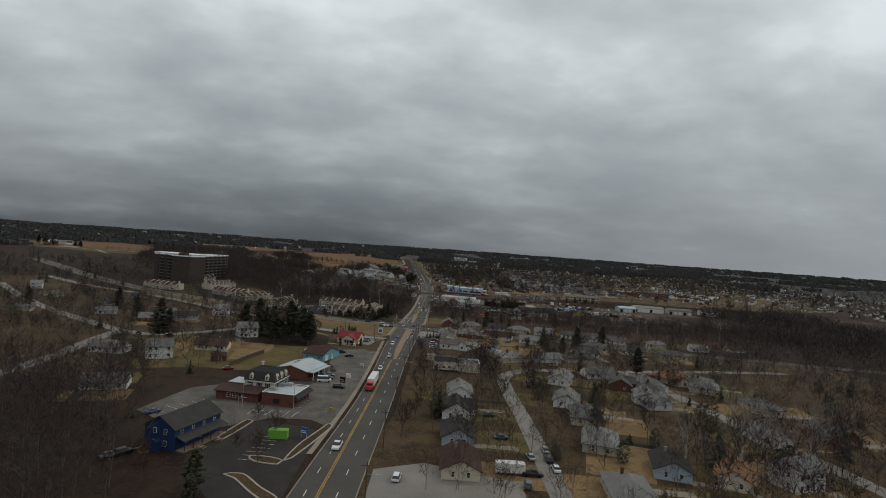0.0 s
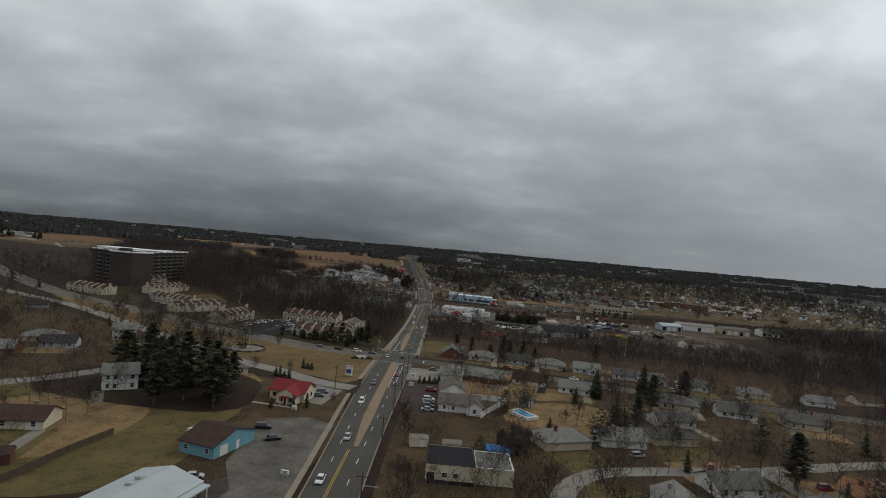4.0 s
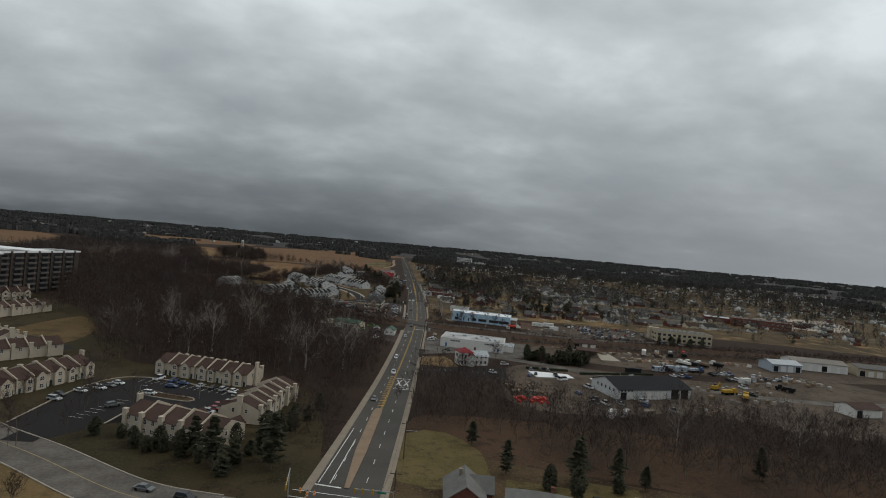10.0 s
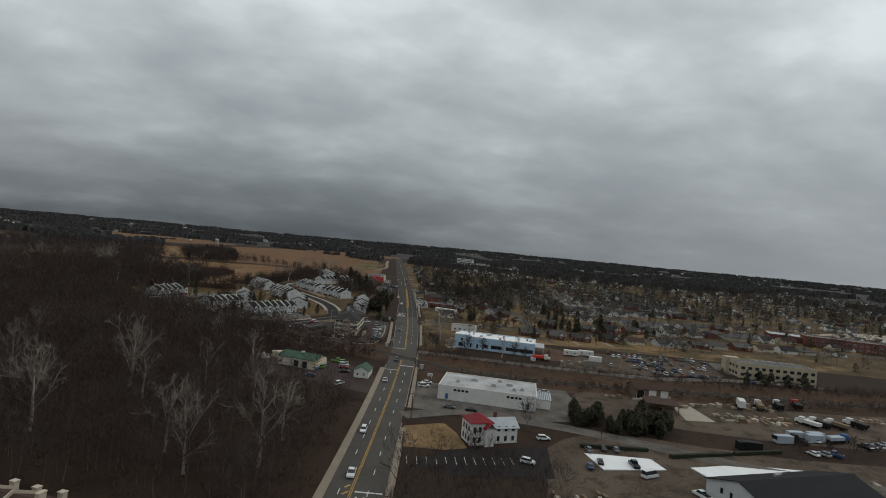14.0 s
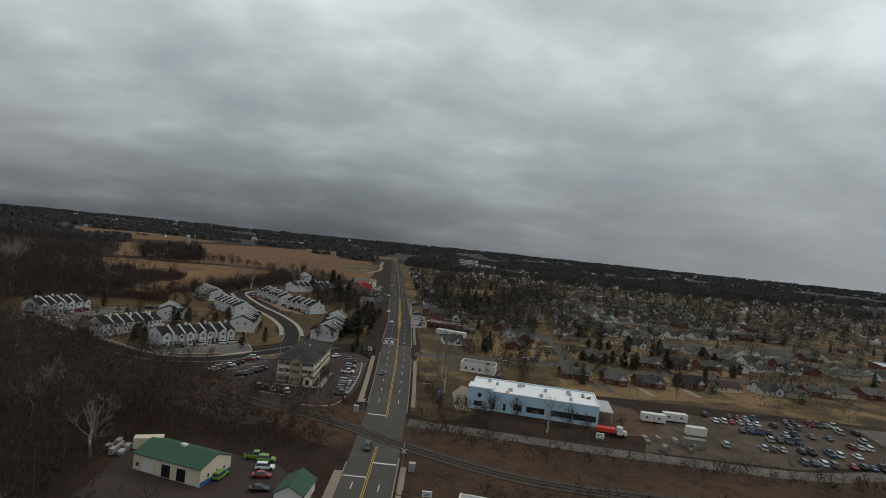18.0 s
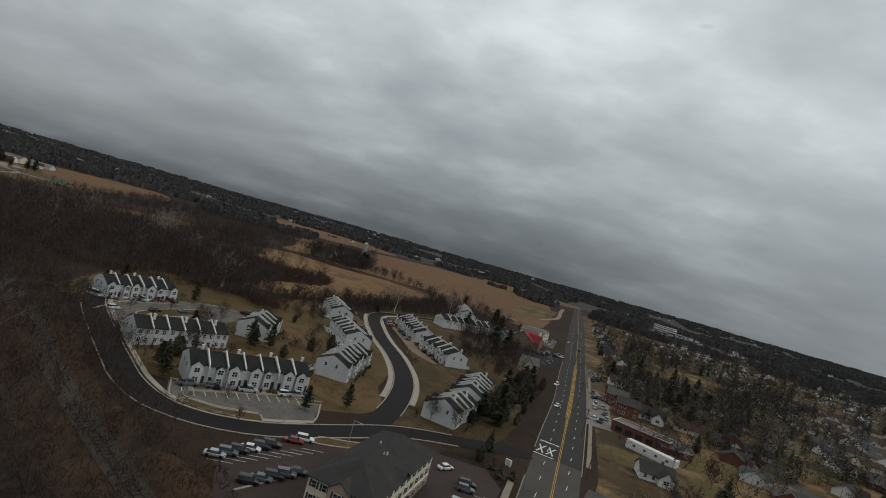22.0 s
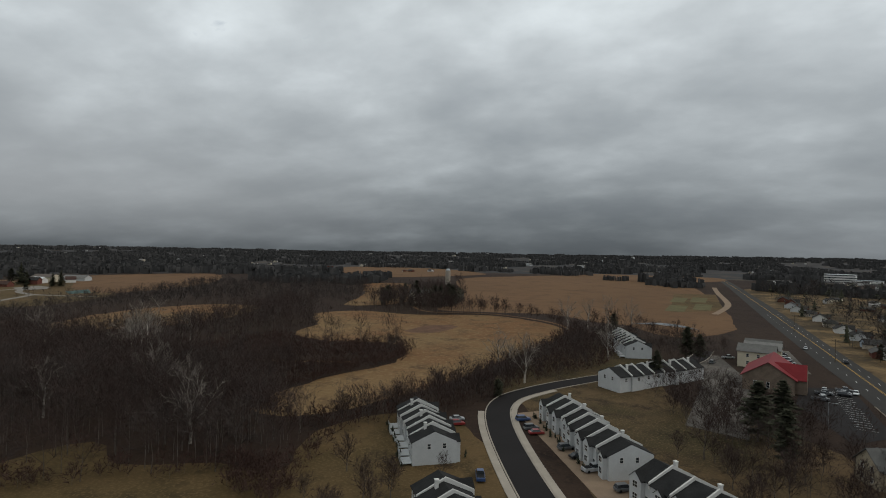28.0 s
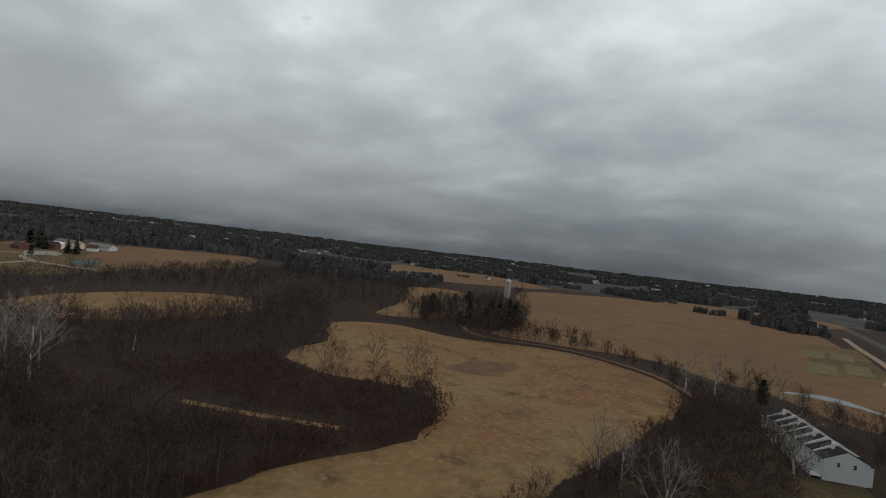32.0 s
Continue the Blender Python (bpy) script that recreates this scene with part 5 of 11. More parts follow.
W_RING = [(-178, 882), (-162, 906), (-156, 925), (-150, 955), (-136, 985), (-130, 1012), (-140, 1062), (-157, 1080), (-166, 1084), (-163, 1062), (-164, 1030), (-166, 998), (-168, 978), (-170, 958), (-175, 930), (-181, 908), (-190, 888)]
W_LOW = [(-500, 880), (-450, 862), (-390, 890), (-350, 950), (-360, 1030), (-385, 1030), (-396, 952), (-440, 934), (-480, 950)]
W_HEDGE = [(-282, 926), (-228, 930), (-218, 955), (-222, 978), (-238, 994), (-268, 980), (-300, 986), (-310, 930)]
W_TRACK = [(-330, 934), (-296, 934), (-273, 938), (-251, 947), (-230, 957), (-214, 961), (-214, 950), (-227, 946), (-247, 935), (-270, 926), (-296, 922), (-330, 922)]
W_CLEAR = [(-330, 898), (-262, 908), (-234, 918), (-219, 934), (-219, 951), (-248, 942), (-272, 932), (-330, 926)]
holes = (MEADOW_HOLE, W_TRACK)
forest("creek_woods", scatter(W_CREEK, 6.0, 1), WOODY, [M_TREE, M_TWIG, M_TWIG_GREY], "dense leafless brown woodland along a creek", 0.75, 1.35, 1)
forest("west_woods", scatter(W_WEST, 6.6, 2, (MEADOW_HOLE, W_HEDGE, W_TRACK, W_CLEAR, W_LOW)), WOODY, [M_TREE, M_TWIG, M_TWIG_GREY], "dense leafless brown woodland beside fields", 0.8, 1.4, 2)
forest("low_west_woods", scatter(W_LOW, 6.0, 33, holes), WOODY, [M_TREE, M_TWIG, M_TWIG_GREY], "young leafless trees before a hay field", 0.35, 0.6, 33)
forest("far_west_woods", scatter(W_WEST_FAR, 7.5, 3), WOODY_FAR, [M_TREE, M_TWIG_FAR, M_TWIG_GREY], "leafless woodland between far fields", 0.6, 0.95, 3)
forest("knoll_woods", scatter(W_KNOLL, 6.0, 4), WOODY_FAR, [M_TREE, M_TWIG, M_TWIG_GREY], "leafless trees on a knoll", 0.9, 1.3, 4)
forest("east_woods", scatter(W_EAST, 6.0, 5), WOODY, [M_TREE, M_TWIG, M_TWIG_GREY], "leafless woodland behind houses", 0.5, 1.1, 5)
forest("east_woods_far", scatter(W_EAST2, 7.5, 6), WOODY_FAR, [M_TREE, M_TWIG_FAR, M_TWIG_GREY], "leafless woodland behind houses", 1.0, 1.5, 6)
forest("southwest_woods", scatter(W_SOUTHWEST, 6.8, 7), WOODY, [M_TREE, M_TWIG, M_TWIG_GREY], "leafless woodland beside a car park", 0.8, 1.35, 7)
forest("southeast_woods", scatter(W_SE, 9.5, 8), WOODY_FAR, [M_TREE, M_TWIG, M_TWIG_GREY], "leafless trees among houses", 0.8, 1.3, 8)
forest("ring_woods", scatter(W_RING, 3.9, 9), WOODY, [M_TREE, M_TWIG, M_TWIG_GREY], "leafless thicket behind the estate road", 0.4, 0.8, 9)
forest("hedge_woods", scatter(W_HEDGE, 5.5, 10, holes, 0.75), WOODY, [M_TREE, M_TWIG, M_TWIG_GREY], "ruddy scrub with saplings", 0.22, 0.48, 10)
forest("apartment_trees", scatter([(-300, 572), (-270, 590), (-238, 618), (-200, 626), (-206, 612), (-236, 600), (-262, 574), (-285, 562)], 6.5, 41) + scatter([(-360, 610), (-300, 585), (-300, 572), (-365, 590)], 7, 42), WOODY_FAR, [M_TREE, M_TWIG, M_TWIG_GREY], "leafless trees before an apartment building", 0.7, 1.1, 41)
def along(pts, step, spread, seed, loop=False):
    r = random.Random(seed)
    return [(p.x + r.gauss(0, spread), p.y + r.gauss(0, spread)) for p in curve_pts(pts, step, loop) if r.random() < 0.85]


EDGE_W = [(-300, 812), (-262, 806), (-236, 808), (-205, 834), (-186, 850), (-173, 860), (-184, 882), (-212, 888), (-223, 904), (-222, 924), (-219, 942), (-215, 956), (-216, 970), (-222, 986), (-239, 1001)]
EDGE_E = [(-193, 887), (-183, 908), (-177, 930), (-172, 958), (-168, 1000), (-165, 1040), (-168, 1084)]
FIELD_EDGES = ([(-301, 996), (-316, 1030), (-350, 1066), (-330, 1100)], [(-440, 938), (-396, 953), (-378, 1015)], [(-480, 1095), (-455, 1066), (-410, 1078)], [(-360, 1120), (-400, 1200), (-470, 1300)], [(-620, 1010), (-600, 1110), (-640, 1225)], [(-300, 1215), (-420, 1445)], [(-165, 1082), (-190, 1113), (-236, 1130), (-282, 1120)], [(-113, 1090), (-146, 1124), (-165, 1128)])
forest("wood_edge_brush", along(EDGE_W, 1.6, 2.2, 51) + along(EDGE_E, 1.4, 2.4, 52) + scatter(W_RING, 3.4, 73) + along(EDGE_W, 3.0, 3.5, 53) + along([(-212, 888), (-223, 904), (-222, 924), (-219, 942), (-215, 956), (-216, 970), (-222, 986), (-239, 1001)], 1.2, 1.6, 76), SHRUB, [M_TREE, M_TWIG_RED], "dark ruddy brush along a wood's edge", 0.7, 1.5, 51, "brush")
forest("scrub_edge_trees", along([(-268, 984), (-241, 996), (-226, 984), (-219, 967), (-220, 952)], 1.5, 2.2, 57) + along([(-222, 930), (-224, 912), (-216, 892)], 2.4, 2.0, 75), WOODY, [M_TREE, M_TWIG, M_TWIG_GREY], "slim leafless saplings at the tip of a wood", 0.3, 0.62, 57)
forest("shed_brush", scatter([(-76, 656), (-40, 657), (-26, 665), (-60, 679), (-76, 684), (-96, 668), (-92, 640), (-78, 622)], 3.0, 58), SHRUB, [M_TREE, M_TWIG_RED], "brown brush round sheds", 0.7, 1.5, 58, "brush")
forest("shed_trees", scatter([(-76, 660), (-30, 668), (-60, 679), (-76, 686), (-120, 690), (-110, 650), (-92, 625), (-80, 618)], 6.0, 59), WOODY, [M_TREE, M_TWIG, M_TWIG_GREY], "thin leafless trees round sheds", 0.5, 0.9, 59)
forest("field_hedges", [p for k_, q_ in enumerate(FIELD_EDGES) for p in along(q_, 4.0, 2.5, 60 + k_)], WOODY_FAR, [M_TREE, M_TWIG, M_TWIG_GREY], "leafless hedgerow trees between fields", 0.3, 0.75, 55, "hedge")
forest("garden_shrubs", along([(-112, 760), (-104, 771), (-98, 780)], 2.2, 1.2, 77) + along([(-150, 758), (-140, 764), (-128, 772)], 2.4, 1.6, 78) + along([(-186, 812), (-194, 800), (-198, 786)], 2.4, 1.2, 79) + scatter([(-150, 775), (-130, 785), (-122, 800), (-140, 806), (-156, 795)], 8, 80), SHRUB, [M_TREE, M_TWIG], "dark leafless shrubs in townhouse gardens", 0.5, 1.2, 77, "shrubs")
forest("lawn_thicket", scatter([(-190, 856), (-174, 856), (-163, 848), (-168, 841), (-178, 843)], 1.9, 54), SHRUB, [M_TREE, M_TWIG_RED], "round ruddy thicket on a lawn", 0.8, 1.5, 54, "brush")
forest("knoll_evergreens", scatter([(-318, 1160), (-292, 1150), (-282, 1180), (-300, 1205), (-322, 1190)], 8, 56), CONI_FAR, [M_TREE, M_PINE], "dark evergreens round a farmhouse", 1.1, 1.6, 56)
forest("court_woods", scatter([(-66, 512), (-36, 526), (-29, 470), (-31, 440), (-42, 452), (-50, 492)], 6.2, 71), WOODY, [M_TREE, M_TWIG, M_TWIG_GREY], "thin leafless trees between townhouses and the road", 0.4, 0.8, 71)
forest("court_brush", scatter([(-66, 512), (-36, 526), (-29, 470), (-31, 440), (-44, 452), (-52, 492)], 4.5, 72), SHRUB, [M_TREE, M_TWIG_RED], "brown brush between townhouses and the road", 0.5, 1.2, 72, "brush")
# undergrowth
forest("creek_brush", scatter(W_CREEK, 7.5, 11), SHRUB, [M_TREE, M_TWIG_RED], "ruddy leafless brush", 0.7, 1.5, 11, "brush")
forest("west_brush", scatter(W_WEST, 12, 12, holes), SHRUB, [M_TREE, M_TWIG_RED], "ruddy leafless brush", 0.7, 1.5, 12, "brush")
forest("rail_brush", scatter([(-26, 662), (-100, 694), (-178, 728), (-310, 780), (-300, 815), (-165, 756), (-96, 718), (-58, 710), (-34, 700)], 3.2, 13, (), 0.8) + scatter([(-6, 690), (-8, 670), (150, 664), (400, 690), (400, 708), (150, 676), (30, 672)], 3.9, 14, (), 0.85) + scatter([(0, 640), (150, 640), (400, 672), (400, 680), (150, 650), (20, 648)], 3.9, 15, (), 0.85), SHRUB, [M_TREE, M_TWIG_RED], "brown brush along the railway", 0.5, 1.3, 13, "brush")
forest("hedge_brush", scatter(W_HEDGE, 2.7, 16, holes) + scatter(W_CLEAR, 3.2, 74, holes), SHRUB, [M_TREE, M_TWIG_RED], "ruddy scrub", 0.7, 1.4, 16, "brush")
forest("office_thicket", scatter([(-112, 717), (-92, 716), (-84, 712), (-70, 694), (-46, 688), (-30, 684), (-64, 690), (-100, 704)], 4.0, 20), WOODY, [M_TREE, M_TWIG, M_TWIG_GREY], "leafless thicket between railway and car park", 0.4, 0.85, 20)
forest("rail_hedge", scatter([(-6, 689), (-8, 674), (30, 664), (150, 664), (400, 690), (400, 702), (150, 674), (30, 673)], 3.2, 22) + scatter([(2, 640), (150, 641), (400, 670), (400, 680), (150, 651), (20, 649)], 3.2, 23), WOODY_FAR, [M_TREE, M_TWIG, M_TWIG_GREY], "dark leafless hedgerow along the railway", 0.2, 0.42, 22, "hedge")
forest("west_wood_edge", scatter([(-222, 850), (-196, 846), (-180, 866), (-206, 884), (-222, 930), (-250, 930), (-330, 925), (-345, 880), (-280, 840)], 6.0, 24, holes + (W_CLEAR,)), WOODY, [M_TREE, M_TWIG, M_TWIG_GREY], "tall leafless trees at the edge of a wood", 0.8, 1.3, 24)
forest("rail_woods", scatter([(-178, 730), (-310, 782), (-310, 810), (-165, 758), (-120, 735), (-128, 728)], 4.6, 21), WOODY, [M_TREE, M_TWIG, M_TWIG_GREY], "leafless thicket along the railway", 0.45, 0.95, 21)
# trees between the houses, east and west
rng = random.Random(5)
sub = [(rng.uniform(-5, 420), rng.uniform(735, 960)) for _ in range(520)] + [(rng.uniform(0, 230), rng.uniform(90, 380)) for _ in range(560)] + [(rng.uniform(-300, -85), rng.uniform(200, 470)) for _ in range(440)] + [(rng.uniform(-470, -300), rng.uniform(300, 560)) for _ in range(160)]
clear = lambda p: p[0] > road_r(min(p[1], 1700)) + 8 or p[0] < -90
sub = [p for p in sub if clear(p)]
forest("garden_trees_north", [p for i, p in enumerate(sub) if i % 9 and i % 9 < 6 and (p[1] > 735 or p[0] < -300)], WOODY_FAR, [M_TREE, M_TWIG_FAR, M_TWIG_GREY], "leafless garden trees among brick houses", 0.6, 1.15, 37)
forest("garden_trees", [p for i, p in enumerate(sub) if i % 9 and p[1] <= 735 and p[0] >= -300], WOODY, [M_TREE, M_TWIG, M_TWIG_GREY], "leafless garden trees among houses", 0.55, 1.2, 17)
forest("garden_evergreens", [p for i, p in enumerate(sub) if i % 9 == 0], CONI, [M_TREE, M_PINE], "dark evergreens among houses", 0.45, 1.05, 18)
sub = [(rng.uniform(-60, 700), rng.uniform(930, 1500)) for _ in range(3300)] + [(rng.uniform(420, 1200), rng.uniform(480, 1000)) for _ in range(1100)] + [(rng.uniform(700, 1200), rng.uniform(1000, 1500)) for _ in range(500)] + [(rng.uniform(-560, -330), rng.uniform(430, 760)) for _ in range(420)] + [(rng.uniform(-10, 110), rng.uniform(880, 1180)) for _ in range(760)]
sub = [p for p in sub if clear(p) and noise.noise((p[0] * 0.012, p[1] * 0.012, 2.0)) > -0.25 and not (p[0] < 560 and 480 < p[1] < 735 and p[0] > 0)]
forest("estate_trees", [p for i, p in enumerate(sub) if i % 4 and i % 10 < 7], WOODY_FAR, [M_TREE, M_TWIG_FAR, M_TWIG_GREY], "leafless trees throughout a far housing estate", 0.75, 1.45, 27)
forest("estate_evergreens", [p for i, p in enumerate(sub) if i % 4 == 0], CONI_FAR, [M_TREE, M_PINE], "dark evergreens throughout a far housing estate", 0.7, 1.4, 28)


# far woods: ragged clumps of crowns up to the horizon
def clump(seed):
    r = random.Random(seed)
    V, T = [], []
    for k in range(36):
        cx, cy, h, w = r.uniform(-17, 17), r.uniform(-17, 17), r.uniform(4.5, 8.5), r.uniform(1.6, 3.8)
        a, b = r.uniform(0, 3.14), len(V)
        V += [(cx - w * math.cos(a), cy - w * math.sin(a), -1), (cx + w * math.cos(a), cy + w * math.sin(a), -1), (cx + w * 0.8 * math.cos(a), cy + w * 0.8 * math.sin(a), h * r.uniform(0.86, 0.98)), (cx + r.uniform(-0.8, 0.8), cy + r.uniform(-0.8, 0.8), h), (cx - w * 0.9 * math.cos(a), cy - w * 0.9 * math.sin(a), h * r.uniform(0.86, 0.98))]
        T += [(b, b + 1, b + 2), (b, b + 2, b + 4), (b + 4, b + 2, b + 3)]
    return np.array(V, dtype=np.float32), np.array(T, dtype=np.int32), np.zeros(len(T), dtype=np.int32)


CLUMPS = [clump(s) for s in range(90, 98)]
# crowns paler and greyer than near twigs: distance haze put into the colour
M_FARTREE = mat("hazed_distant_crowns", (0.066, 0.064, 0.063), 1.0, 0.30, 0.006, 0.12, island=0.15)
spots, k = [], 0
while len(spots) < 3300 and k < 60000:
    k += 1
    r = 820 + 3500 * rng.random() ** 1.35
    a = radians(rng.uniform(-52, 84))
    x, y = -40 - r * math.sin(a), 620 + r * math.cos(a)
    n = noise.noise((x * 0.0035, y * 0.0035, 1.0))
    if n < -0.18 and r < 3000:
        continue
    if y < 1420 and -480 < x < 620:
        continue
    if x > road_l(min(y, 1710)) - 40 and x < road_r(min(y, 1710)) + 40 and y < 2200:
        continue
    if any(inside(x, y, f) for f in ([(-284, 1120), (-420, 1460), (-213, 1540), (-140, 1450), (-110, 1150)], [(-600, 990), (-560, 1260), (-780, 1350), (-880, 1220), (-870, 1080), (-760, 1010)], [(-560, 1380), (-780, 1650), (-620, 1740), (-410, 1560)], [(-250, 1540), (-340, 1740), (-100, 1780), (-90, 1600)])):
        continue
    spots.append((x, y))
forest("distant_woods", spots, CLUMPS, [M_FARTREE], "leafless woods on distant hills, haze put into their grey", 0.8, 1.5, 19)

# ---- building parts ----
WIN = {}


def window_mesh(w, h, frame_mat, shutters=False, bars=1):
    """One connected piece: a raised frame with recessed panes, with or without shutters beside it."""
    key = (w, h, frame_mat.name, shutters, bars)
    if key in WIN:
        return WIN[key]
    bm = bmesh.new()
    t = 0.09
    xs = [-w / 2]
    for k in range(bars):
        xs += [-w / 2 + w * k / bars + t, -w / 2 + w * (k + 1) / bars - (t if k == bars - 1 else 0.0)]
    xs = sorted(set(round(v, 4) for v in xs + [w / 2]))
    if shutters:
        xs = [-w / 2 - 0.42] + xs + [w / 2 + 0.42]
    zs = [0, t, h / 2 - 0.035, h / 2 + 0.035, h - t, h]
    G = [[bm.verts.new((x, -0.06, z)) for z in zs] for x in xs]
    panes = []
    for i in range(len(xs) - 1):
        for j in range(len(zs) - 1):
            f = bm.faces.new((G[i][j], G[i + 1][j], G[i + 1][j + 1], G[i][j + 1]))
            mid = 0.5 * (xs[i] + xs[i + 1])
            if abs(mid) > w / 2:
                f.material_index = 2
            elif j in (1, 3) and xs[i + 1] - xs[i] > t * 1.6:
                panes.append(f)
    bmesh.ops.inset_individual(bm, faces=panes, thickness=0.012, depth=-0.045)
    for f in panes:
        f.material_index = 1
    edge = [e for e in bm.edges if e.is_boundary]
    r = bmesh.ops.extrude_edge_only(bm, edges=edge)
    for v in r["geom"]:
        if isinstance(v, bmesh.types.BMVert):
            v.co.y = 0.05
    me = bpy.data.meshes.new("window")
    bm.to_mesh(me)
    bm.free()
    for m_ in (frame_mat, M_GLASS, M_SHUT):
        me.materials.append(m_)
    WIN[key] = me
    return me


def put(me, name, parent, x, y, z, rz=0.0, label=""):
    o = part(name, me, None, parent, label)
    o.matrix_basis = pose(x, y, z, 0, 0, rz)
    return o


SIDES = {"f": (0, -1, 0), "b": (0, 1, 180), "l": (-1, 0, -90), "r": (1, 0, 90)}


def wins(parent, side, half, u_list, z, w=1.0, h=1.4, frame=None, shutters=False, bars=1, centre=(0, 0)):
    """Windows in one wall of a box: half is the wall's distance from the centre."""
    dx, dy, rz = SIDES[side]
    me = window_mesh(w, h, frame or M_TRIM, shutters, bars)
    for u in u_list:
        if side in "fb":
            put(me, "window", parent, centre[0] + u, centre[1] + dy * half, z, rz)
        else:
            put(me, "window", parent, centre[0] + dx * half, centre[1] + u, z, rz)


DOOR = {}


def door(parent, side, half, u, w=1.0, h=2.1, m_=None, name="door", z=0.0, centre=(0, 0), label=""):
    key = (w, h, (m_ or M_BRICK).name)
    if key not in DOOR:
        bm = bmesh.new()
        xs, zs = [-w / 2 - 0.1, -w / 2, w / 2, w / 2 + 0.1], [0] + [h * k / 4 for k in range(1, 5)] + [h + 0.1]
        G = [[bm.verts.new((x, -0.06, z)) for z in zs] for x in xs]
        leaf = []
        for i in range(3):
            for j in range(5):
                f = bm.faces.new((G[i][j], G[i + 1][j], G[i + 1][j + 1], G[i][j + 1]))
                f.material_index = 1
                if i == 1 and j < 4:
                    f.material_index = 0
                    leaf.append(f)
        bmesh.ops.inset_individual(bm, faces=leaf, thickness=0.04, depth=-0.025)
        r = bmesh.ops.extrude_edge_only(bm, edges=[e for e in bm.edges if e.is_boundary])
        for v in r["geom"]:
            if isinstance(v, bmesh.types.BMVert):
                v.co.y = 0.05
        me = bpy.data.meshes.new(name)
        bm.to_mesh(me)
        bm.free()
        me.materials.append(m_ or M_BRICK)
        me.materials.append(M_TRIM)
        DOOR[key] = me
    dx, dy, rz = SIDES[side]
    if side in "fb":
        return put(DOOR[key], name, parent, centre[0] + u, centre[1] + dy * half, z, rz, label)
    return put(DOOR[key], name, parent, centre[0] + dx * half, centre[1] + u, z, rz, label)


def gable_solid(bm, w, d, h, rise, ridge="x", cx=0.0, cy=0.0, z0=-0.8, mi=0):
    """Walls with gable ends; the ridge runs along x or y."""
    if ridge == "x":
        prism(bm, [(cy - d / 2, z0), (cy + d / 2, z0), (cy + d / 2, h), (cy, h + rise), (cy - d / 2, h)], "x", cx - w / 2, cx + w / 2, mi)
    else:
        prism(bm, [(cx - w / 2, z0), (cx + w / 2, z0), (cx + w / 2, h), (cx, h + rise), (cx - w / 2, h)], "y", cy - d / 2, cy + d / 2, mi)


def gable_roof(bm, w, d, h, rise, ridge="x", cx=0.0, cy=0.0, over=0.6, th=0.16, mi=0):
    """Two thick sloping slabs with eaves."""
    run = (d if ridge == "x" else w) / 2
    k = rise / run
    c = cy if ridge == "x" else cx
    e = run + over
    pts = [(c - e, h - over * k + 0.02), (c, h + rise + 0.02), (c + e, h - over * k + 0.02), (c + e, h - over * k + th + 0.02), (c, h + rise + th + 0.04), (c - e, h - over * k + th + 0.02)]
    o = (cx if ridge == "x" else cy)
    L = (w if ridge == "x" else d) / 2 + over * 0.7
    prism(bm, pts, "x" if ridge == "x" else "y", o - L, o + L, mi)


def hip_roof(bm, w, d, h, rise, cx=0.0, cy=0.0, over=0.5, th=0.18, mi=0, flat=0.0):
    """A hipped roof; flat leaves a level top."""
    W, D = w / 2 + over, d / 2 + over
    m_ = min(W, D) * (1 - flat)
    base = [(-W, -D), (W, -D), (W, D), (-W, D)]
    lo = [bm.verts.new((cx + x, cy + y, h - 0.1)) for x, y in base]
    ed = [bm.verts.new((cx + x, cy + y, h - 0.1 + th)) for x, y in base]
    tx, ty = W - m_, D - m_
    top = [bm.verts.new((cx + sx * max(tx, 0.02), cy + sy * max(ty, 0.02), h + rise)) for sx, sy in ((-1, -1), (1, -1), (1, 1), (-1, 1))]
    bm.faces.new(lo[::-1]).material_index = mi
    bm.faces.new(top).material_index = mi
    for i in range(4):
        j = (i + 1) % 4
        bm.faces.new((lo[i], lo[j], ed[j], ed[i])).material_index = mi
        bm.faces.new((ed[i], ed[j], top[j], top[i])).material_index = mi


def flat_building(e, w, d, h, wall_mat, roof_mat, parapet=0.5, cx=0.0, cy=0.0, coping=None, names=("wall", "roof")):
    bm = bmesh.new()
    bx(bm, cx - w / 2, cy - d / 2, -0.8, cx + w / 2, cy + d / 2, h)
    t = 0.3
    for a in ((-w / 2, -d / 2, w / 2, -d / 2 + t), (-w / 2, d / 2 - t, w / 2, d / 2), (-w / 2, -d / 2 + t, -w / 2 + t, d / 2 - t), (w / 2 - t, -d / 2 + t, w / 2, d / 2 - t)):
        bx(bm, cx + a[0], cy + a[1], h, cx + a[2], cy + a[3], h + parapet)
    part(names[0], bm, wall_mat, e)
    part(names[1], boxmesh(cx - w / 2 + t, cy - d / 2 + t, h, cx + w / 2 - t, cy + d / 2 - t, h + 0.06), roof_mat, e)
    if coping:
        bm = bmesh.new()
        for a in ((-w / 2 - .06, -d / 2 - .06, w / 2 + .06, -d / 2 + t), (-w / 2 - .06, d / 2 - t, w / 2 + .06, d / 2 + .06), (-w / 2 - .06, -d / 2 + t, -w / 2 + t, d / 2 - t), (w / 2 - t, -d / 2 + t, w / 2 + .06, d / 2 - t)):
            bx(bm, cx + a[0], cy + a[1], h + parapet, cx + a[2], cy + a[3], h + parapet + 0.08)
        part("coping", bm, coping, e)


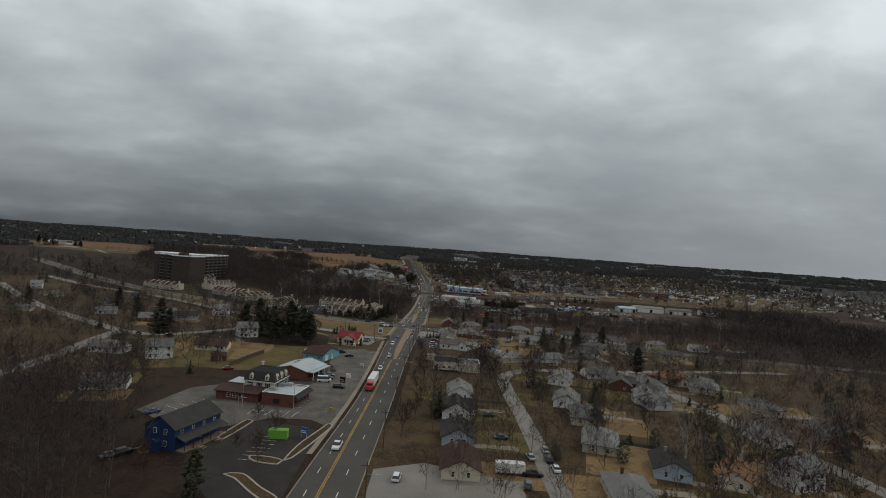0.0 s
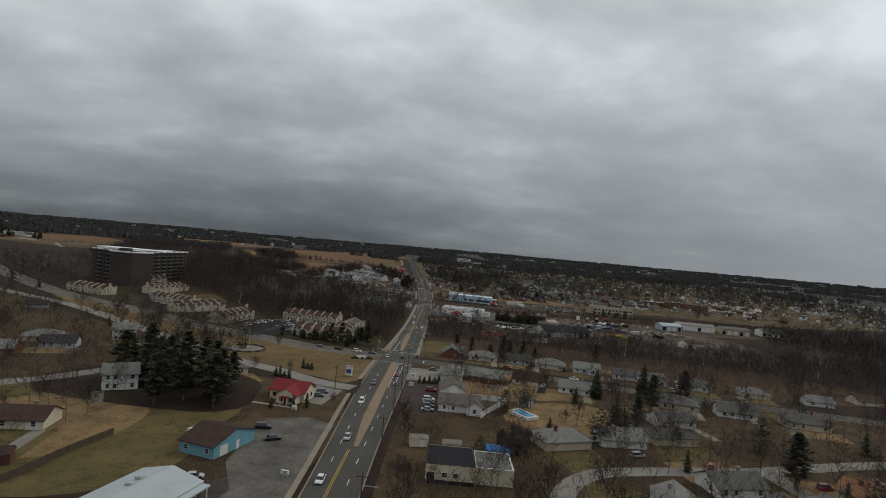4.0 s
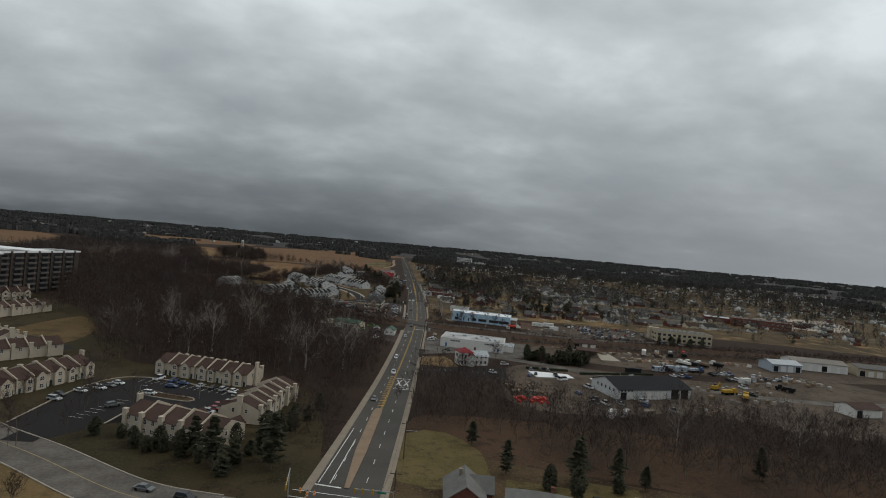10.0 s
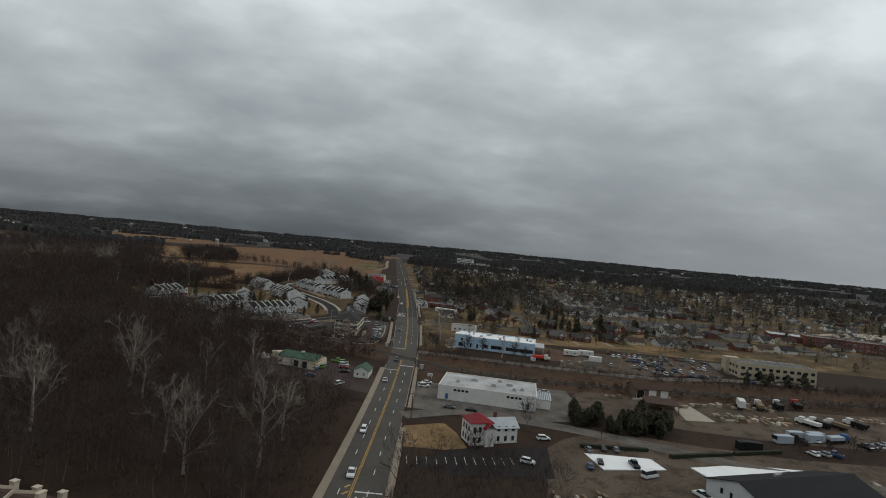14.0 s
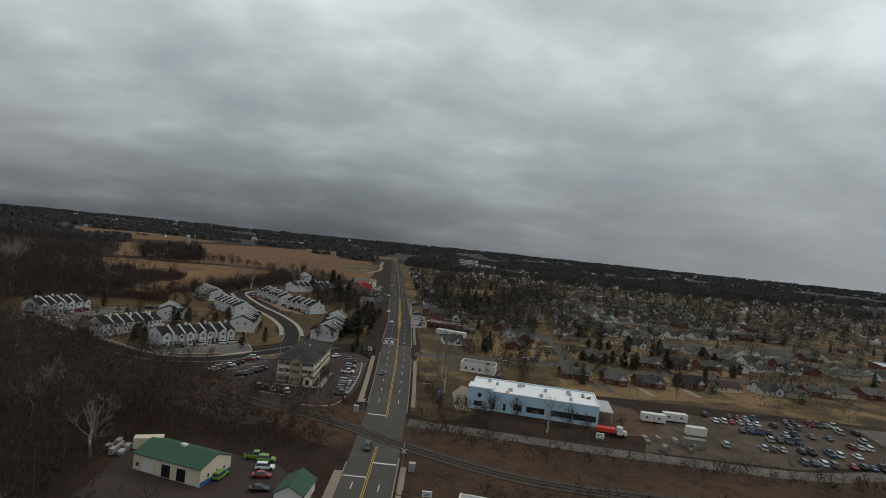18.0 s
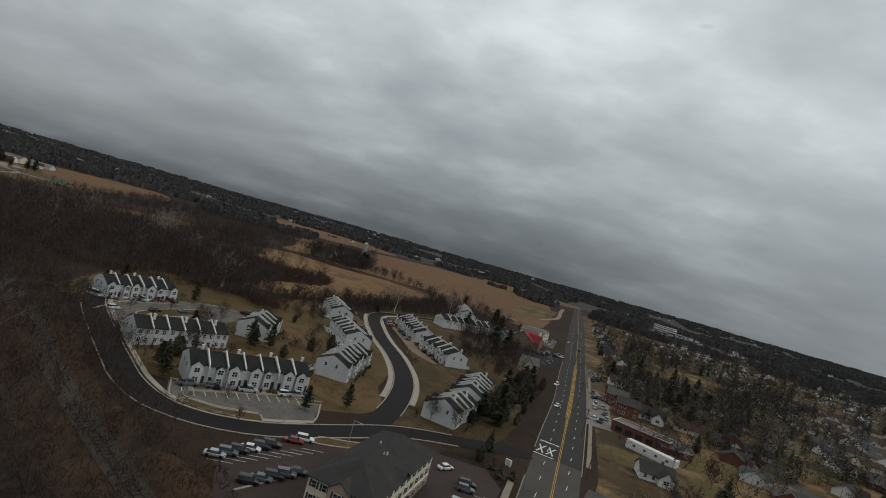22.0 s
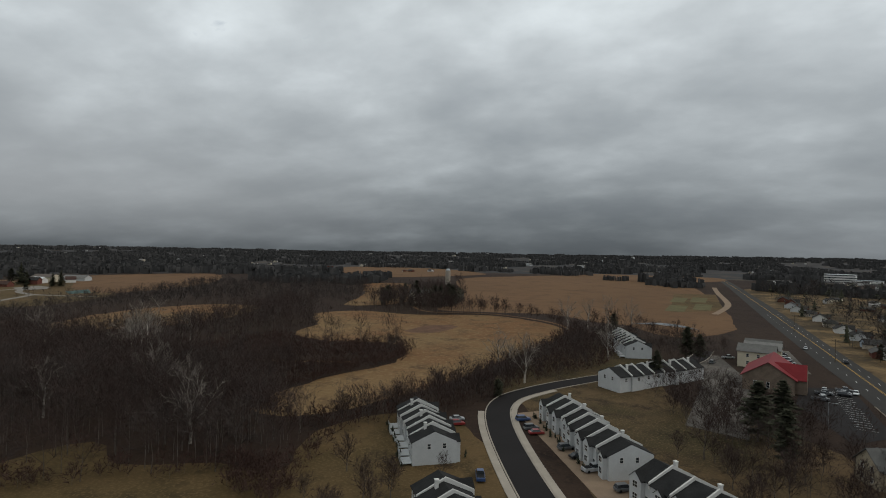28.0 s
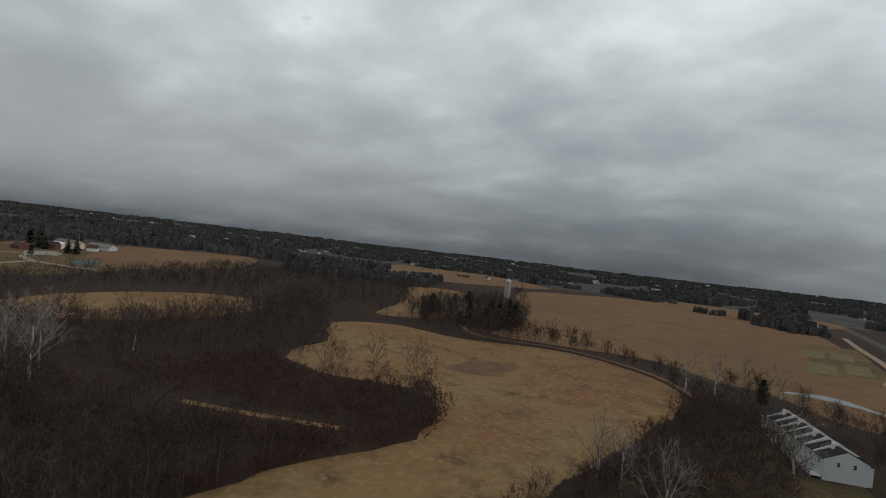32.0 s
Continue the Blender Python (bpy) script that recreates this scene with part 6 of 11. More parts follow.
def chimney(e, x, y, z0, z1, m_=None, s=0.45):
    bm = bmesh.new()
    bx(bm, x - s, y - s, z0, x + s, y + s, z1)
    bx(bm, x - s - 0.08, y - s - 0.08, z1, x + s + 0.08, y + s + 0.08, z1 + 0.15)
    part("chimney", bm, m_ or M_BRICK, e)


def unit_on_roof(e, x, y, z, w=2.0, d=1.4, h=1.1):
    bm = bmesh.new()
    bx(bm, x - w / 2, y - d / 2, z, x + w / 2, y + d / 2, z + h)
    bx(bm, x - w * 0.3, y - d * 0.3, z + h, x + w * 0.3, y + d * 0.3, z + h + 0.12)
    part("roof_unit", bm, M_STEEL, e)


# ---- houses ----
def house(style, x, y, rot, label="", lod=0, s=1.0):
    """A detached house; style is a row of STYLES."""
    w, d, h, rise, wall_m, roof_m, kind = STYLES[style]
    if y > 735 and roof_m is M_ROOF:
        roof_m = M_ROOF_E
    e = thing("house", label or HLABEL[style], "house", x, y, rot, "detached houses")
    e.scale = (1.06 * s, 0.98 * s, 1.05 * s) if lod < 2 and y < 735 else (0.9 * s, 0.88 * s, 0.95 * s)
    bm = bmesh.new()
    if kind == "hip":
        bx(bm, -w / 2, -d / 2, -0.8, w / 2, d / 2, h)
    else:
        gable_solid(bm, w, d, h, rise, "x")
    if kind == "cross":
        gable_solid(bm, w * 0.42, d * 0.5, h, rise * 0.8, "y", w * 0.22, -d * 0.5)
    part("wall", bm, wall_m, e)
    bm = bmesh.new()
    if kind == "hip":
        hip_roof(bm, w, d, h, rise)
    else:
        gable_roof(bm, w, d, h, rise, "x")
    if kind == "cross":
        gable_roof(bm, w * 0.42, d * 0.5 + 2, h, rise * 0.8, "y", w * 0.22, -d * 0.5 + 1)
    part("roof", bm, roof_m, e)
    if kind == "cross" and wall_m is M_BRICK:
        bm = bmesh.new()
        g2 = w * 0.21
        prism(bm, [(w * 0.22 - g2, h + 0.02), (w * 0.22 + g2, h + 0.02), (w * 0.22, h + rise * 0.8 - 0.02)], "y", -d * 0.75 - 0.05, -d * 0.75 + 0.1)
        part("gable_front", bm, M_TRIM, e)
    rows = 2 if h > 4.2 else 1
    for r in range(rows):
        z = 0.75 + 2.6 * r
        if lod < 2:
            wins(e, "f", d / 2, [-w * 0.34, -w * 0.1] if kind == "cross" else [-w * 0.34, -w * 0.14, w * 0.34], z, 1.1, 1.3, shutters=(style % 2 == 0 and lod == 0))
            if lod == 0:
                wins(e, "b", d / 2, [-w * 0.3, 0.0, w * 0.3], z, 1.1, 1.3)
            wins(e, "l", w / 2, [-d * 0.2, d * 0.2][: 2 - lod], z, 0.9, 1.3)
            if lod == 0:
                wins(e, "r", w / 2, [-d * 0.2, d * 0.2], z, 0.9, 1.3)
        else:
            wins(e, "f", d / 2, [-w * 0.28], z, 1.8, 1.3, bars=2)
    if kind == "cross":
        wins(e, "f", d * 0.75, [w * 0.22], 0.9, 1.8, 1.3, bars=2)
    if lod == 0:
        door(e, "f", d / 2, w * 0.02, 0.95, 2.05, M_SHUT)
    if lod < 2:
        chimney(e, w * 0.18, d * 0.12, h + rise * 0.5, h + rise + 0.7, M_BRICK if style % 3 else M_CONC, 0.36)
        if kind == "garage":
            door(e, "f", d / 2, w * 0.33, 2.6, 2.1, M_TRIM, "garage_door")
    return e


STYLES = [
    (13.0, 9.0, 2.4, 2.2, M_WHITE, M_ROOF, "gable"),
    (13.5, 9.0, 2.5, 2.3, M_BRICK, M_ROOF, "cross"),
    (11.5, 9.2, 2.5, 2.6, M_WHITE, M_ROOF_D, "cross"),
    (13.5, 9.4, 2.4, 2.1, M_CREAM, M_ROOF_BR, "garage"),
    (9.5, 8.2, 5.0, 2.4, M_WHITE, M_ROOF, "gable"),
    (14.0, 10.0, 2.4, 2.5, M_BEIGE, M_ROOF, "hip"),
    (11.0, 9.0, 2.7, 2.9, M_BRICK, M_ROOF, "cross"),
    (12.5, 9.4, 2.5, 2.4, M_GREYS, M_ROOF, "cross"),
    (12.0, 9.0, 2.4, 2.2, M_CREAM, M_ROOF_OR, "gable"),
    (12.5, 9.2, 2.4, 2.2, M_BLUEG, M_ROOF_D, "garage"),
    (9.5, 8.5, 5.0, 2.2, M_BRICK, M_ROOF, "gable"),
]
HLABEL = [
    "white-sided ranch house with a grey shingle roof",
    "red brick house with a grey roof and front gable",
    "white house with a dark roof and front gable",
    "cream-sided ranch house with brown roof and garage",
    "white two-storey house with a grey gable roof",
    "beige bungalow under a grey hipped roof",
    "red brick house with a grey gabled roof",
    "pale grey house with a weathered grey roof",
    "cream cottage with a rusty shingle roof",
    "blue-grey ranch house with a dark roof",
    "red brick two-storey house with a grey roof",
]
# (style, x, y, turn) of the houses that the flight passes near
NEAR = [
    (0, 10, 207, 90), (2, 8, 183, 90), (9, 8, 160, 90), (3, 8, 138, 90), (0, 55, 240, 70), (0, 50, 206, 75), (5, 52, 187, 80), (5, 50, 162, 75), (9, 64, 146, 75), (5, 47, 128, 85),
    (8, 79, 142, 60), (4, 95, 142, 20), (0, 94, 240, 100), (8, 110, 254, 120), (0, 120, 250, 120), (7, 84, 212, 100), (0, 108, 178, 100), (1, 134, 184, 95), (5, 128, 215, 95),
    (5, 38, 279, -160), (0, 57, 285, 185), (5, 75, 292, 190), (0, 76, 256, 10), (1, 80, 238, 75), (8, 113, 254, 70), (5, 118, 244, 70), (5, 90, 228, 75), (0, 84, 218, 75), 
    (0, 60, 352, -15), (3, 42, 362, -15), (1, 22, 360, -12), (5, 98, 340, -15), (0, 118, 334, -12), (5, 140, 326, -12), (0, 84, 312, 10),
    (6, 8, 417, 90), (5, 25, 414, -8), (9, 44, 413, -10), (5, 60, 408, -12), (7, 78, 404, -12), (0, 96, 396, -15), (7, 106, 390, 0), (0, 124, 384, -15), (5, 150, 378, -12), (0, 176, 372, -10), (3, 208, 385, 0),
    (4, -117, 234, 30), (0, -110, 186, 20), (3, -104, 258, 10), (9, -160, 352, 20), (4, -102, 297, 30), (4, -350, 480, 30), (5, -253, 334, 20), (9, -236, 402, 40), (5, -174, 362, 30), (1, -170, 330, 20), (9, -250, 460, 30), (5, -81, 330, 40), (4, -150, 382, 30), (0, -140, 238, 0), (0, -210, 350, 30), (5, -300, 430, 40),
    (2, 6, 815, 10), (1, 14, 856, 20),
    (1, 60, 766, 5), (6, 77, 763, 4), (1, 93, 764, 6), (6, 114, 770, 10), (1, 109, 809, 10), (6, 127, 811, 10), (1, 145, 818, 12), (6, 81, 810, 8), (1, 40, 820, 80), (6, 49, 842, 85), (7, 42, 858, 80), (1, 38, 878, 82), (10, 41, 899, 85), (2, 81, 887, 60), (2, 117, 903, 20), (7, 136, 909, 20), (2, 153, 915, 22), (2, 171, 924, 22), (7, 192, 931, 23), (2, 215, 944, 24), (2, 94, 939, 30), (2, 122, 865, 15), (1, 139, 861, 10),
]
for st, hx, hyy, rot in NEAR:
    house(st, hx, hyy, rot, lod=0 if -70 < hx < 70 and hyy < 270 else 2 if hx > 140 or hx < -180 or hyy > 870 else 1)
# plots and drives round those houses
rng = random.Random(19)
for k, (st, hx, hyy, rot) in enumerate(NEAR):
    if hx > 150 or hx < -170:
        continue
    ca, sa = math.cos(radians(rot)), math.sin(radians(rot))
    for side_ in (-1, 1):
        w2, d2 = rng.uniform(7.5, 10), rng.uniform(6, 9)
        oy = side_ * (4.2 + d2)
        ox = rng.uniform(-2, 2)
        pts = [(hx + (ox + u) * ca - (oy + v) * sa, hyy + (ox + u) * sa + (oy + v) * ca) for u, v in ((-w2, -d2), (w2, -d2 + rng.uniform(-1, 1)), (w2 + rng.uniform(-1, 1), d2), (-w2, d2))]
        if all(p[0] > road_r(p[1]) + 3 or p[0] < -60 for p in pts):
            patch("house_lawn", pts, rng.choice((M_PLOT_T, M_PLOT_T, M_PLOT_G, M_PLOT_G, M_LITTER)), 0.05 + (k % 9) * 0.003, "winter lawn plot of a detached house", "lawn", False)
    u = rng.choice((-1, 1)) * rng.uniform(5, 7)
    pts = [(hx + a * ca - b * sa, hyy + a * sa + b * ca) for a, b in ((u - 1.6, -4.5), (u - 1.6, -17), (u + 1.6, -17), (u + 1.6, -4.5))]
    if all(p[0] > road_r(p[1]) + 1 or p[0] < -60 for p in pts):
        patch("driveway", pts, rng.choice((M_ASPH_ROAD, M_LOT, M_BLACKTOP, M_CONC) if hyy > 735 else (M_ASPH, M_OLDTOP, M_BLACKTOP, M_CONC)), 0.085 + (k % 5) * 0.002, "paved drive beside a detached house", "drive", False)
# the housing estate: rows of small houses, alike templates copied
rng = random.Random(77)
templ = {st: house(st, 165 + 19 * k, 846, 8, lod=1) for k, st in enumerate((1, 2, 6, 5, 7, 0, 3))}
far_templ = {st: house(st, 300 + 19 * k, 880, 8, lod=2) for k, st in enumerate((2, 5, 7, 0, 3, 1))}
done = []
ROWS_E = ((131, 773, 0.15, 0), (162, 822, 0.18, 180), (157, 864, 0.2, 0), (236, 953, 0.28, 0), (104, 925, 0.2, 180), (98, 966, 0.24, 0), (100, 992, 0.24, 180), (104, 1030, 0.12, 0), (100, 1062, 0.14, 180), (96, 1090, 0.1, 0), (90, 1120, 0.1, 180), (90, 1150, 0.08, 0), (8, 900, 0.0, 0), (-2, 940, 0.0, 90), (0, 985, 0.0, 90), (-12, 1020, 0.1, 90))
for k_, (xs, ys, sl, rot) in enumerate(ROWS_E):
    x = xs
    while x < (270 if k_ < 12 else 52):
        yy = ys + (x - xs) * sl
        pick = templ if x < 190 and yy < 950 else far_templ
        st = rng.choice(list(pick))
        yj = yy + rng.uniform(-4, 4)
        k = rng.uniform(0.80, 0.98)
        copy_thing(pick[st], pose(x, yj, gh(x, yj), 0, 0, (rot if rng.random() < 0.4 else 0) + math.degrees(math.atan(sl)) + rng.choice((0, 0, 0, 90)) + rng.uniform(-10, 10))).scale = (k, k, k * 1.08)
        x += rng.uniform(12.5, 20)
# farther houses, past counting, in one piece
def plain_house(k):
    w, d, h, rise = ((11, 8, 2.9, 2.2), (13, 8, 2.9, 2.0), (9, 8, 5.0, 2.2), (12, 8, 2.8, 2.4))[k]
    bm = bmesh.new()
    gable_solid(bm, w, d, h, rise, "x", mi=(0, 1, 0, 2)[k])
    gable_roof(bm, w, d, h, rise, "x", mi=3)
    if k != 2:
        gable_solid(bm, w * 0.4, d * 0.5, h, rise * 0.8, "y", w * 0.22, -d * 0.5, mi=0)
        gable_roof(bm, w * 0.4, d * 0.5 + 2, h, rise * 0.8, "y", w * 0.22, -d * 0.5 + 1, mi=3)
    for u in (-0.34, -0.12):
        bx(bm, w * u - 0.6, -d / 2 - 0.05, 1.0, w * u + 0.6, -d / 2 + 0.02, 2.3, 4)
        bx(bm, w * u - 0.6, d / 2 - 0.02, 1.0, w * u + 0.6, d / 2 + 0.05, 2.3, 4)
    bmesh.ops.triangulate(bm, faces=bm.faces)
    bm.verts.index_update()
    V = np.array([tuple(v.co) for v in bm.verts], dtype=np.float32)
    T = np.array([[v.index for v in f.verts] for f in bm.faces], dtype=np.int32)
    mi = np.array([f.material_index for f in bm.faces], dtype=np.int32)
    bm.free()
    return V, T, mi


PLAIN = [plain_house(k) for k in range(4)]
spots = []
for k in range(900):
    x, yy = rng.uniform(-60, 900), rng.uniform(770, 1750)
    if x > road_r(min(yy, 1700)) + 50 and not (x < 275 and yy < 1180):
        spots.append((x, yy))
for k in range(330):
    spots.append((rng.uniform(560, 1200), rng.uniform(480, 1100)) if k % 9 else (rng.uniform(-1500, -500), rng.uniform(1500, 2000)))
for k in range(60):
    r_, a_ = rng.uniform(1300, 2900), radians(rng.uniform(-40, 70))
    spots.append((-40 - r_ * math.sin(a_), 620 + r_ * math.cos(a_)))
spots = [p for p in spots if not (p[0] < 560 and 480 < p[1] < 720) and not (-480 < p[0] < -90 and p[1] < 1520)]
forest("far_houses", spots, PLAIN, [M_WHITE, M_BRICK, M_CREAM, M_ROOF_E, M_GLASS], "small far houses of an estate among bare trees", 0.62, 0.82, 23, "houses")
far = []
for k in range(95):
    r_, a_ = 1250 + 2600 * rng.random() ** 1.2, radians(rng.uniform(-45, 80))
    far.append((-40 - r_ * math.sin(a_), 620 + r_ * math.cos(a_)))
forest("distant_buildings", [p for p in far if p[0] < -500 or p[1] > 1750], PLAIN, [M_GREYS, M_CREAM, M_BEIGE, M_ROOF, M_GLASS], "pale sheds and houses among far woods", 0.8, 1.5, 29, "houses")
for k in range(12):
    yy = 1060 + k * 26
    x = road_r(yy) + 17 + rng.uniform(-3, 3)
    copy_thing(templ[rng.choice(list(templ))], pose(x, yy, gh(x, yy), 0, 0, 80 + rng.uniform(-10, 10)))


# ---- townhouse rows ----
def row_houses(name, x0, y0, x1, y1, units, depth, look_, facing, label, depth_side=1, h=5.6, rise=2.6, drop=0.0, ridge=False, plain=False):
    """A terrace whose base line runs from (x0, y0) to (x1, y1); it lies depth to the left (1) or right (-1) of that line.
    facing: 'f' when the base line is the entrance side, 'b' when it is the garden side."""
    L = math.hypot(x1 - x0, y1 - y0)
    a = math.degrees(math.atan2(y1 - y0, x1 - x0))
    if depth_side < 0:
        x0, y0, a = x1, y1, a + 180
    nx, ny = -math.sin(radians(a)), math.cos(radians(a))
    cx, cy = x0 + L / 2 * math.cos(radians(a)) + nx * depth / 2, y0 + L / 2 * math.sin(radians(a)) + ny * depth / 2
    if ridge:
        cx, cy = (x0 + x1) / 2, (y0 + y1) / 2
    e = thing("townhouse_row", label, "townhouses", cx, cy, a, "townhouse rows", gh(cx, cy) + drop)
    if facing == "b":
        e.matrix_basis = e.matrix_basis @ pose(0, 0, 0, 0, 0, 180)
    wall_m, roof_m, fin_m, gab = look_
    u = L / units
    D = depth / 2
    cache = {}

    def once(key, make, mats_):
        if key not in cache:
            me = bpy.data.meshes.new(key.split(":")[0])
            bm = make()
            bm.to_mesh(me)
            bm.free()
            for m_ in mats_:
                me.materials.append(m_)
            cache[key] = me
        return cache[key]

    def mk_wall():
        bm = bmesh.new()
        gable_solid(bm, u, depth, h, rise, "x")
        return bm

    def mk_roof():
        bm = bmesh.new()
        gable_roof(bm, u - 0.5, depth, h, rise, "x", over=0.35, th=0.12)
        return bm

    def mk_fin():
        bm = bmesh.new()
        t = 0.17
        up = 0.38
        e_ = D + 0.4
        k = rise / D
        prism(bm, [(-e_, h - 0.9), (-e_, h + 0.22 + up - 0.4 * k), (0, h + rise + 0.48 + up), (e_, h + 0.22 + up - 0.4 * k), (e_, h - 0.9)], "x", -t, t)
        return bm

    def mk_gable(w, p, hh):
        def f():
            bm = bmesh.new()
            gable_solid(bm, w, p + 1.5, hh, w * 0.42, "y", 0, -D - p / 2 + 0.75 + 0.0, -0.8)
            return bm
        return f

    def mk_groof(w, p, hh):
        def f():
            bm = bmesh.new()
            gable_roof(bm, w, p + 3.4, hh, w * 0.42, "y", 0, -D - p / 2 + 1.75, 0.2, 0.1)
            return bm
        return f

    rr = random.Random(int(x0 * 3 + y0))
    for i in range(units):
        x = -L / 2 + u * (i + 0.5)
        step = (0.0, 0.5, 0.0, -0.3)[(i + int(abs(x0))) % 4] if gab != "plain" else 0.0
        wl = part("wall", once("wall", mk_wall, [wall_m]), None, e)
        rf = part("roof", once("roof", mk_roof, [roof_m]), None, e)
        wl.matrix_basis = rf.matrix_basis = Matrix.Translation((x, step, 0))
        bw = u * 0.62
        wide = i % 3 != 1
        # projecting gabled bay on the entrance side
        gw = bw if wide else u * 0.42
        g = part("gable_bay", once("gable_bay:%d" % wide, mk_gable(gw, 1.0, h - (0.2 if wide else 0.5)), [wall_m]), None, e)
        gr = part("gable_roof", once("gable_roof:%d" % wide, mk_groof(gw, 1.0, h - (0.2 if wide else 0.5)), [roof_m]), None, e)
        off = (u * 0.12 if i % 2 else -u * 0.12)
        g.matrix_basis = gr.matrix_basis = Matrix.Translation((x + off, step, 0))
        for z in (0.7, 3.1):
            put(window_mesh(1.5, 1.4, M_TRIM, False, 2), "window", e, x + off, step - D - 1.0, z, 0)
        door(e, "f", D - step, x - off * 2.6, 0.95, 2.05, M_SHUT)
        # garden side
        for z, us in ((3.1, (-0.05,)),) if plain else ((0.8, (-0.2, 0.22)), (3.2, (-0.24, 0.2))):
            for q in us:
                put(window_mesh(1.1, 1.35, M_TRIM, False, 2), "window", e, x + q * u, step + D, z, 180)
        if gab == "chimney":
            bm = bmesh.new()
            cxx = x + u * 0.36
            bx(bm, cxx - 0.6, D + step - 0.3, -0.8, cxx + 0.6, D + step + 0.75, h + rise * 0.55)
            bx(bm, cxx - 0.7, D + step - 0.4, h + rise * 0.55, cxx + 0.7, D + step + 0.85, h + rise * 0.55 + 0.18)
            part("chimney", bm, fin_m, e)
        elif i % 2 == 0:
            chimney(e, x + u * 0.3, D * 0.3 + step, h + rise * 0.55, h + rise + 0.9, M_TRIM, 0.32)
        if gab == "deck":
            bm = bmesh.new()
            bx(bm, x - u * 0.4, D + step, 0.1, x + u * 0.4, D + step + 2.6, 0.25)
            for px in (-0.38, 0.38):
                bx(bm, x + u * px - 0.08, D + step + 2.4, -3.2, x + u * px + 0.08, D + step + 2.56, 0.1)
            bx(bm, x - u * 0.4, D + step + 2.5, 0.25, x + u * 0.4, D + step + 2.56, 1.15)
            part("deck", bm, M_GREYS, e)
        if i:
            f = part("party_wall", once("party_wall", mk_fin, [fin_m]), None, e)
            f.matrix_basis = Matrix.Translation((x - u / 2, step * 0.5, 0))
    for s in (-1, 1):
        wins(e, "l" if s < 0 else "r", L / 2, [-D * 0.35, D * 0.35], 3.4, 0.9, 1.3)
    if gab == "chimney":
        bm = bmesh.new()
        bx(bm, L / 2, -0.8, -0.8, L / 2 + 0.8, 0.8, h + rise + 1.4)
        bx(bm, L / 2 - 0.05, -0.9, h + rise + 1.4, L / 2 + 0.9, 0.9, h + rise + 1.6)
        part("end_chimney", bm, fin_m, e)
    return e


BROWN = (M_BEIGE, M_ROOF_BR, M_BEIGE, "chimney")
GREY = (M_GREYS, M_ROOF_BLUE, M_TRIM, "stack")
GREYD = (M_GREYS, M_ROOF_BLUE, M_TRIM, "deck")
BL = "beige stucco townhouse row with brown roofs and chimneys"
GL = "pale grey townhouse row with charcoal roofs and white party walls"
row_houses("a", -127, 494, -134, 459, 6, 11, BROWN, "f", BL, -1, h=4.8, rise=2.4)
row_houses("b", -110, 507, -71, 498, 7, 11, BROWN, "f", BL, 1, h=4.8, rise=2.4)
row_houses("c", -86, 443, -56, 433, 5, 11, BROWN, "b", BL, 1, h=4.8, rise=2.4)
row_houses("d", -53, 457, -50, 490, 6, 12, BROWN, "b", BL, 1, h=4.8, rise=2.4)
row_houses("e", -178, 491, -157, 522, 6, 11, BROWN, "b", BL, 1, h=4.8, rise=2.4, plain=True)
row_houses("f", -222, 541, -185, 521, 7, 11, BROWN, "f", BL, 1, h=4.8, rise=2.4, plain=True)
row_houses("g", -238, 573, -226, 612, 7, 11, BROWN, "b", BL, 1, h=4.8, rise=2.4, plain=True)
row_houses("h", -280, 612, -262, 644, 6, 11, BROWN, "f", BL, 1, h=4.8, rise=2.4, plain=True)
row_houses("i", -300, 560, -262, 545, 6, 11, BROWN, "f", BL, 1, h=4.8, rise=2.4, plain=True)
RIDGES = (
    (-195, 779, -188, 806, 6, GREY, "f"), (-148, 753, -136, 779, 6, GREY, "b"), (-117.6, 745, -98.4, 772.6, 7, GREY, "f"), (-137, 796, -146, 816, 4, GREY, "f"),
    (-145, 876, -165, 900, 6, GREYD, "f"), (-113, 835, -135, 858, 6, GREYD, "f"), (-98, 788, -105, 818, 6, GREYD, "f"),
    (-130, 925, -104, 889, 8, GREYD, "f"), (-98.5, 885, -78, 865, 5, GREYD, "f"), (-61, 844, -57, 811, 6, GREY, "f"), (-57, 806, -57.6, 787, 4, GREY, "f"),
    (-123, 963.5, -98, 1000, 8, GREY, "b"), (-138, 1066, -122, 1024, 8, GREYD, "b"))
for xa, ya, xb, yb, n_, look_, fc in RIDGES:
    row_houses("row", xa, ya, xb, yb, n_, 10.5, look_, fc, GL, 1, 5.0, 2.4, 0.0, True, ya > 960)

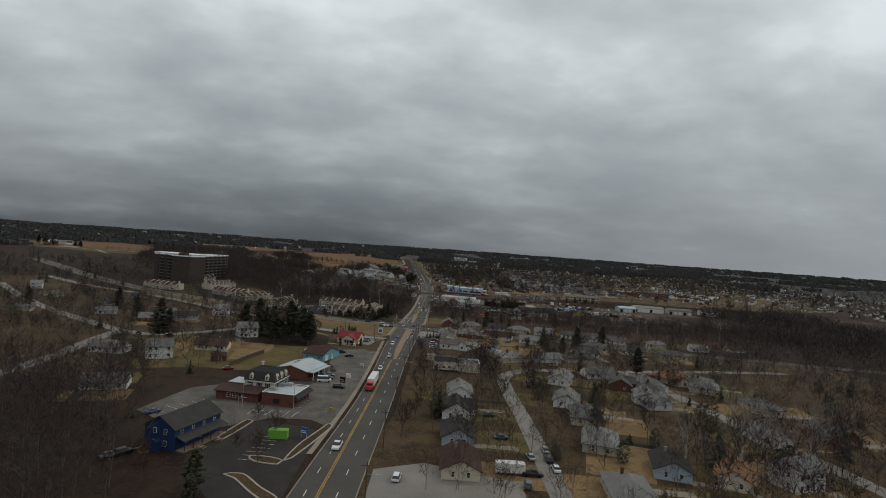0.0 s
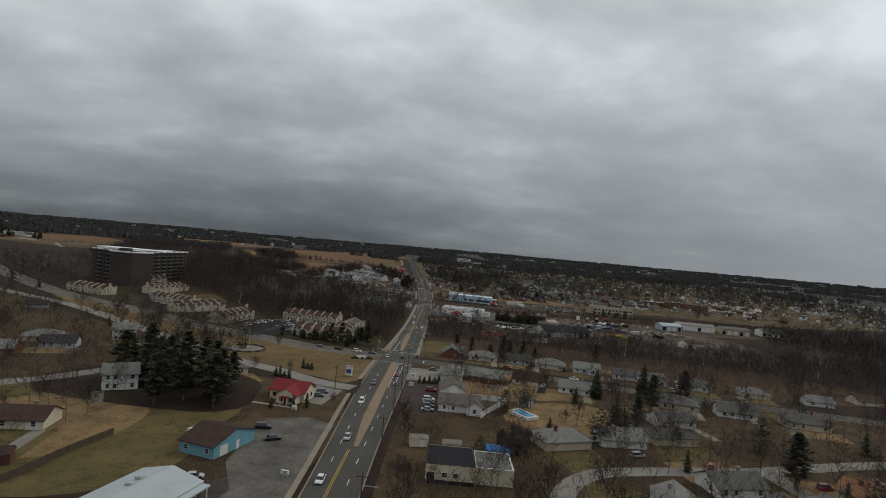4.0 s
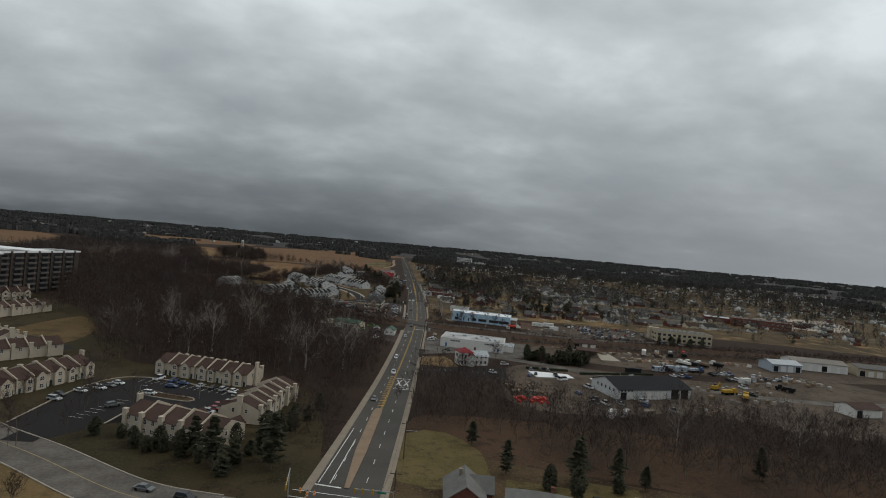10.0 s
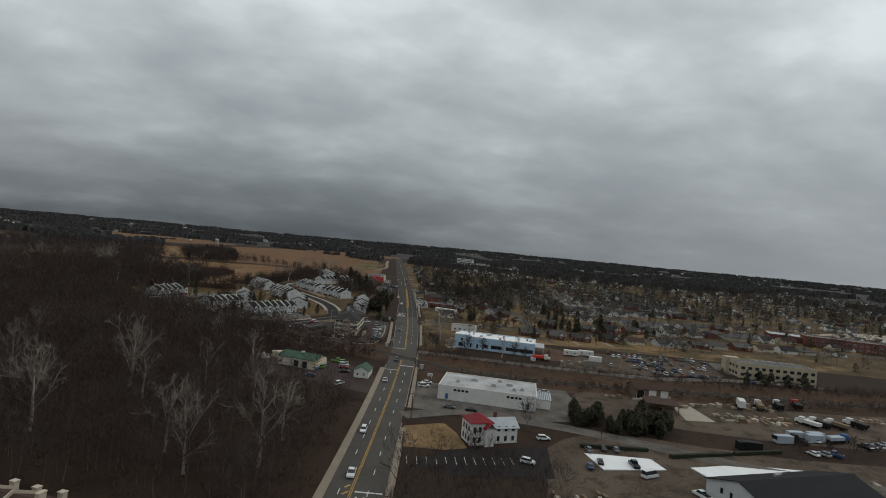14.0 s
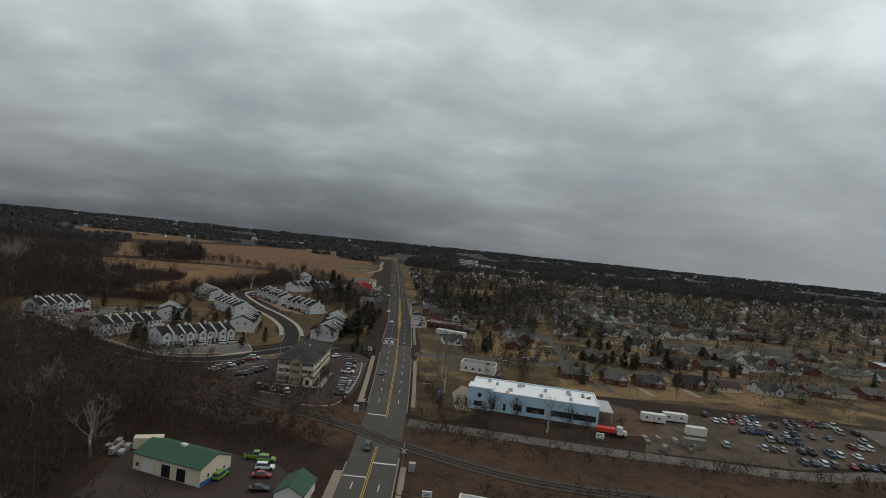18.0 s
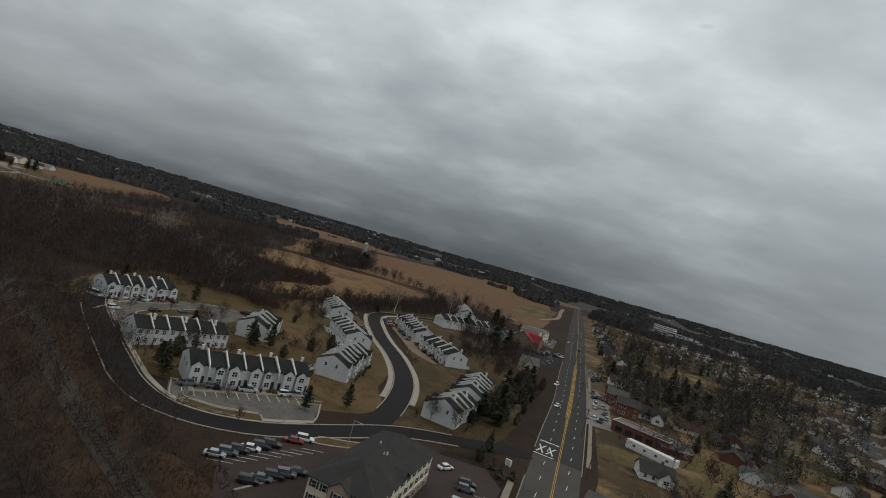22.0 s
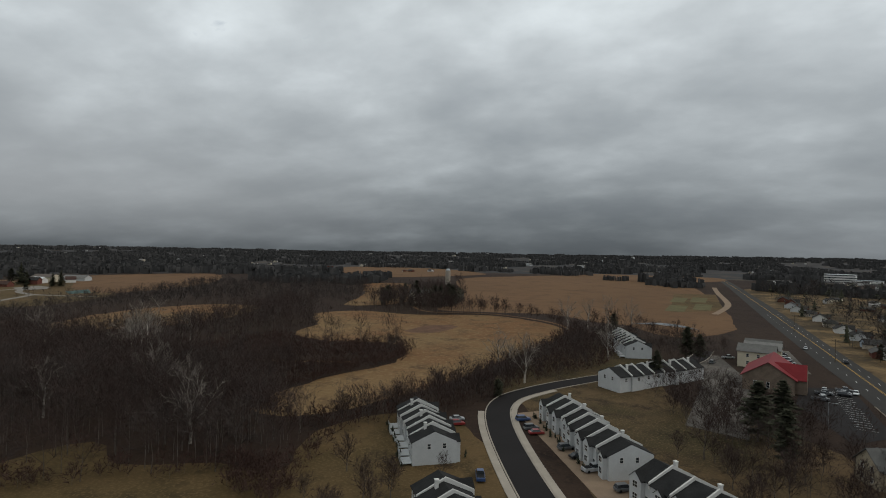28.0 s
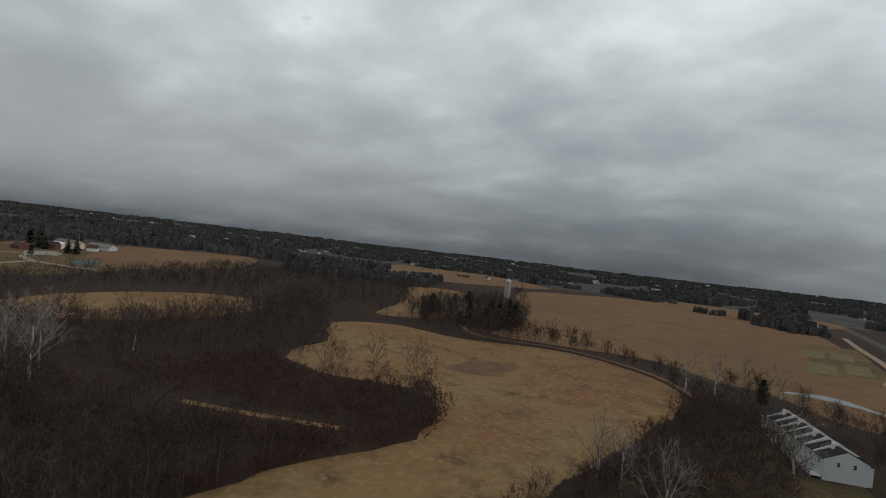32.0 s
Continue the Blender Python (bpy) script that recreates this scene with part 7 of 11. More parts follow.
# ---- particular buildings ----
def blue_house():
    e = thing("blue_house", "navy blue two-storey house with dark roof and porch", "house", -64.5, 145, 74)
    bm = bmesh.new()
    gable_solid(bm, 17, 9, 5.6, 2.6, "x")
    part("wall", bm, M_NAVY, e)
    bm = bmesh.new()
    gable_roof(bm, 17, 9, 5.6, 2.6, "x")
    part("roof", bm, M_ROOF_D, e)
    bm = bmesh.new()
    prism(bm, [(-4.5, 3.5), (-7.2, 2.6), (-7.2, 2.75), (-4.5, 3.7)], "x", -8.0, 8.4)
    part("porch_roof", closed(bm), M_ROOF_D, e)
    for k in range(6):
        part("porch_post", boxmesh(-7.8 + 3.2 * k, -7.1, -0.3, -7.65 + 3.2 * k, -6.95, 2.65), M_NAVY, e)
    part("porch_floor", boxmesh(-8, -7.2, -0.6, 8.4, -4.5, 0.25), M_WOOD, e)
    wins(e, "f", 4.5, [-6, -2, 2, 6], 3.9, 0.9, 1.3)
    wins(e, "f", 4.5, [-4, 1, 5], 0.9, 0.9, 1.4)
    for z in (0.9, 3.8):
        wins(e, "l", 8.5, [-1.8, 1.4], z, 1.0, 1.4)
        wins(e, "b", 4.5, [-5, 0, 5], z, 0.9, 1.3)
    door(e, "l", 8.5, -0.2, 1.0, 2.1, M_TRIM)
    bm = bmesh.new()
    gable_solid(bm, 1.7, 2.0, 2.3, 0.6, "y", 0, 0)
    o = part("entrance_hood", bm, M_NAVY, e)
    o.matrix_basis = pose(-9.6, 0.0, 0, 0, 0, 90)
    for k, (x, y) in enumerate(((-11, 3.5), (-12, 1.0), (-4, -9), (2, -9.4))):
        t = thing("picnic_table", "plain wooden picnic table with benches", "picnic table", *(e.matrix_basis @ Vector((x, y, 0))).xy, 70 + 8 * k, "picnic tables")
        part("tabletop", boxmesh(-0.9, -0.38, 0.70, 0.9, 0.38, 0.76), M_WOOD, t)
        for s in (-1, 1):
            part("bench", boxmesh(-0.9, s * 0.75 - 0.14, 0.42, 0.9, s * 0.75 + 0.14, 0.47), M_WOOD, t)
            part("leg_frame", boxmesh(s * 0.65 - 0.05, -0.85, 0, s * 0.65 + 0.05, 0.85, 0.42), M_WOOD, t)


def mansard_inn():
    e = thing("mansard_inn", "cream and brick roadside inn with dark mansard roof", "restaurant", -57.5, 190, -8)
    part("wall", boxmesh(-5, -5.5, -0.8, 5.5, 5.5, 6.2), M_CREAM, e)
    bm = bmesh.new()
    hip_roof(bm, 10.5, 11, 5.9, 3.0, 0.25, 0, 0.35, 0.2, 0, 0.82)
    part("mansard_roof", bm, M_ROOF_D, e)
    part("roof_deck", boxmesh(-4.2, -4.6, 8.85, 4.7, 4.6, 9.0), M_ROOF_BLK, e)
    bm = bmesh.new()
    for a in ((-5.5, -6.0, 6.0, -5.85), (-5.5, 5.85, 6.0, 6.0), (-5.5, -6, -5.35, 6), (5.85, -6, 6.0, 6)):
        bx(bm, a[0], a[1], 5.72, a[2], a[3], 5.95)
    part("eaves_trim", bm, M_TRIM, e)

    def dormer(x, y, rz):
        bm = bmesh.new()
        gable_solid(bm, 1.3, 1.6, 1.5, 0.6, "y", 0, 0.2, 0)
        o = part("dormer", bm, M_CREAM, e)
        o.matrix_basis = pose(x, y, 6.4, 0, 0, rz)
        put(window_mesh(0.8, 1.1, M_TRIM), "window", o, 0, -0.62, 0.25)
    for x in (-2.6, 2.9):
        dormer(x, -5.2, 0)
    for y in (-3.4, 0, 3.4):
        dormer(5.2, y, 90)
    wins(e, "f", 5.5, [-3.0, 0.2, 3.2], 3.7, 1.0, 1.7, None, True)
    wins(e, "r", 5.5, [-4.2, -2.1, 0, 2.1, 4.2], 3.7, 1.0, 1.7, None, True)
    part("brick_wing", boxmesh(-12.5, -2, -0.8, -5, 5, 3.6), M_BRICK, e)
    part("wing_roof", boxmesh(-12.7, -2.2, 3.6, -5, 5.2, 3.8), M_ROOF_MET, e)
    part("front_wing", boxmesh(-12.5, -10, -0.8, 2.2, -5.5, 2.9), M_BRICK, e)
    bm = bmesh.new()
    prism(bm, [(-10.7, 2.7), (-5.5, 4.0), (-5.5, 4.2), (-10.7, 2.95)], "x", -13, 2.4)
    part("pent_roof", closed(bm), M_ROOF_BR, e)
    flat_building(e, 11, 13, 3.8, M_BRICK, M_ROOF_MET, 0.3, 9.5, -4.5, M_TRIM, ("side_wing", "side_roof"))
    bm = bmesh.new()
    prism(bm, [(15.0, 3.9), (16.4, 2.8), (16.4, 2.6), (15.0, 2.6)], "y", -11, 2)
    part("awning", closed(bm), M_ROOF_D, e)
    wins(e, "f", 10, [-8, -6, -4], 0.9, 1.3, 1.4)
    wins(e, "f", 11, [9], 0.8, 2.2, 1.6, M_BLACK, False, 3)
    for u in (-9, -6.5, -4, -1.5, 1):
        put(window_mesh(1.8, 1.7, M_BLACK, False, 2), "window", e, 15, u, 0.7, 90)
    chimney(e, -3.6, 4.2, 6, 10.2, M_CREAM, 0.35)
    for x, y in ((6.5, -1.0), (8.6, 0.2), (6.2, -7)):
        unit_on_roof(e, x, y, 3.86, 2.0, 1.5, 1.0)


def brick_garage():
    e = thing("repair_shop", "low red brick shop under a pale metal roof", "shop", -53.5, 221.5, -14)
    bm = bmesh.new()
    gable_solid(bm, 13.5, 16, 3.4, 1.7, "y")
    part("wall", bm, M_BRICK, e)
    bm = bmesh.new()
    gable_roof(bm, 13.5, 16, 3.4, 1.7, "y", over=0.6)
    part("roof", bm, M_ROOF_MET, e)
    part("canopy", boxmesh(6.8, -7, 2.9, 9.2, 8, 3.2), M_ROOF_MET, e)
    for k in range(4):
        part("canopy_post", boxmesh(8.8, -6.6 + 4.6 * k, -0.3, 9.0, -6.4 + 4.6 * k, 2.9), M_TRIM, e)
    for u in (-5, -2, 1, 4):
        put(window_mesh(2.0, 1.8, M_BLACK, False, 2), "window", e, 6.75, u, 0.6, 90)
    door(e, "r", 6.75, 6.3, 1.1, 2.1, M_SIGNB)
    for x, y in ((-1.8, 1.5), (-1.2, -1.5)):
        unit_on_roof(e, x, y, 4.6, 1.6, 1.0, 0.7)


def teal_shed():
    e = thing("teal_building", "low teal-walled building with grey-brown roof", "shop", -52.5, 255, -18)
    bm = bmesh.new()
    gable_solid(bm, 10, 15, 3.0, 2.3, "x")
    part("wall", bm, M_TEAL, e)
    bm = bmesh.new()
    gable_roof(bm, 10, 15, 3.0, 2.3, "x")
    part("roof", bm, M_ROOF_BR, e)
    wins(e, "f", 7.5, [-3, 3], 1.0, 1.2, 1.2)
    door(e, "r", 5, -4, 2.6, 2.4, M_TRIM, "garage_door")
    door(e, "r", 5, 1, 1.0, 2.1, M_TRIM)
    t = thing("white_container", "plain white storage trailer", "container", -58.5, 258.5, 60)
    part("box", boxmesh(-3, -1.2, 0.6, 3, 1.2, 3.2), M_TRIM, t)
    part("chassis", boxmesh(-2.8, -1.0, 0.3, 2.8, 1.0, 0.6), M_BLACK, t)
    for s in (-1, 1):
        bm = bmesh.new()
        cyl(bm, 0, 0, -1.2, 1.2, 0.4, 0.4, 10)
        o = part("wheel", bm, M_TYRE, t)
        o.matrix_basis = pose(2.0 * s, 0, 0.4, 90, 0, 0)


def red_roof_house():
    e = thing("red_roof_house", "cream bungalow with a bright red metal roof", "house", -47.5, 301, -10)
    bm = bmesh.new()
    gable_solid(bm, 12, 8.5, 3.4, 2.4, "x", 0, 2)
    gable_solid(bm, 6.5, 6, 3.2, 2.0, "y", 1.5, -3.5)
    part("wall", bm, M_CREAM, e)
    bm = bmesh.new()
    gable_roof(bm, 12, 8.5, 3.4, 2.4, "x", 0, 2, 0.7)
    gable_roof(bm, 6.5, 9.5, 3.2, 2.0, "y", 1.5, -1.75, 0.6)
    part("roof", bm, M_ROOF_RED, e)
    wins(e, "f", 2.25, [-4.4, -2.8], 1.0, 1.2, 1.3, M_BLACK)
    wins(e, "f", 6.5, [0.0, 3.2], 1.0, 1.2, 1.4, M_BLACK)
    wins(e, "l", 6, [0.5, 3.5], 1.0, 1.2, 1.3, M_BLACK)
    wins(e, "r", 6, [0.5, 3.5], 1.0, 1.2, 1.3, M_BLACK)
    door(e, "f", 6.5, 1.5, 1.0, 2.1, M_BRICK)
    part("portico_roof", boxmesh(0.2, -8.2, 2.5, 2.8, -6.4, 2.7), M_ROOF_RED, e)
    for x in (0.35, 2.55):
        part("portico_post", boxmesh(x, -8.1, -0.3, x + 0.15, -7.95, 2.5), M_TRIM, e)
    part("ramp", boxmesh(-8.5, -9.6, -0.4, 6, -8.4, 0.25), M_CONC_L, e)


def black_flat_shop():
    e = thing("workshop", "cream block workshop with black and grey flat roofs", "workshop", 10, 251, 0)
    flat_building(e, 11.5, 13, 4.2, M_CREAM, M_ROOF_BLK, 0.25, -4.7, 0, M_BLACK)
    flat_building(e, 9, 11, 3.7, M_CREAM, M_ROOF, 0.15, 5.6, 0.4, M_TRIM, ("annex_wall", "annex_roof"))
    part("plinth_band", boxmesh(-10.6, -6.6, -0.8, 1.0, -6.52, 0.9), M_BLACK, e)
    door(e, "f", 6.55, -9.2, 1.8, 2.6, M_BLACK)
    wins(e, "f", 6.55, [-6, -3.5], 1.6, 1.4, 1.1)
    t = thing("blue_tarp_stack", "pile covered with a bright blue tarpaulin", "tarpaulin", 18.5, 266, 0)
    bm = bmesh.new()
    prism(bm, [(-2.5, -0.2), (2.5, -0.2), (2.6, 1.9), (0.4, 2.4), (-2.4, 2.0)], "x", -3.2, 3.2)
    part("cover", bm, M_BLUET, t)
    for x, y, r, l, d in ((-3, 268, 8, 5, 2.6), (6, 266, 4, 5, 2.4)):
        t = thing("garden_shed", "cream timber shed with a shallow roof", "shed", x, y, r, "sheds")
        bm = bmesh.new()
        gable_solid(bm, l, d, 2.3, 0.7, "x")
        part("wall", bm, M_CREAM, t)
        bm = bmesh.new()
        gable_roof(bm, l, d, 2.3, 0.7, "x", over=0.2, th=0.08)
        part("roof", bm, M_OLDTOP, t)
        door(t, "f", d / 2, 0.8, 0.9, 1.9, M_TRIM)


def white_gable_pair():
    e = thing("white_gabled_house", "brown-roofed house with white gable end", "house", 7, 325, 92)
    bm = bmesh.new()
    gable_solid(bm, 12, 9, 3.6, 2.6, "x")
    part("wall", bm, M_WHITE, e)
    bm = bmesh.new()
    gable_roof(bm, 12, 9, 3.6, 2.6, "x")
    part("roof", bm, M_ROOF_GB, e)
    wins(e, "l", 6, [-2], 1.0, 1.0, 1.3)
    wins(e, "f", 4.5, [-3, 0, 3], 1.0, 1.0, 1.3)
    e = thing("l_shaped_house", "grey-brown roofed house with white gables", "house", 9, 307, 0)
    bm = bmesh.new()
    gable_solid(bm, 14, 9, 3.0, 2.2, "x")
    gable_solid(bm, 5, 6, 3.0, 1.9, "y", 5.0, -4)
    part("wall", bm, M_WHITE, e)
    bm = bmesh.new()
    gable_roof(bm, 14, 9, 3.0, 2.2, "x")
    gable_roof(bm, 5, 8, 3.0, 1.9, "y", 5.0, -3)
    part("roof", bm, M_ROOF_GB, e)
    wins(e, "f", 7, [5.0], 1.0, 1.3, 1.4)
    wins(e, "f", 4.5, [-5, -2], 1.0, 1.0, 1.3)
    e = thing("corner_shop", "grey hip-roofed shop on a corner", "shop", 7, 358, 85)
    part("wall", boxmesh(-8, -5, -0.8, 8, 5, 3.2), M_WHITE, e)
    bm = bmesh.new()
    hip_roof(bm, 16, 10, 3.2, 2.4)
    part("roof", bm, M_ROOF, e)
    wins(e, "f", 5, [-5, -2, 2, 5], 0.9, 1.4, 1.4)
    # white board fence and pool behind
    f = thing("board_fence", "tall white board fence round a yard", "fence", 0, 0, 0, "", 0)
    pts = [Vector((16, 298)), Vector((18.5, 304)), Vector((21, 309)), Vector((24, 315)), Vector((27, 322)), Vector((20, 323)), Vector((14, 323))]
    for a, b in zip(pts, pts[1:]):
        o = part("fence_panel", boxmesh(0, -0.05, 0, (b - a).length, 0.05, 1.9), M_TRIM, f)
        o.matrix_basis = pose(a.x, a.y, gh(a.x, a.y), 0, 0, math.degrees(math.atan2(b.y - a.y, b.x - a.x)))
        o = part("fence_post", boxmesh(-0.08, -0.08, 0, 0.08, 0.08, 2.05), M_TRIM, f)
        o.matrix_basis = pose(a.x, a.y, gh(a.x, a.y))
    p = thing("swimming_pool", "small raised pool with blue water and white rim", "pool", 31, 305.5, -55)
    part("water", boxmesh(-4.2, -1.9, 0.9, 4.2, 1.9, 1.0), M_POOL, p)
    bm = bmesh.new()
    for a in ((-4.9, -2.6, 4.9, -1.9), (-4.9, 1.9, 4.9, 2.6), (-4.9, -1.9, -4.2, 1.9), (4.2, -1.9, 4.9, 1.9)):
        bx(bm, a[0], a[1], -0.2, a[2], a[3], 1.15)
    part("pool_rim", bm, M_TRIM, p)
    s = thing("pool_slide", "bright yellow pool slide", "slide", 26, 309.5, -60)
    bm = bmesh.new()
    for k in range(6):
        bx(bm, k * 0.6, -0.4, 2.4 - k * 0.3, k * 0.6 + 0.65, 0.4, 2.55 - k * 0.3)
    part("chute", bm, M_YELLOW, s)
    for y in (-0.35, 0.3):
        part("slide_leg", boxmesh(0, y, -0.2, 0.08, y + 0.06, 2.4), M_YELLOW, s)
    t = thing("garden_shed", "pale grey timber shed in a garden", "shed", 34, 320, 35, "sheds")
    bm = bmesh.new()
    gable_solid(bm, 5, 3.2, 2.3, 1.0, "x")
    part("wall", bm, M_GREYS, t)
    bm = bmesh.new()
    gable_roof(bm, 5, 3.2, 2.3, 1.0, "x", over=0.2, th=0.08)
    part("roof", bm, M_ROOF, t)


def white_shop():
    e = thing("white_flat_shop", "long white shop with a stained flat roof", "shop", 21.5, 622, -9)
    flat_building(e, 37, 22, 4.8, M_WHITE, M_ROOF_PW, 0.3, 0, 0, M_TRIM)
    wins(e, "f", 11, [-12, -10.5, -9, -7.5, 8, 9.5, 11, 12.5], 3.3, 1.1, 0.8, M_BLACK)
    for u in (-15, 15.5):
        door(e, "f", 11, u, 1.0, 2.1, M_SIGNB)
    door(e, "r", 18.5, 2, 3.2, 3.2, M_TRIM, "loading_door")
    for x, y, w in ((-6, 3, 2.6), (2, -2, 1.8), (8, 2, 2.4), (10, -5, 1.4), (-12, -3, 1.3), (4, 6, 1.6), (13, -3.5, 1.5)):
        unit_on_roof(e, x, y, 4.86, w, w * 0.7, 0.9)
    part("rear_annex", boxmesh(18.5, -6, -0.8, 24, 6, 3.0), M_WHITE, e)
    part("annex_roof", boxmesh(18.5, -6.2, 3.0, 24.2, 6.2, 3.2), M_ROOF_MET, e)
    for k in range(7):
        part("roof_rib", boxmesh(19.2 + 0.7 * k, -6.0, 3.2, 19.35 + 0.7 * k, 6.0, 3.28), M_ROOF_D, e)


def victorian():
    e = thing("victorian_house", "tall white wooden house with bright red roof", "house", 14, 575, 20)
    part("wall", boxmesh(-3.6, -3.6, -0.8, 3.6, 3.6, 6.6), M_WHITE, e)
    bm = bmesh.new()
    hip_roof(bm, 7.2, 7.2, 6.6, 2.2, 0, 0, 0.4)
    part("roof", bm, M_ROOF_RED, e)
    bm = bmesh.new()
    gable_solid(bm, 9, 6.4, 5.0, 2.0, "x", 8.0, 0.2)
    part("rear_wing", bm, M_WHITE, e)
    bm = bmesh.new()
    gable_roof(bm, 9, 6.4, 5.0, 2.0, "x", 8.0, 0.2)
    part("wing_roof", bm, M_ROOF_MET, e)
    bm = bmesh.new()
    gable_roof(bm, 3.2, 3.0, 5.2, 1.5, "y", 2.2, -3.9, 0.3)
    part("porch_gable", bm, M_ROOF_RED, e)
    part("porch", boxmesh(0.7, -5.2, -0.8, 3.6, -3.6, 5.2), M_WHITE, e)
    for z in (0.8, 3.8):
        wins(e, "f", 3.6, [-2.4, -0.6], z, 0.9, 1.6, M_BLACK)
        wins(e, "l", 3.6, [-2, 0, 2], z, 0.9, 1.6, M_BLACK)
        wins(e, "f", 3.0, [6, 8.5, 11], z, 0.9, 1.5, M_BLACK)
    chimney(e, 6, 0.5, 6, 8.6, M_BRICK, 0.4)


def black_garage():
    e = thing("works_garage", "white works garage with a large black metal roof", "garage", 96, 548, 19)
    bm = bmesh.new()
    gable_solid(bm, 40, 20, 4.6, 3.3, "x")
    part("wall", bm, M_GREYS, e)
    bm = bmesh.new()
    gable_roof(bm, 40, 20, 4.6, 3.3, "x", over=0.7)
    part("roof", bm, M_ROOF_BLK, e)
    for u in (-13, -4, 0.5, 5):
        door(e, "f", 10, u, 3.4, 3.6, M_TRIM, "bay_door")
    door(e, "f", 10, -17, 3.2, 3.2, M_BLACK, "bay_door")
    for u in (11, 16.5):
        door(e, "f", 10, u, 4.2, 4.2, M_BLACK, "bay_door")
    for u in (-18, -16.2, -14.4, -12.6):
        put(window_mesh(0.9, 1.0, M_BLACK), "window", e, u, -10, 3.5, 0)
    for u in (-7, -4, -1, 2, 5):
        put(window_mesh(0.8, 1.4, M_BLACK), "window", e, -20, u, 2.8, -90)
    for x, y in ((-4, 3), (-2.2, 3.6)):
        unit_on_roof(e, x, y, 7.0, 1.2, 0.8, 0.8)
    w = thing("white_concrete_apron", "white concrete yard slab beside a works garage", "slab", 0, 0, 0, "", 0)
    for name, cx, cy, ww, dd, r in (("slab", 58, 570, 20, 14, 12), ("slab", 98, 572, 40, 7, 19)):
        o = part(name, boxmesh(-ww / 2, -dd / 2, -0.3, ww / 2, dd / 2, 0.14), M_ROOF_W, w)
        o.matrix_basis = pose(cx, cy, gh(cx, cy), 0, 0, r)
    k = thing("dark_hedge", "clipped dark hedge along a works drive", "hedge", 0, 0, 0, "", 0)
    for x, y, l, r in ((58, 578.5, 22, 4), (86, 579, 24, 18), (108, 586, 20, 18)):
        o = part("hedge_run", boxmesh(-l / 2, -0.6, -0.2, l / 2, 0.6, 1.1), M_HEDGE, k)
        o.matrix_basis = pose(x, y, gh(x, y), 0, 0, r)


def tan_block():
    e = thing("tan_office_block", "tan masonry office block with flat grey roof", "office block", 181, 703, -3)
    flat_building(e, 40, 16, 7.0, M_TANW, M_ROOF, 0.6, 0, 0, M_CONC_L)
    for z in (1.0, 4.4):
        wins(e, "f", 8, [-18 + 3.6 * k for k in range(11)], z, 2.0, 1.5, M_BLACK, False, 2)
        wins(e, "l", 20, [-5, -1.6, 1.8, 5.2], z, 1.8, 1.5, M_BLACK, False, 2)
    part("stair_tower", boxmesh(-21.5, 4, -0.8, -14, 9.5, 8.4), M_TANW, e)
    for k in range(7):
        unit_on_roof(e, -6 + 3.2 * k, 2.5, 7.06, 1.6, 1.3, 1.1)


def blue_works():
    e = thing("light_blue_building", "long light blue building with white membrane roof", "building", 33, 712.5, -10)
    flat_building(e, 43, 19, 6.0, M_SKYB, M_ROOF_W, 0.4, 0, 0, M_ROOF_W)
    part("corner_tower", boxmesh(-21.9, -10.1, -0.8, -14.2, -4.0, 7.1), M_SKYB, e)
    part("tower_roof", boxmesh(-22.1, -10.3, 7.1, -14.0, -3.8, 7.4), M_ROOF_W, e)
    put(window_mesh(2.6, 1.7, M_BLACK, False, 3), "window", e, -18.4, -10.1, 1.0, 0)
    bm = bmesh.new()
    cyl(bm, 0, 0, -0.05, 0.05, 0.75, 0.75, 16)
    o = part("round_window", bm, M_GLASS, e)
    o.matrix_basis = pose(-18.0, -10.12, 4.7, 90, 0, 0)
    for u, w in ((-13.0, 0.9), (-9.4, 0.9)):
        put(window_mesh(w, 2.3, M_BLACK), "window", e, u, -9.5, 0.5, 0)
    for u, w, b in ((-5.0, 2.8, 2), (1.0, 6.0, 5), (9.6, 7.0, 6), (17.0, 7.4, 6)):
        put(window_mesh(w, 1.9, M_BLACK, False, b), "window", e, u, -9.5, 1.1, 0)
    part("side_canopy", boxmesh(21.5, -7.0, 4.2, 26.5, 8.5, 4.5), M_STEEL, e)
    for y in (-6.6, 8.0):
        part("canopy_post", boxmesh(26.0, y, -0.6, 26.25, y + 0.25, 4.2), M_STEEL, e)
    for x, y, w in ((-16, 5, 1.2), (-8, -4, 1.4), (-5, 4, 1.8), (-4, 5.6, 1.6), (4, 2, 1.2), (12, 4, 1.3), (12.4, 1.6, 1.2), (12.5, -5, 0.9), (2.5, -6, 1.2), (17, 3, 1.0), (-13, 2, 0.9)):
        unit_on_roof(e, x, y, 6.06, w, w, 0.9)
    for x, y in ((16.5, 1.0), (18.0, 0.0), (18.6, 2.0), (-9.5, -7)):
        t = part("roof_material_stack", boxmesh(x, y, 6.06, x + 1.2, y + 0.6, 6.4), M_ORANGE if x < 0 else M_WOOD, e)


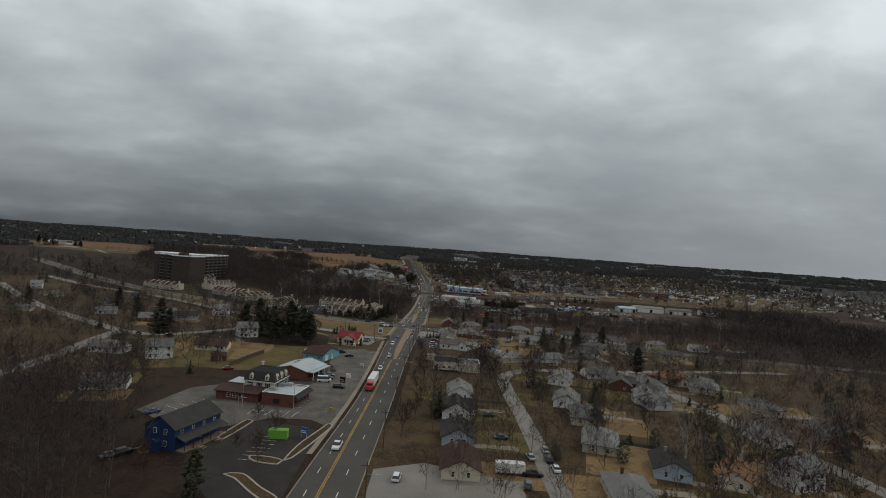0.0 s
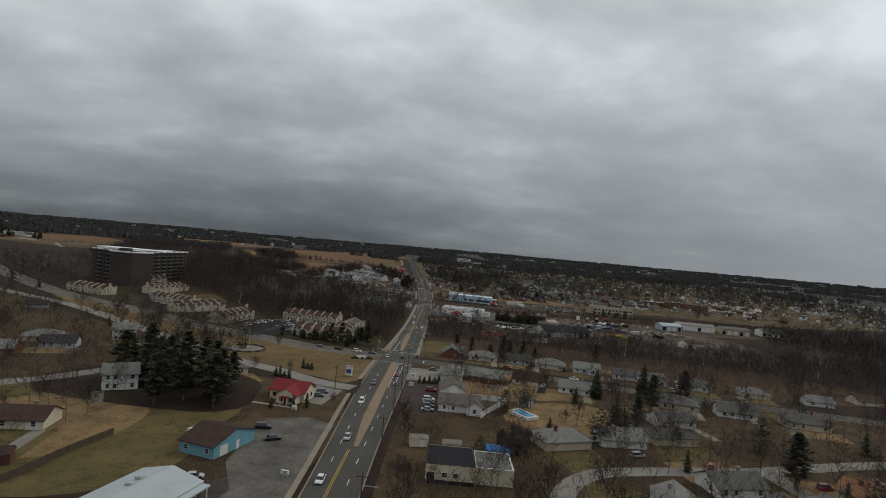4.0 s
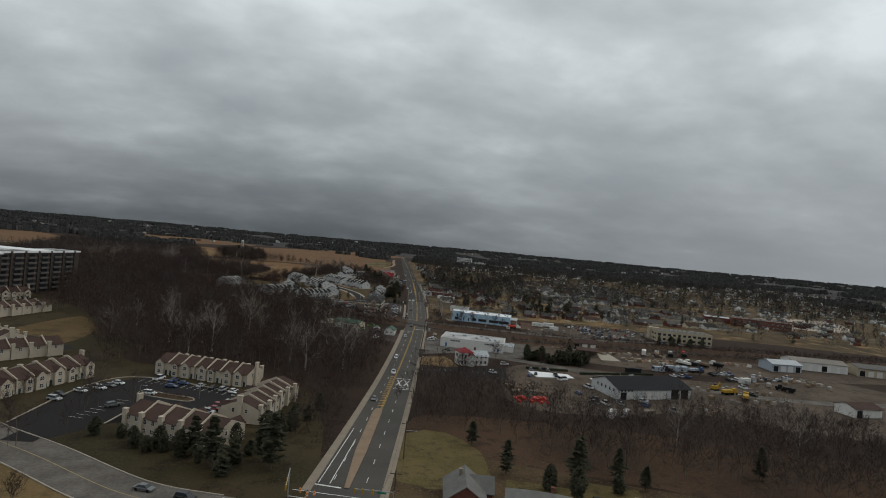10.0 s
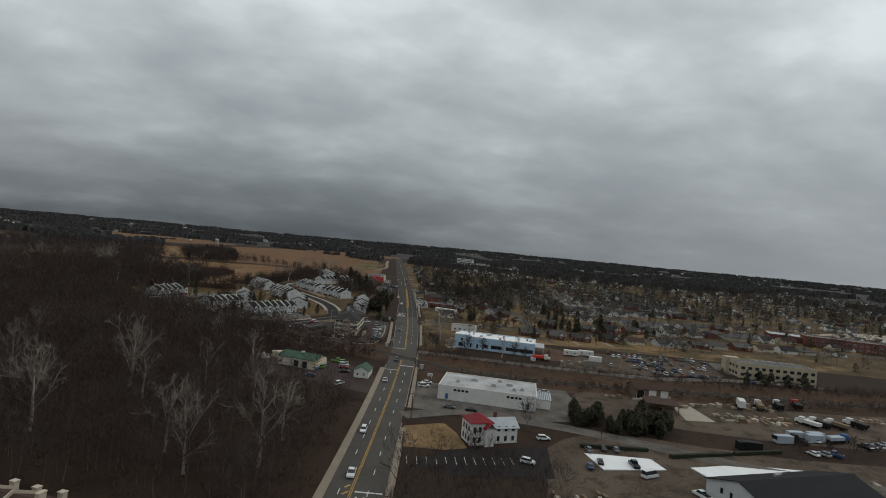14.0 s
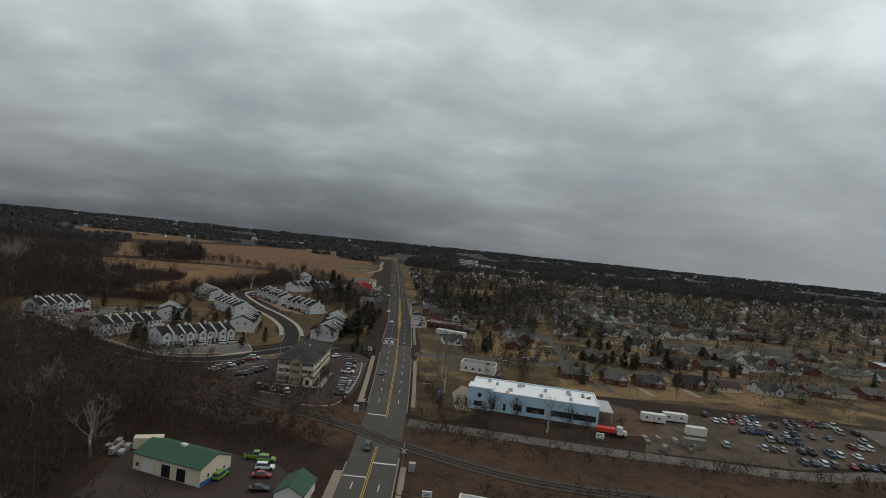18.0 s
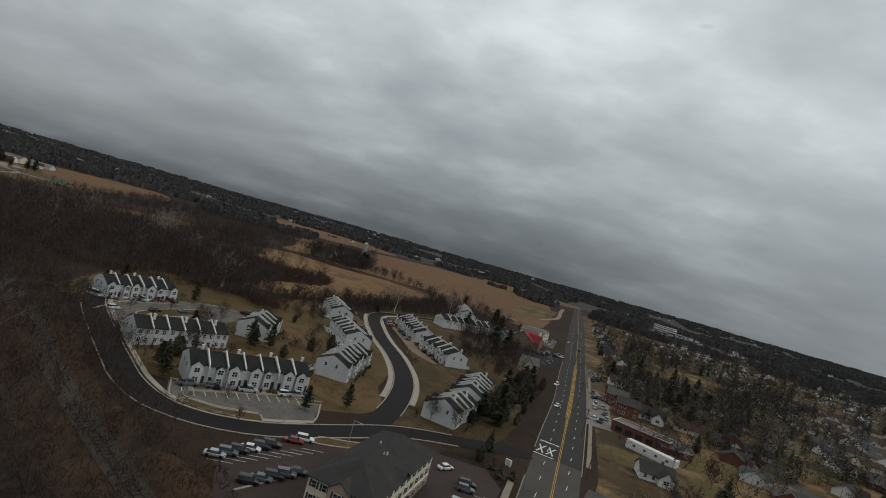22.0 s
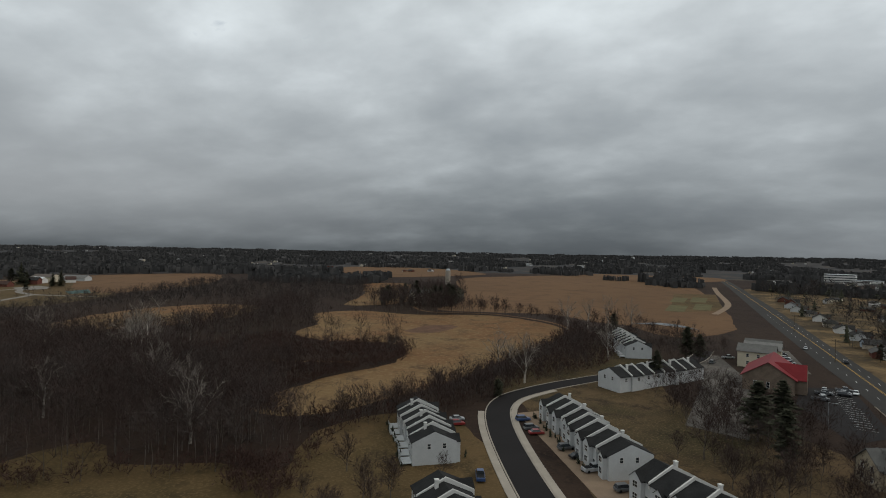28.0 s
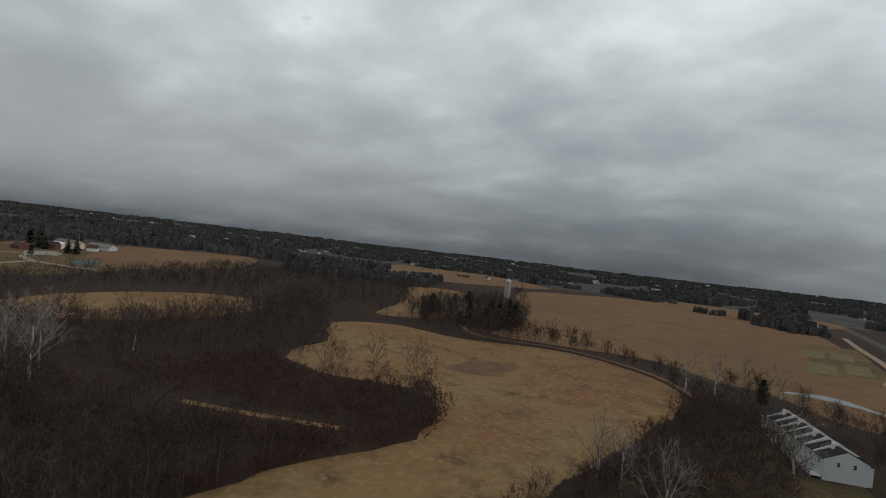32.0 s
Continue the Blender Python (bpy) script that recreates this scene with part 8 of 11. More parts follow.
def green_sheds():
    e = thing("green_roof_shed", "cream metal shed with a green roof", "shed", -57.5, 643, -17)
    e.scale = (0.9, 0.9, 0.9)
    bm = bmesh.new()
    gable_solid(bm, 20, 11, 4.0, 1.9, "x")
    part("wall", bm, M_CREAM, e)
    bm = bmesh.new()
    gable_roof(bm, 20, 11, 4.0, 1.9, "x", over=0.35)
    part("roof", bm, M_ROOF_GR, e)
    part("cupola", boxmesh(-0.8, -0.5, 5.6, 0.8, 0.5, 6.5), M_TRIM, e)
    for u in (-5.5,):
        door(e, "f", 5.5, u, 3.0, 3.0, M_TRIM, "roller_door")
    for u in (0, 4.5):
        door(e, "f", 5.5, u, 2.6, 3.0, M_BLACK, "roller_door")
    wins(e, "f", 5.5, [-8.6], 0.9, 1.2, 1.1)
    part("skirting_band", boxmesh(9.95, -5.4, -0.8, 10.06, 5.4, 0.9), M_SIGNB, e)
    wins(e, "r", 10, [-2.8, 0.4, 3.0], 1.2, 0.8, 1.1)
    e = thing("green_roof_shed", "small white shed with green roof", "shed", -30, 635.5, -4)
    bm = bmesh.new()
    gable_solid(bm, 6, 9, 2.8, 1.7, "y")
    part("wall", bm, M_TRIM, e)
    bm = bmesh.new()
    gable_roof(bm, 6, 9, 2.8, 1.7, "y", over=0.35)
    part("roof", bm, M_ROOF_GR, e)
    wins(e, "f", 4.5, [-1.4, 1.2], 0.9, 0.9, 1.1)
    door(e, "r", 3, 1, 2.4, 2.3, M_CREAM, "roller_door")


def tan_office():
    e = thing("three_storey_office", "cream and brick three-storey office with hipped roof", "office", -51.8, 730, 1.5)
    e.scale = (0.94, 0.94, 0.80)
    bm = bmesh.new()
    bx(bm, -6.8, -17.5, 3.3, 6.8, 17.5, 9.6)
    part("upper_wall", bm, M_CREAM, e)
    part("brick_base", boxmesh(-6.86, -17.56, -0.8, 6.86, 17.56, 3.3), M_BRICK_T, e)
    part("string_course", boxmesh(-6.95, -17.65, 3.26, 6.95, 17.65, 3.46), M_TRIM, e)
    bm = bmesh.new()
    gable_solid(bm, 4.2, 2.2, 9.4, 2.0, "y", 0.2, -17.6)
    part("brick_gable", bm, M_BRICK_T, e)
    bm = bmesh.new()
    hip_roof(bm, 13.6, 35, 9.6, 4.2, 0, 0, 0.7)
    part("roof", bm, M_ROOF_D, e)
    bm = bmesh.new()
    gable_roof(bm, 4.2, 7, 9.4, 2.0, "y", 0.2, -15.2, 0.3)
    gable_roof(bm, 5.5, 5, 9.5, 1.9, "x", 4.6, -3, 0.3)
    part("gable_roof", bm, M_ROOF_D, e)
    for z in (0.8, 4.2, 7.3):
        wins(e, "f", 17.56, [-5.4, -3.1, 3.4, 5.5], z, 1.1, 1.6, None, True)
        put(window_mesh(1.8, 1.6, M_TRIM, True, 2), "window", e, 0.2, -18.72, z, 0)
        wins(e, "r", 6.86, [-15.5 + 3.4 * k for k in range(10)], z, 1.1, 1.6, None, True)
        wins(e, "b", 17.56, [-4, 0, 4], z, 1.1, 1.6)
        wins(e, "l", 6.86, [-15 + 4.2 * k for k in range(8)], z, 1.1, 1.6)
    bm = bmesh.new()
    gable_solid(bm, 3, 2.4, 2.8, 1.2, "y", 5.2, -18.8)
    part("entrance_porch", bm, M_CREAM, e)
    bm = bmesh.new()
    gable_roof(bm, 3, 2.6, 2.8, 1.2, "y", 5.2, -18.9, 0.3)
    part("porch_roof", bm, M_ROOF_D, e)
    door(e, "f", 20.02, 5.2, 1.2, 2.1, M_BLACK)
    part("side_awning", boxmesh(6.9, -4, 2.6, 9.3, 3, 2.8), M_BLACK, e)
    for k in range(4):
        part("awning_post", boxmesh(9.1, -3.9 + 2.25 * k, -0.3, 9.22, -3.78 + 2.25 * k, 2.6), M_BLACK, e)
    part("footway", boxmesh(9.4, -22, -0.3, 11.2, 21, 0.16), M_CONC, e)
    part("front_footway", boxmesh(-8.0, -23.0, -0.3, 9.4, -21.4, 0.16), M_CONC, e)
    for x, y in ((-1.8, 2), (1.6, -2), (1.2, -2.8)):
        part("vent_pipe", boxmesh(x, y, 11.5, x + 0.25, y + 0.25, 13.6), M_TRIM, e)


def apartment_slab():
    e = thing("apartment_building", "dark brown eight-storey apartment slab with balconies", "apartment building", -276, 606, 0)
    for name, ang, L in (("west_wing", 153.5, 58), ("north_wing", 87.5, 96)):
        w = part(name, boxmesh(0, -20, -2, L, 0, 29.5) if name == "west_wing" else boxmesh(0, 0, -2, L, 20, 29.5), M_APT, e)
        w.matrix_basis = pose(0, 0, 0, 0, 0, ang)
        s = -1 if name == "west_wing" else 1
        face = 0.0
        y0, y1 = sorted((0.6 * -s, s * 20.6))
        bm = bmesh.new()
        for q in ((-0.6, y0, L + 0.6, y0 + 0.9), (-0.6, y1 - 0.9, L + 0.6, y1), (-0.6, y0 + 0.9, 0.3, y1 - 0.9), (L - 0.3, y0 + 0.9, L + 0.6, y1 - 0.9)):
            bx(bm, q[0], q[1], 29.5, q[2], q[3], 30.5)
        part("parapet", bm, M_ROOF_W, w)
        part("roof", boxmesh(0.3, y0 + 0.9, 29.5, L - 0.3, y1 - 0.9, 29.9), M_ROOF, w)
        n = int(L / 12)
        for k in range(n):
            x0 = 3 + k * (L - 6) / n
            for f in range(8):
                z = 1.2 + f * 3.5
                y0, y1 = sorted((0.0, -s * 1.3))
                part("balcony", boxmesh(x0, y0, z, x0 + 7.0, y1, z + 1.1), M_APT_B, w)
                put(window_mesh(5.4, 1.6, M_BLACK, False, 3), "window", w, x0 + 3.5, -s * 0.02, z + 1.2, 0 if s > 0 else 180)
            part("pier", boxmesh(x0 + 8.2, min(0, -s * 1.0), -2, x0 + 9.4, max(0, -s * 1.0), 30.6), M_APT, w)
    part("lift_tower", boxmesh(-16, 6, 28, -8, 14, 33), M_APT, e)
    part("rear_wing", boxmesh(-70, 60, -2, -4, 80, 29.5), M_APT, e)
    part("rear_roof", boxmesh(-70.6, 59.4, 29.5, -3.4, 80.6, 30.3), M_ROOF_W, e)


def church_red():
    e = thing("red_roof_hall", "stone hall with a big red metal roof", "hall", -71.5, 1001, -7)
    bm = bmesh.new()
    gable_solid(bm, 16, 26, 5.2, 5.0, "y")
    gable_solid(bm, 9, 8, 5.2, 4.2, "x", 7, -6)
    part("wall", bm, M_STONE, e)
    bm = bmesh.new()
    gable_roof(bm, 16, 26, 5.2, 5.0, "y", over=0.8)
    gable_roof(bm, 12, 8, 5.2, 4.2, "x", 5, -6, 0.6)
    part("roof", bm, M_ROOF_RED, e)
    wins(e, "r", 8, [2, 6, 10], 1.2, 1.1, 2.2)
    wins(e, "f", 13, [-4, 0, 4], 1.2, 1.1, 2.2)
    wins(e, "l", 8, [-8, -4, 0, 4, 8], 1.2, 1.1, 2.2)
    e = thing("tan_gabled_flats", "tan flats with stepped gabled roofs", "flats", -73, 1043, -7)
    for k in range(3):
        bm = bmesh.new()
        gable_solid(bm, 14, 9, 6.6, 2.4, "y" if k == 5 else "x", (-0.8, 0.6, 0)[k], -9 + 9 * k)
        part("wall", bm, M_CREAM, e)
        bm = bmesh.new()
        gable_roof(bm, 14, 9, 6.6, 2.4, "x", (-0.8, 0.6, 0)[k], -9 + 9 * k)
        part("roof", bm, M_ROOF, e)
        for z in (1, 4):
            wins(e, "r", 7 + (-0.8, 0.6, 0)[k], [-10.5 + 9 * k, -7.5 + 9 * k], z, 1.1, 1.4)
            wins(e, "l", 7 - (-0.8, 0.6, 0)[k], [-10.5 + 9 * k, -7.5 + 9 * k], z, 1.1, 1.4)
    for z in (1, 4):
        wins(e, "f", 13.5, [-4, 0, 4], z, 1.1, 1.4)
    e = thing("stone_house", "yellowish stone house with steep gables", "house", -54, 914, 25)
    bm = bmesh.new()
    gable_solid(bm, 9, 7, 4.8, 3.0, "x")
    gable_solid(bm, 4, 5, 4.8, 2.8, "y", -1.5, -3.5)
    part("wall", bm, M_TANW, e)
    bm = bmesh.new()
    gable_roof(bm, 9, 7, 4.8, 3.0, "x")
    gable_roof(bm, 4, 7, 4.8, 2.8, "y", -1.5, -2.5)
    part("roof", bm, M_ROOF, e)
    for z in (0.9, 3.2):
        wins(e, "f", 6, [-1.5], z, 1.2, 1.3)
        wins(e, "f", 3.5, [2.4], z, 1.0, 1.3)
        wins(e, "l", 4.5, [-1.5, 1.5], z, 0.9, 1.3)


def far_buildings():
    e = thing("white_office_block", "white banded office block above bare trees", "office block", 60, 1790, -18)
    e.scale = (0.52, 0.52, 0.75)
    for k in range(4):
        part("floor_band", boxmesh(-38, -14, -6 + k * 5.0, 38, 14, -3.4 + k * 5.0 + 0.6), M_TRIM, e)
        part("window_band", boxmesh(-37.4, -13.4, -2.8 + k * 5.0, 37.4, 13.4, -1.0 + k * 5.0), M_GLASS, e)
    part("roof", boxmesh(-38.4, -14.4, 14, 38.4, 14.4, 15.2), M_ROOF_W, e)
    part("annex", boxmesh(38, -10, -6, 100, 14, 4), M_TRIM, e)
    part("annex_roof", boxmesh(37.5, -10.5, 4, 100.5, 14.5, 5), M_ROOF_MET, e)
    e = thing("brick_school", "long red brick school with flat roof", "school", 318, 838, -20)
    flat_building(e, 52, 18, 7.5, M_BRICK, M_ROOF, 0.5, 0, 0, M_TRIM)
    for z in (1, 4.4):
        wins(e, "f", 9, [-23 + 4.2 * k for k in range(12)], z, 2.4, 1.7, None, False, 2)
    flat_building(e, 30, 24, 5, M_BRICK, M_ROOF_MET, 0.4, -34, 14, M_TRIM, ("hall_wall", "hall_roof"))
    e = thing("farmhouse", "white farmhouse on a wooded knoll", "house", -320, 1168, 20)
    bm = bmesh.new()
    gable_solid(bm, 16, 9, 7, 3.5, "x")
    gable_solid(bm, 6, 7, 7, 3, "y", -4, -5)
    part("wall", bm, M_CREAM, e)
    bm = bmesh.new()
    gable_roof(bm, 16, 9, 7, 3.5, "x")
    gable_roof(bm, 6, 9, 7, 3, "y", -4, -4)
    part("roof", bm, M_ROOF, e)
    for z in (1, 4.2):
        wins(e, "f", 4.5, [1, 3.5, 6], z, 1.1, 1.5)
        wins(e, "f", 8.5, [-4], z, 1.1, 1.5)
    e = thing("silo", "pale round farm silo with domed cap", "silo", -384, 1345, 0)
    bm = bmesh.new()
    cyl(bm, 0, 0, -1, 17, 3, 3, 20)
    part("barrel", bm, M_CONC_L, e)
    bm = bmesh.new()
    cyl(bm, 0, 0, 17, 19, 3, 1.2, 20)
    part("cap", bm, M_ROOF_MET, e)
    for x, y, w, d, h, rot, wl, rf in ((-798, 1119, 26, 15, 6, 20, M_CREAM, M_ROOF_GB), (-768, 1091, 13, 10, 5, 40, M_BRICK, M_ROOF_D), (-786, 1147, 28, 13, 4, 25, M_GREYS, M_ROOF), (-782, 1104, 14, 9, 4, 15, M_WHITE, M_ROOF_W), (-764, 1128, 10, 8, 4, 60, M_WHITE, M_ROOF_BR), (-758, 1061, 12, 8, 3, 15, M_BRICK, M_ROOF_BR)):
        e = thing("farm_building", "low farm building with a pitched roof", "building", x, y, rot, "far farm buildings")
        bm = bmesh.new()
        gable_solid(bm, w, d, h, 3, "x")
        part("wall", bm, wl, e)
        bm = bmesh.new()
        gable_roof(bm, w, d, h, 3, "x")
        part("roof", bm, rf, e)
    for x, y, w, d, h, rot, wl, rf, lb in ((243, 646, 34, 14, 5, -4, M_WHITE, M_OLDTOP, "white storage building with bay doors"), (278, 642, 26, 14, 5, -4, M_TANW, M_ROOF, "tan storage building with bay doors"), (214, 634, 20, 12, 4.5, 8, M_BLUEG, M_ROOF_MET, "open-fronted blue-grey metal shelter"), (196, 545, 16, 10, 4, 15, M_WHITE, M_ROOF_BR, "white-walled shed with brown roof"), (318, 650, 22, 12, 5, 0, M_WHITE, M_ROOF, "white storage building with bay doors"), (93, 644, 16, 8, 4, 6, M_WOOD, M_ROOF_BR, "open timber shed with brown roof")):
        e = thing("storage_building", lb, "storage building", x, y, rot, "storage buildings")
        bm = bmesh.new()
        gable_solid(bm, w, d, h, 1.8, "x")
        part("wall", bm, wl, e)
        bm = bmesh.new()
        gable_roof(bm, w, d, h, 1.8, "x")
        part("roof", bm, rf, e)
        n = int(w / 5)
        for k in range(n):
            door(e, "f", d / 2, -w / 2 + (k + 0.5) * w / n, 3.2, 3.4, M_TRIM if k % 3 else M_BLACK, "bay_door")
    e = thing("brick_shop_strip", "low brick shop strip with flat grey roof", "shop", 3, 858, -18)
    flat_building(e, 22, 9, 3.8, M_BRICK, M_ROOF, 0.3, 0, 0, M_TRIM)
    wins(e, "f", 4.5, [-8, -4, 0, 4, 8], 0.6, 2.6, 1.8, M_BLACK, False, 2)
    e = thing("long_white_trailer", "long white trailer home beside a car park", "trailer", 6, 838, -24)
    part("body", boxmesh(-9, -1.8, 0.4, 9, 1.8, 3.0), M_TRIM, e)
    part("skirt", boxmesh(-8.8, -1.7, -0.4, 8.8, 1.7, 0.4), M_GREYS, e)
    wins(e, "f", 1.8, [-6, -2, 2, 6], 1.2, 1.2, 1.0)
    e = thing("flat_white_garage", "white flat-roofed workshop among bare trees", "workshop", 17, 759, -12)
    flat_building(e, 15, 9, 3.6, M_WHITE, M_ROOF, 0.2, 0, 0, M_TRIM)
    wins(e, "f", 4.5, [-5, -2, 1], 1.0, 1.2, 1.2)
    door(e, "f", 4.5, 5, 3.0, 2.8, M_TRIM, "garage_door")


blue_house()
mansard_inn()
brick_garage()
teal_shed()
red_roof_house()
black_flat_shop()
white_gable_pair()
white_shop()
victorian()
black_garage()
tan_block()
blue_works()
green_sheds()
tan_office()
apartment_slab()
church_red()
far_buildings()

# ---- vehicles ----
PAINT = {}


def paint_mat(name, col):
    return mat("car_paint_" + name, col, 0.28, 0.05, 0.5, 2.0, spec=0.6)


CARCOL = [("white", (0.62, 0.63, 0.64)), ("silver", (0.34, 0.35, 0.36)), ("grey", (0.10, 0.105, 0.11)), ("black", (0.012, 0.012, 0.014)), ("red", (0.22, 0.02, 0.02)), ("blue", (0.03, 0.06, 0.15)), ("green", (0.03, 0.05, 0.04)), ("lime", (0.13, 0.27, 0.04))]
CT = {}


def car_meshes(kind):
    """Body, cabin and wheel of a car, pickup or van, nose towards +x."""
    if kind in CT:
        return CT[kind]
    L, W, hood, roof, c0, c1, c2, c3 = {
        "sedan": (4.4, 1.72, 0.84, 1.36, -1.70, -0.95, 0.50, 1.20),
        "suv": (4.4, 1.78, 0.95, 1.60, -2.1, -1.80, 0.45, 1.10),
        "pickup": (5.4, 1.95, 1.08, 1.82, -0.55, -0.40, 0.85, 1.45),
        "van": (5.4, 2.0, 1.20, 2.25, -2.6, -2.5, 1.35, 2.10)}[kind]
    bm = bmesh.new()
    h = L / 2
    side = [(-h, 0.38), (-h + 0.05, hood - 0.08), (-h + 0.25, hood), (h - 0.9, hood - 0.04), (h - 0.12, hood - 0.22), (h, 0.45), (h - 0.15, 0.24), (-h + 0.15, 0.24)]
    prism(bm, side, "y", -W / 2, W / 2)
    bmesh.ops.bevel(bm, geom=[e for e in bm.edges if abs(e.verts[0].co.y - e.verts[1].co.y) < 1e-4], offset=0.06, segments=1, affect="EDGES")
    closed(bm)
    body = bpy.data.meshes.new("body")
    bm.to_mesh(body)
    bm.free()

    def cab(t0, t1, inset, top):
        bm = bmesh.new()
        wb, wt = W / 2 - 0.06 + inset, W / 2 - 0.26 + inset
        lo, hi = hood - 0.06, top
        x = (c0 - inset, c1, c2, c3 + inset)
        fl = lambda xx, w_, z: [bm.verts.new((xx, -w_, z)), bm.verts.new((xx, w_, z))]
        a, b, c, d = fl(x[0], wb, lo), fl(x[1], wt, hi), fl(x[2], wt, hi), fl(x[3], wb, lo)
        for p, q in ((a, b), (b, c), (c, d)):
            bm.faces.new((p[0], p[1], q[1], q[0]))
        bm.faces.new((a[0], b[0], c[0], d[0]))
        bm.faces.new((d[1], c[1], b[1], a[1]))
        bm.faces.new((d[0], d[1], a[1], a[0]))
        closed(bm)
        return bm
    bm = cab(0, 0, 0.0, roof - 0.05)
    glass = bpy.data.meshes.new("glasshouse")
    bm.to_mesh(glass)
    bm.free()
    glass.materials.append(M_GLASS)
    bm = bmesh.new()
    wt = W / 2 - 0.24
    bx(bm, c1 - 0.08, -wt, roof - 0.09, c2 + 0.05, wt, roof)
    bmesh.ops.bevel(bm, geom=bm.edges[:], offset=0.03, segments=1, affect="EDGES")
    roofm = bpy.data.meshes.new("roof")
    bm.to_mesh(roofm)
    bm.free()
    bm = bmesh.new()
    cyl(bm, 0, 0, -0.11, 0.11, 0.33, 0.33, 12)
    wheel = bpy.data.meshes.new("wheel")
    bm.to_mesh(wheel)
    bm.free()
    wheel.materials.append(M_TYRE)
    CT[kind] = (body, glass, roofm, wheel, L, W)
    return CT[kind]


CARS = {}


def car(x, y, rot, ci=0, kind="sedan", z=0.10):
    name, col = CARCOL[ci]
    near = -125 < x < 40
    key = (kind, ci, near)
    if key in CARS:
        return copy_thing(CARS[key], pose(x, y, gh(x, y) + z, 0, 0, rot))
    body, glass, roofm, wheel, L, W = car_meshes(kind)
    e = thing("pickup_truck" if kind == "pickup" else "van" if kind == "van" else "car", "%s %s standing on asphalt" % (name, {"sedan": "saloon car", "suv": "estate sport car", "pickup": "pickup truck", "van": "panel van"}[kind]), "car" if kind in ("sedan", "suv") else kind, x, y, rot, "vehicles", gh(x, y) + z)
    pm = paint_mat(name, col)
    b = part("body", body.copy(), None, e)
    b.data.materials.append(pm)
    part("glasshouse", glass, None, e)
    r = part("roof", roofm.copy(), None, e)
    r.data.materials.append(pm)
    for sx in (-0.31, 0.31) if near else ():
        for sy in (-1, 1):
            w = part("wheel", wheel, None, e)
            w.matrix_basis = pose(L * sx, sy * (W / 2 - 0.08), 0.33, 90, 0, 0)
    if kind == "pickup":
        part("load_bed", boxmesh(-L / 2 + 0.25, -W / 2 + 0.14, 1.06, -0.65, W / 2 - 0.14, 1.10), M_BLACK, e)
    CARS[key] = e
    return e


rng = random.Random(9)


def mixcar(x, y, rot):
    car(x, y, rot + rng.uniform(-3, 3), rng.choice((0, 0, 1, 1, 2, 2, 3, 3, 4, 5)), rng.choice(("sedan", "sedan", "suv", "suv", "pickup")))


# traffic on the main road
for x, y, r, c, k in ((-24.2, 146, -92, 0, "pickup"), (-23.5, 240, -90, 0, "sedan"), (-22.4, 268, -90, 1, "sedan"), (-23.6, 334, -90, 2, "sedan"), (-16.0, 352, 90, 4, "sedan"), (-24, 304, -90, 0, "suv"), (-22.5, 497, -92, 2, "sedan"), (-19.4, 543, -88, 0, "pickup"), (-20.8, 574, -90, 0, "suv"), (-20.2, 630, -90, 1, "sedan"), (-18.4, 664, -90, 3, "suv"), (-23, 737, -95, 3, "sedan"), (-31, 862, -98, 0, "sedan"), (-37, 905, -98, 0, "suv"), (-46, 1000, -97, 0, "sedan"), (-52, 1090, -97, 1, "sedan"), (-40, 1060, 83, 3, "suv"), (-24.5, 396, -90, 1, "sedan"), (-17, 397, 90, 3, "sedan")):
    car(x, y, r, c, k, 0.12)
# waiting at the crossing
for x, y, c, k in ((-61, 408, 2, "sedan"), (-51, 405.5, 3, "suv"), (-41, 403.5, 0, "suv"), (-33, 402, 5, "sedan")):
    car(x, y, -8, c, k)
for x, y, r in ((-100, 462, 60), (-97, 478, 0), (-95, 489, 0), (-93, 494, 0), (-119, 463, -10), (-121, 468, -10), (-118, 474, -10), (-80, 451, 80), (-78, 463, -20), (-86, 493, 80), (-81, 492, 80), (-77, 491, 80), (-73, 490, 80), (-69, 484, -10), (-68, 480, -10), (-68, 475, -10), (-104, 498, 80), (-98, 497, 80), (-90, 456, 80), (-84, 455, 80)):
    mixcar(x, y, r)
for x, y, r in ((-205, 528, 60), (-198, 524, 60), (-192, 520, 60), (-213, 535, 60), (-172, 530, 30), (-178, 535, 30), (-184, 541, 30), (-228, 560, 40), (-236, 568, 40), (-244, 577, 40)):
    mixcar(x, y, r)
for k, (x, y) in enumerate(((-1, 330), (-1.5, 315), (-1.5, 310.5), (-1.5, 306), (-1.5, 301.5))):
    car(x, y, 4, (4, 0, 3, 2, 1)[k], ("suv", "suv", "sedan", "suv", "sedan")[k])
for x, y, r, c, k in ((-39, 312, 10, 2, "suv"), (-39.5, 307, 10, 2, "sedan"), (-1, 372, 0, 2, "sedan"), (-7, 129, 85, 0, "suv"), (-41.5, 217, 0, 3, "suv"), (-42, 222, 0, 2, "sedan"), (-35, 205, 0, 3, "suv"), (-41, 262, 30, 3, "sedan"), (-50, 236, 20, 1, "sedan"), (-46, 270, 10, 3, "suv"), (-82, 163, 60, 5, "sedan")):
    car(x, y, r, c, k)
car(-42, 212.5, 12, 0, "van")
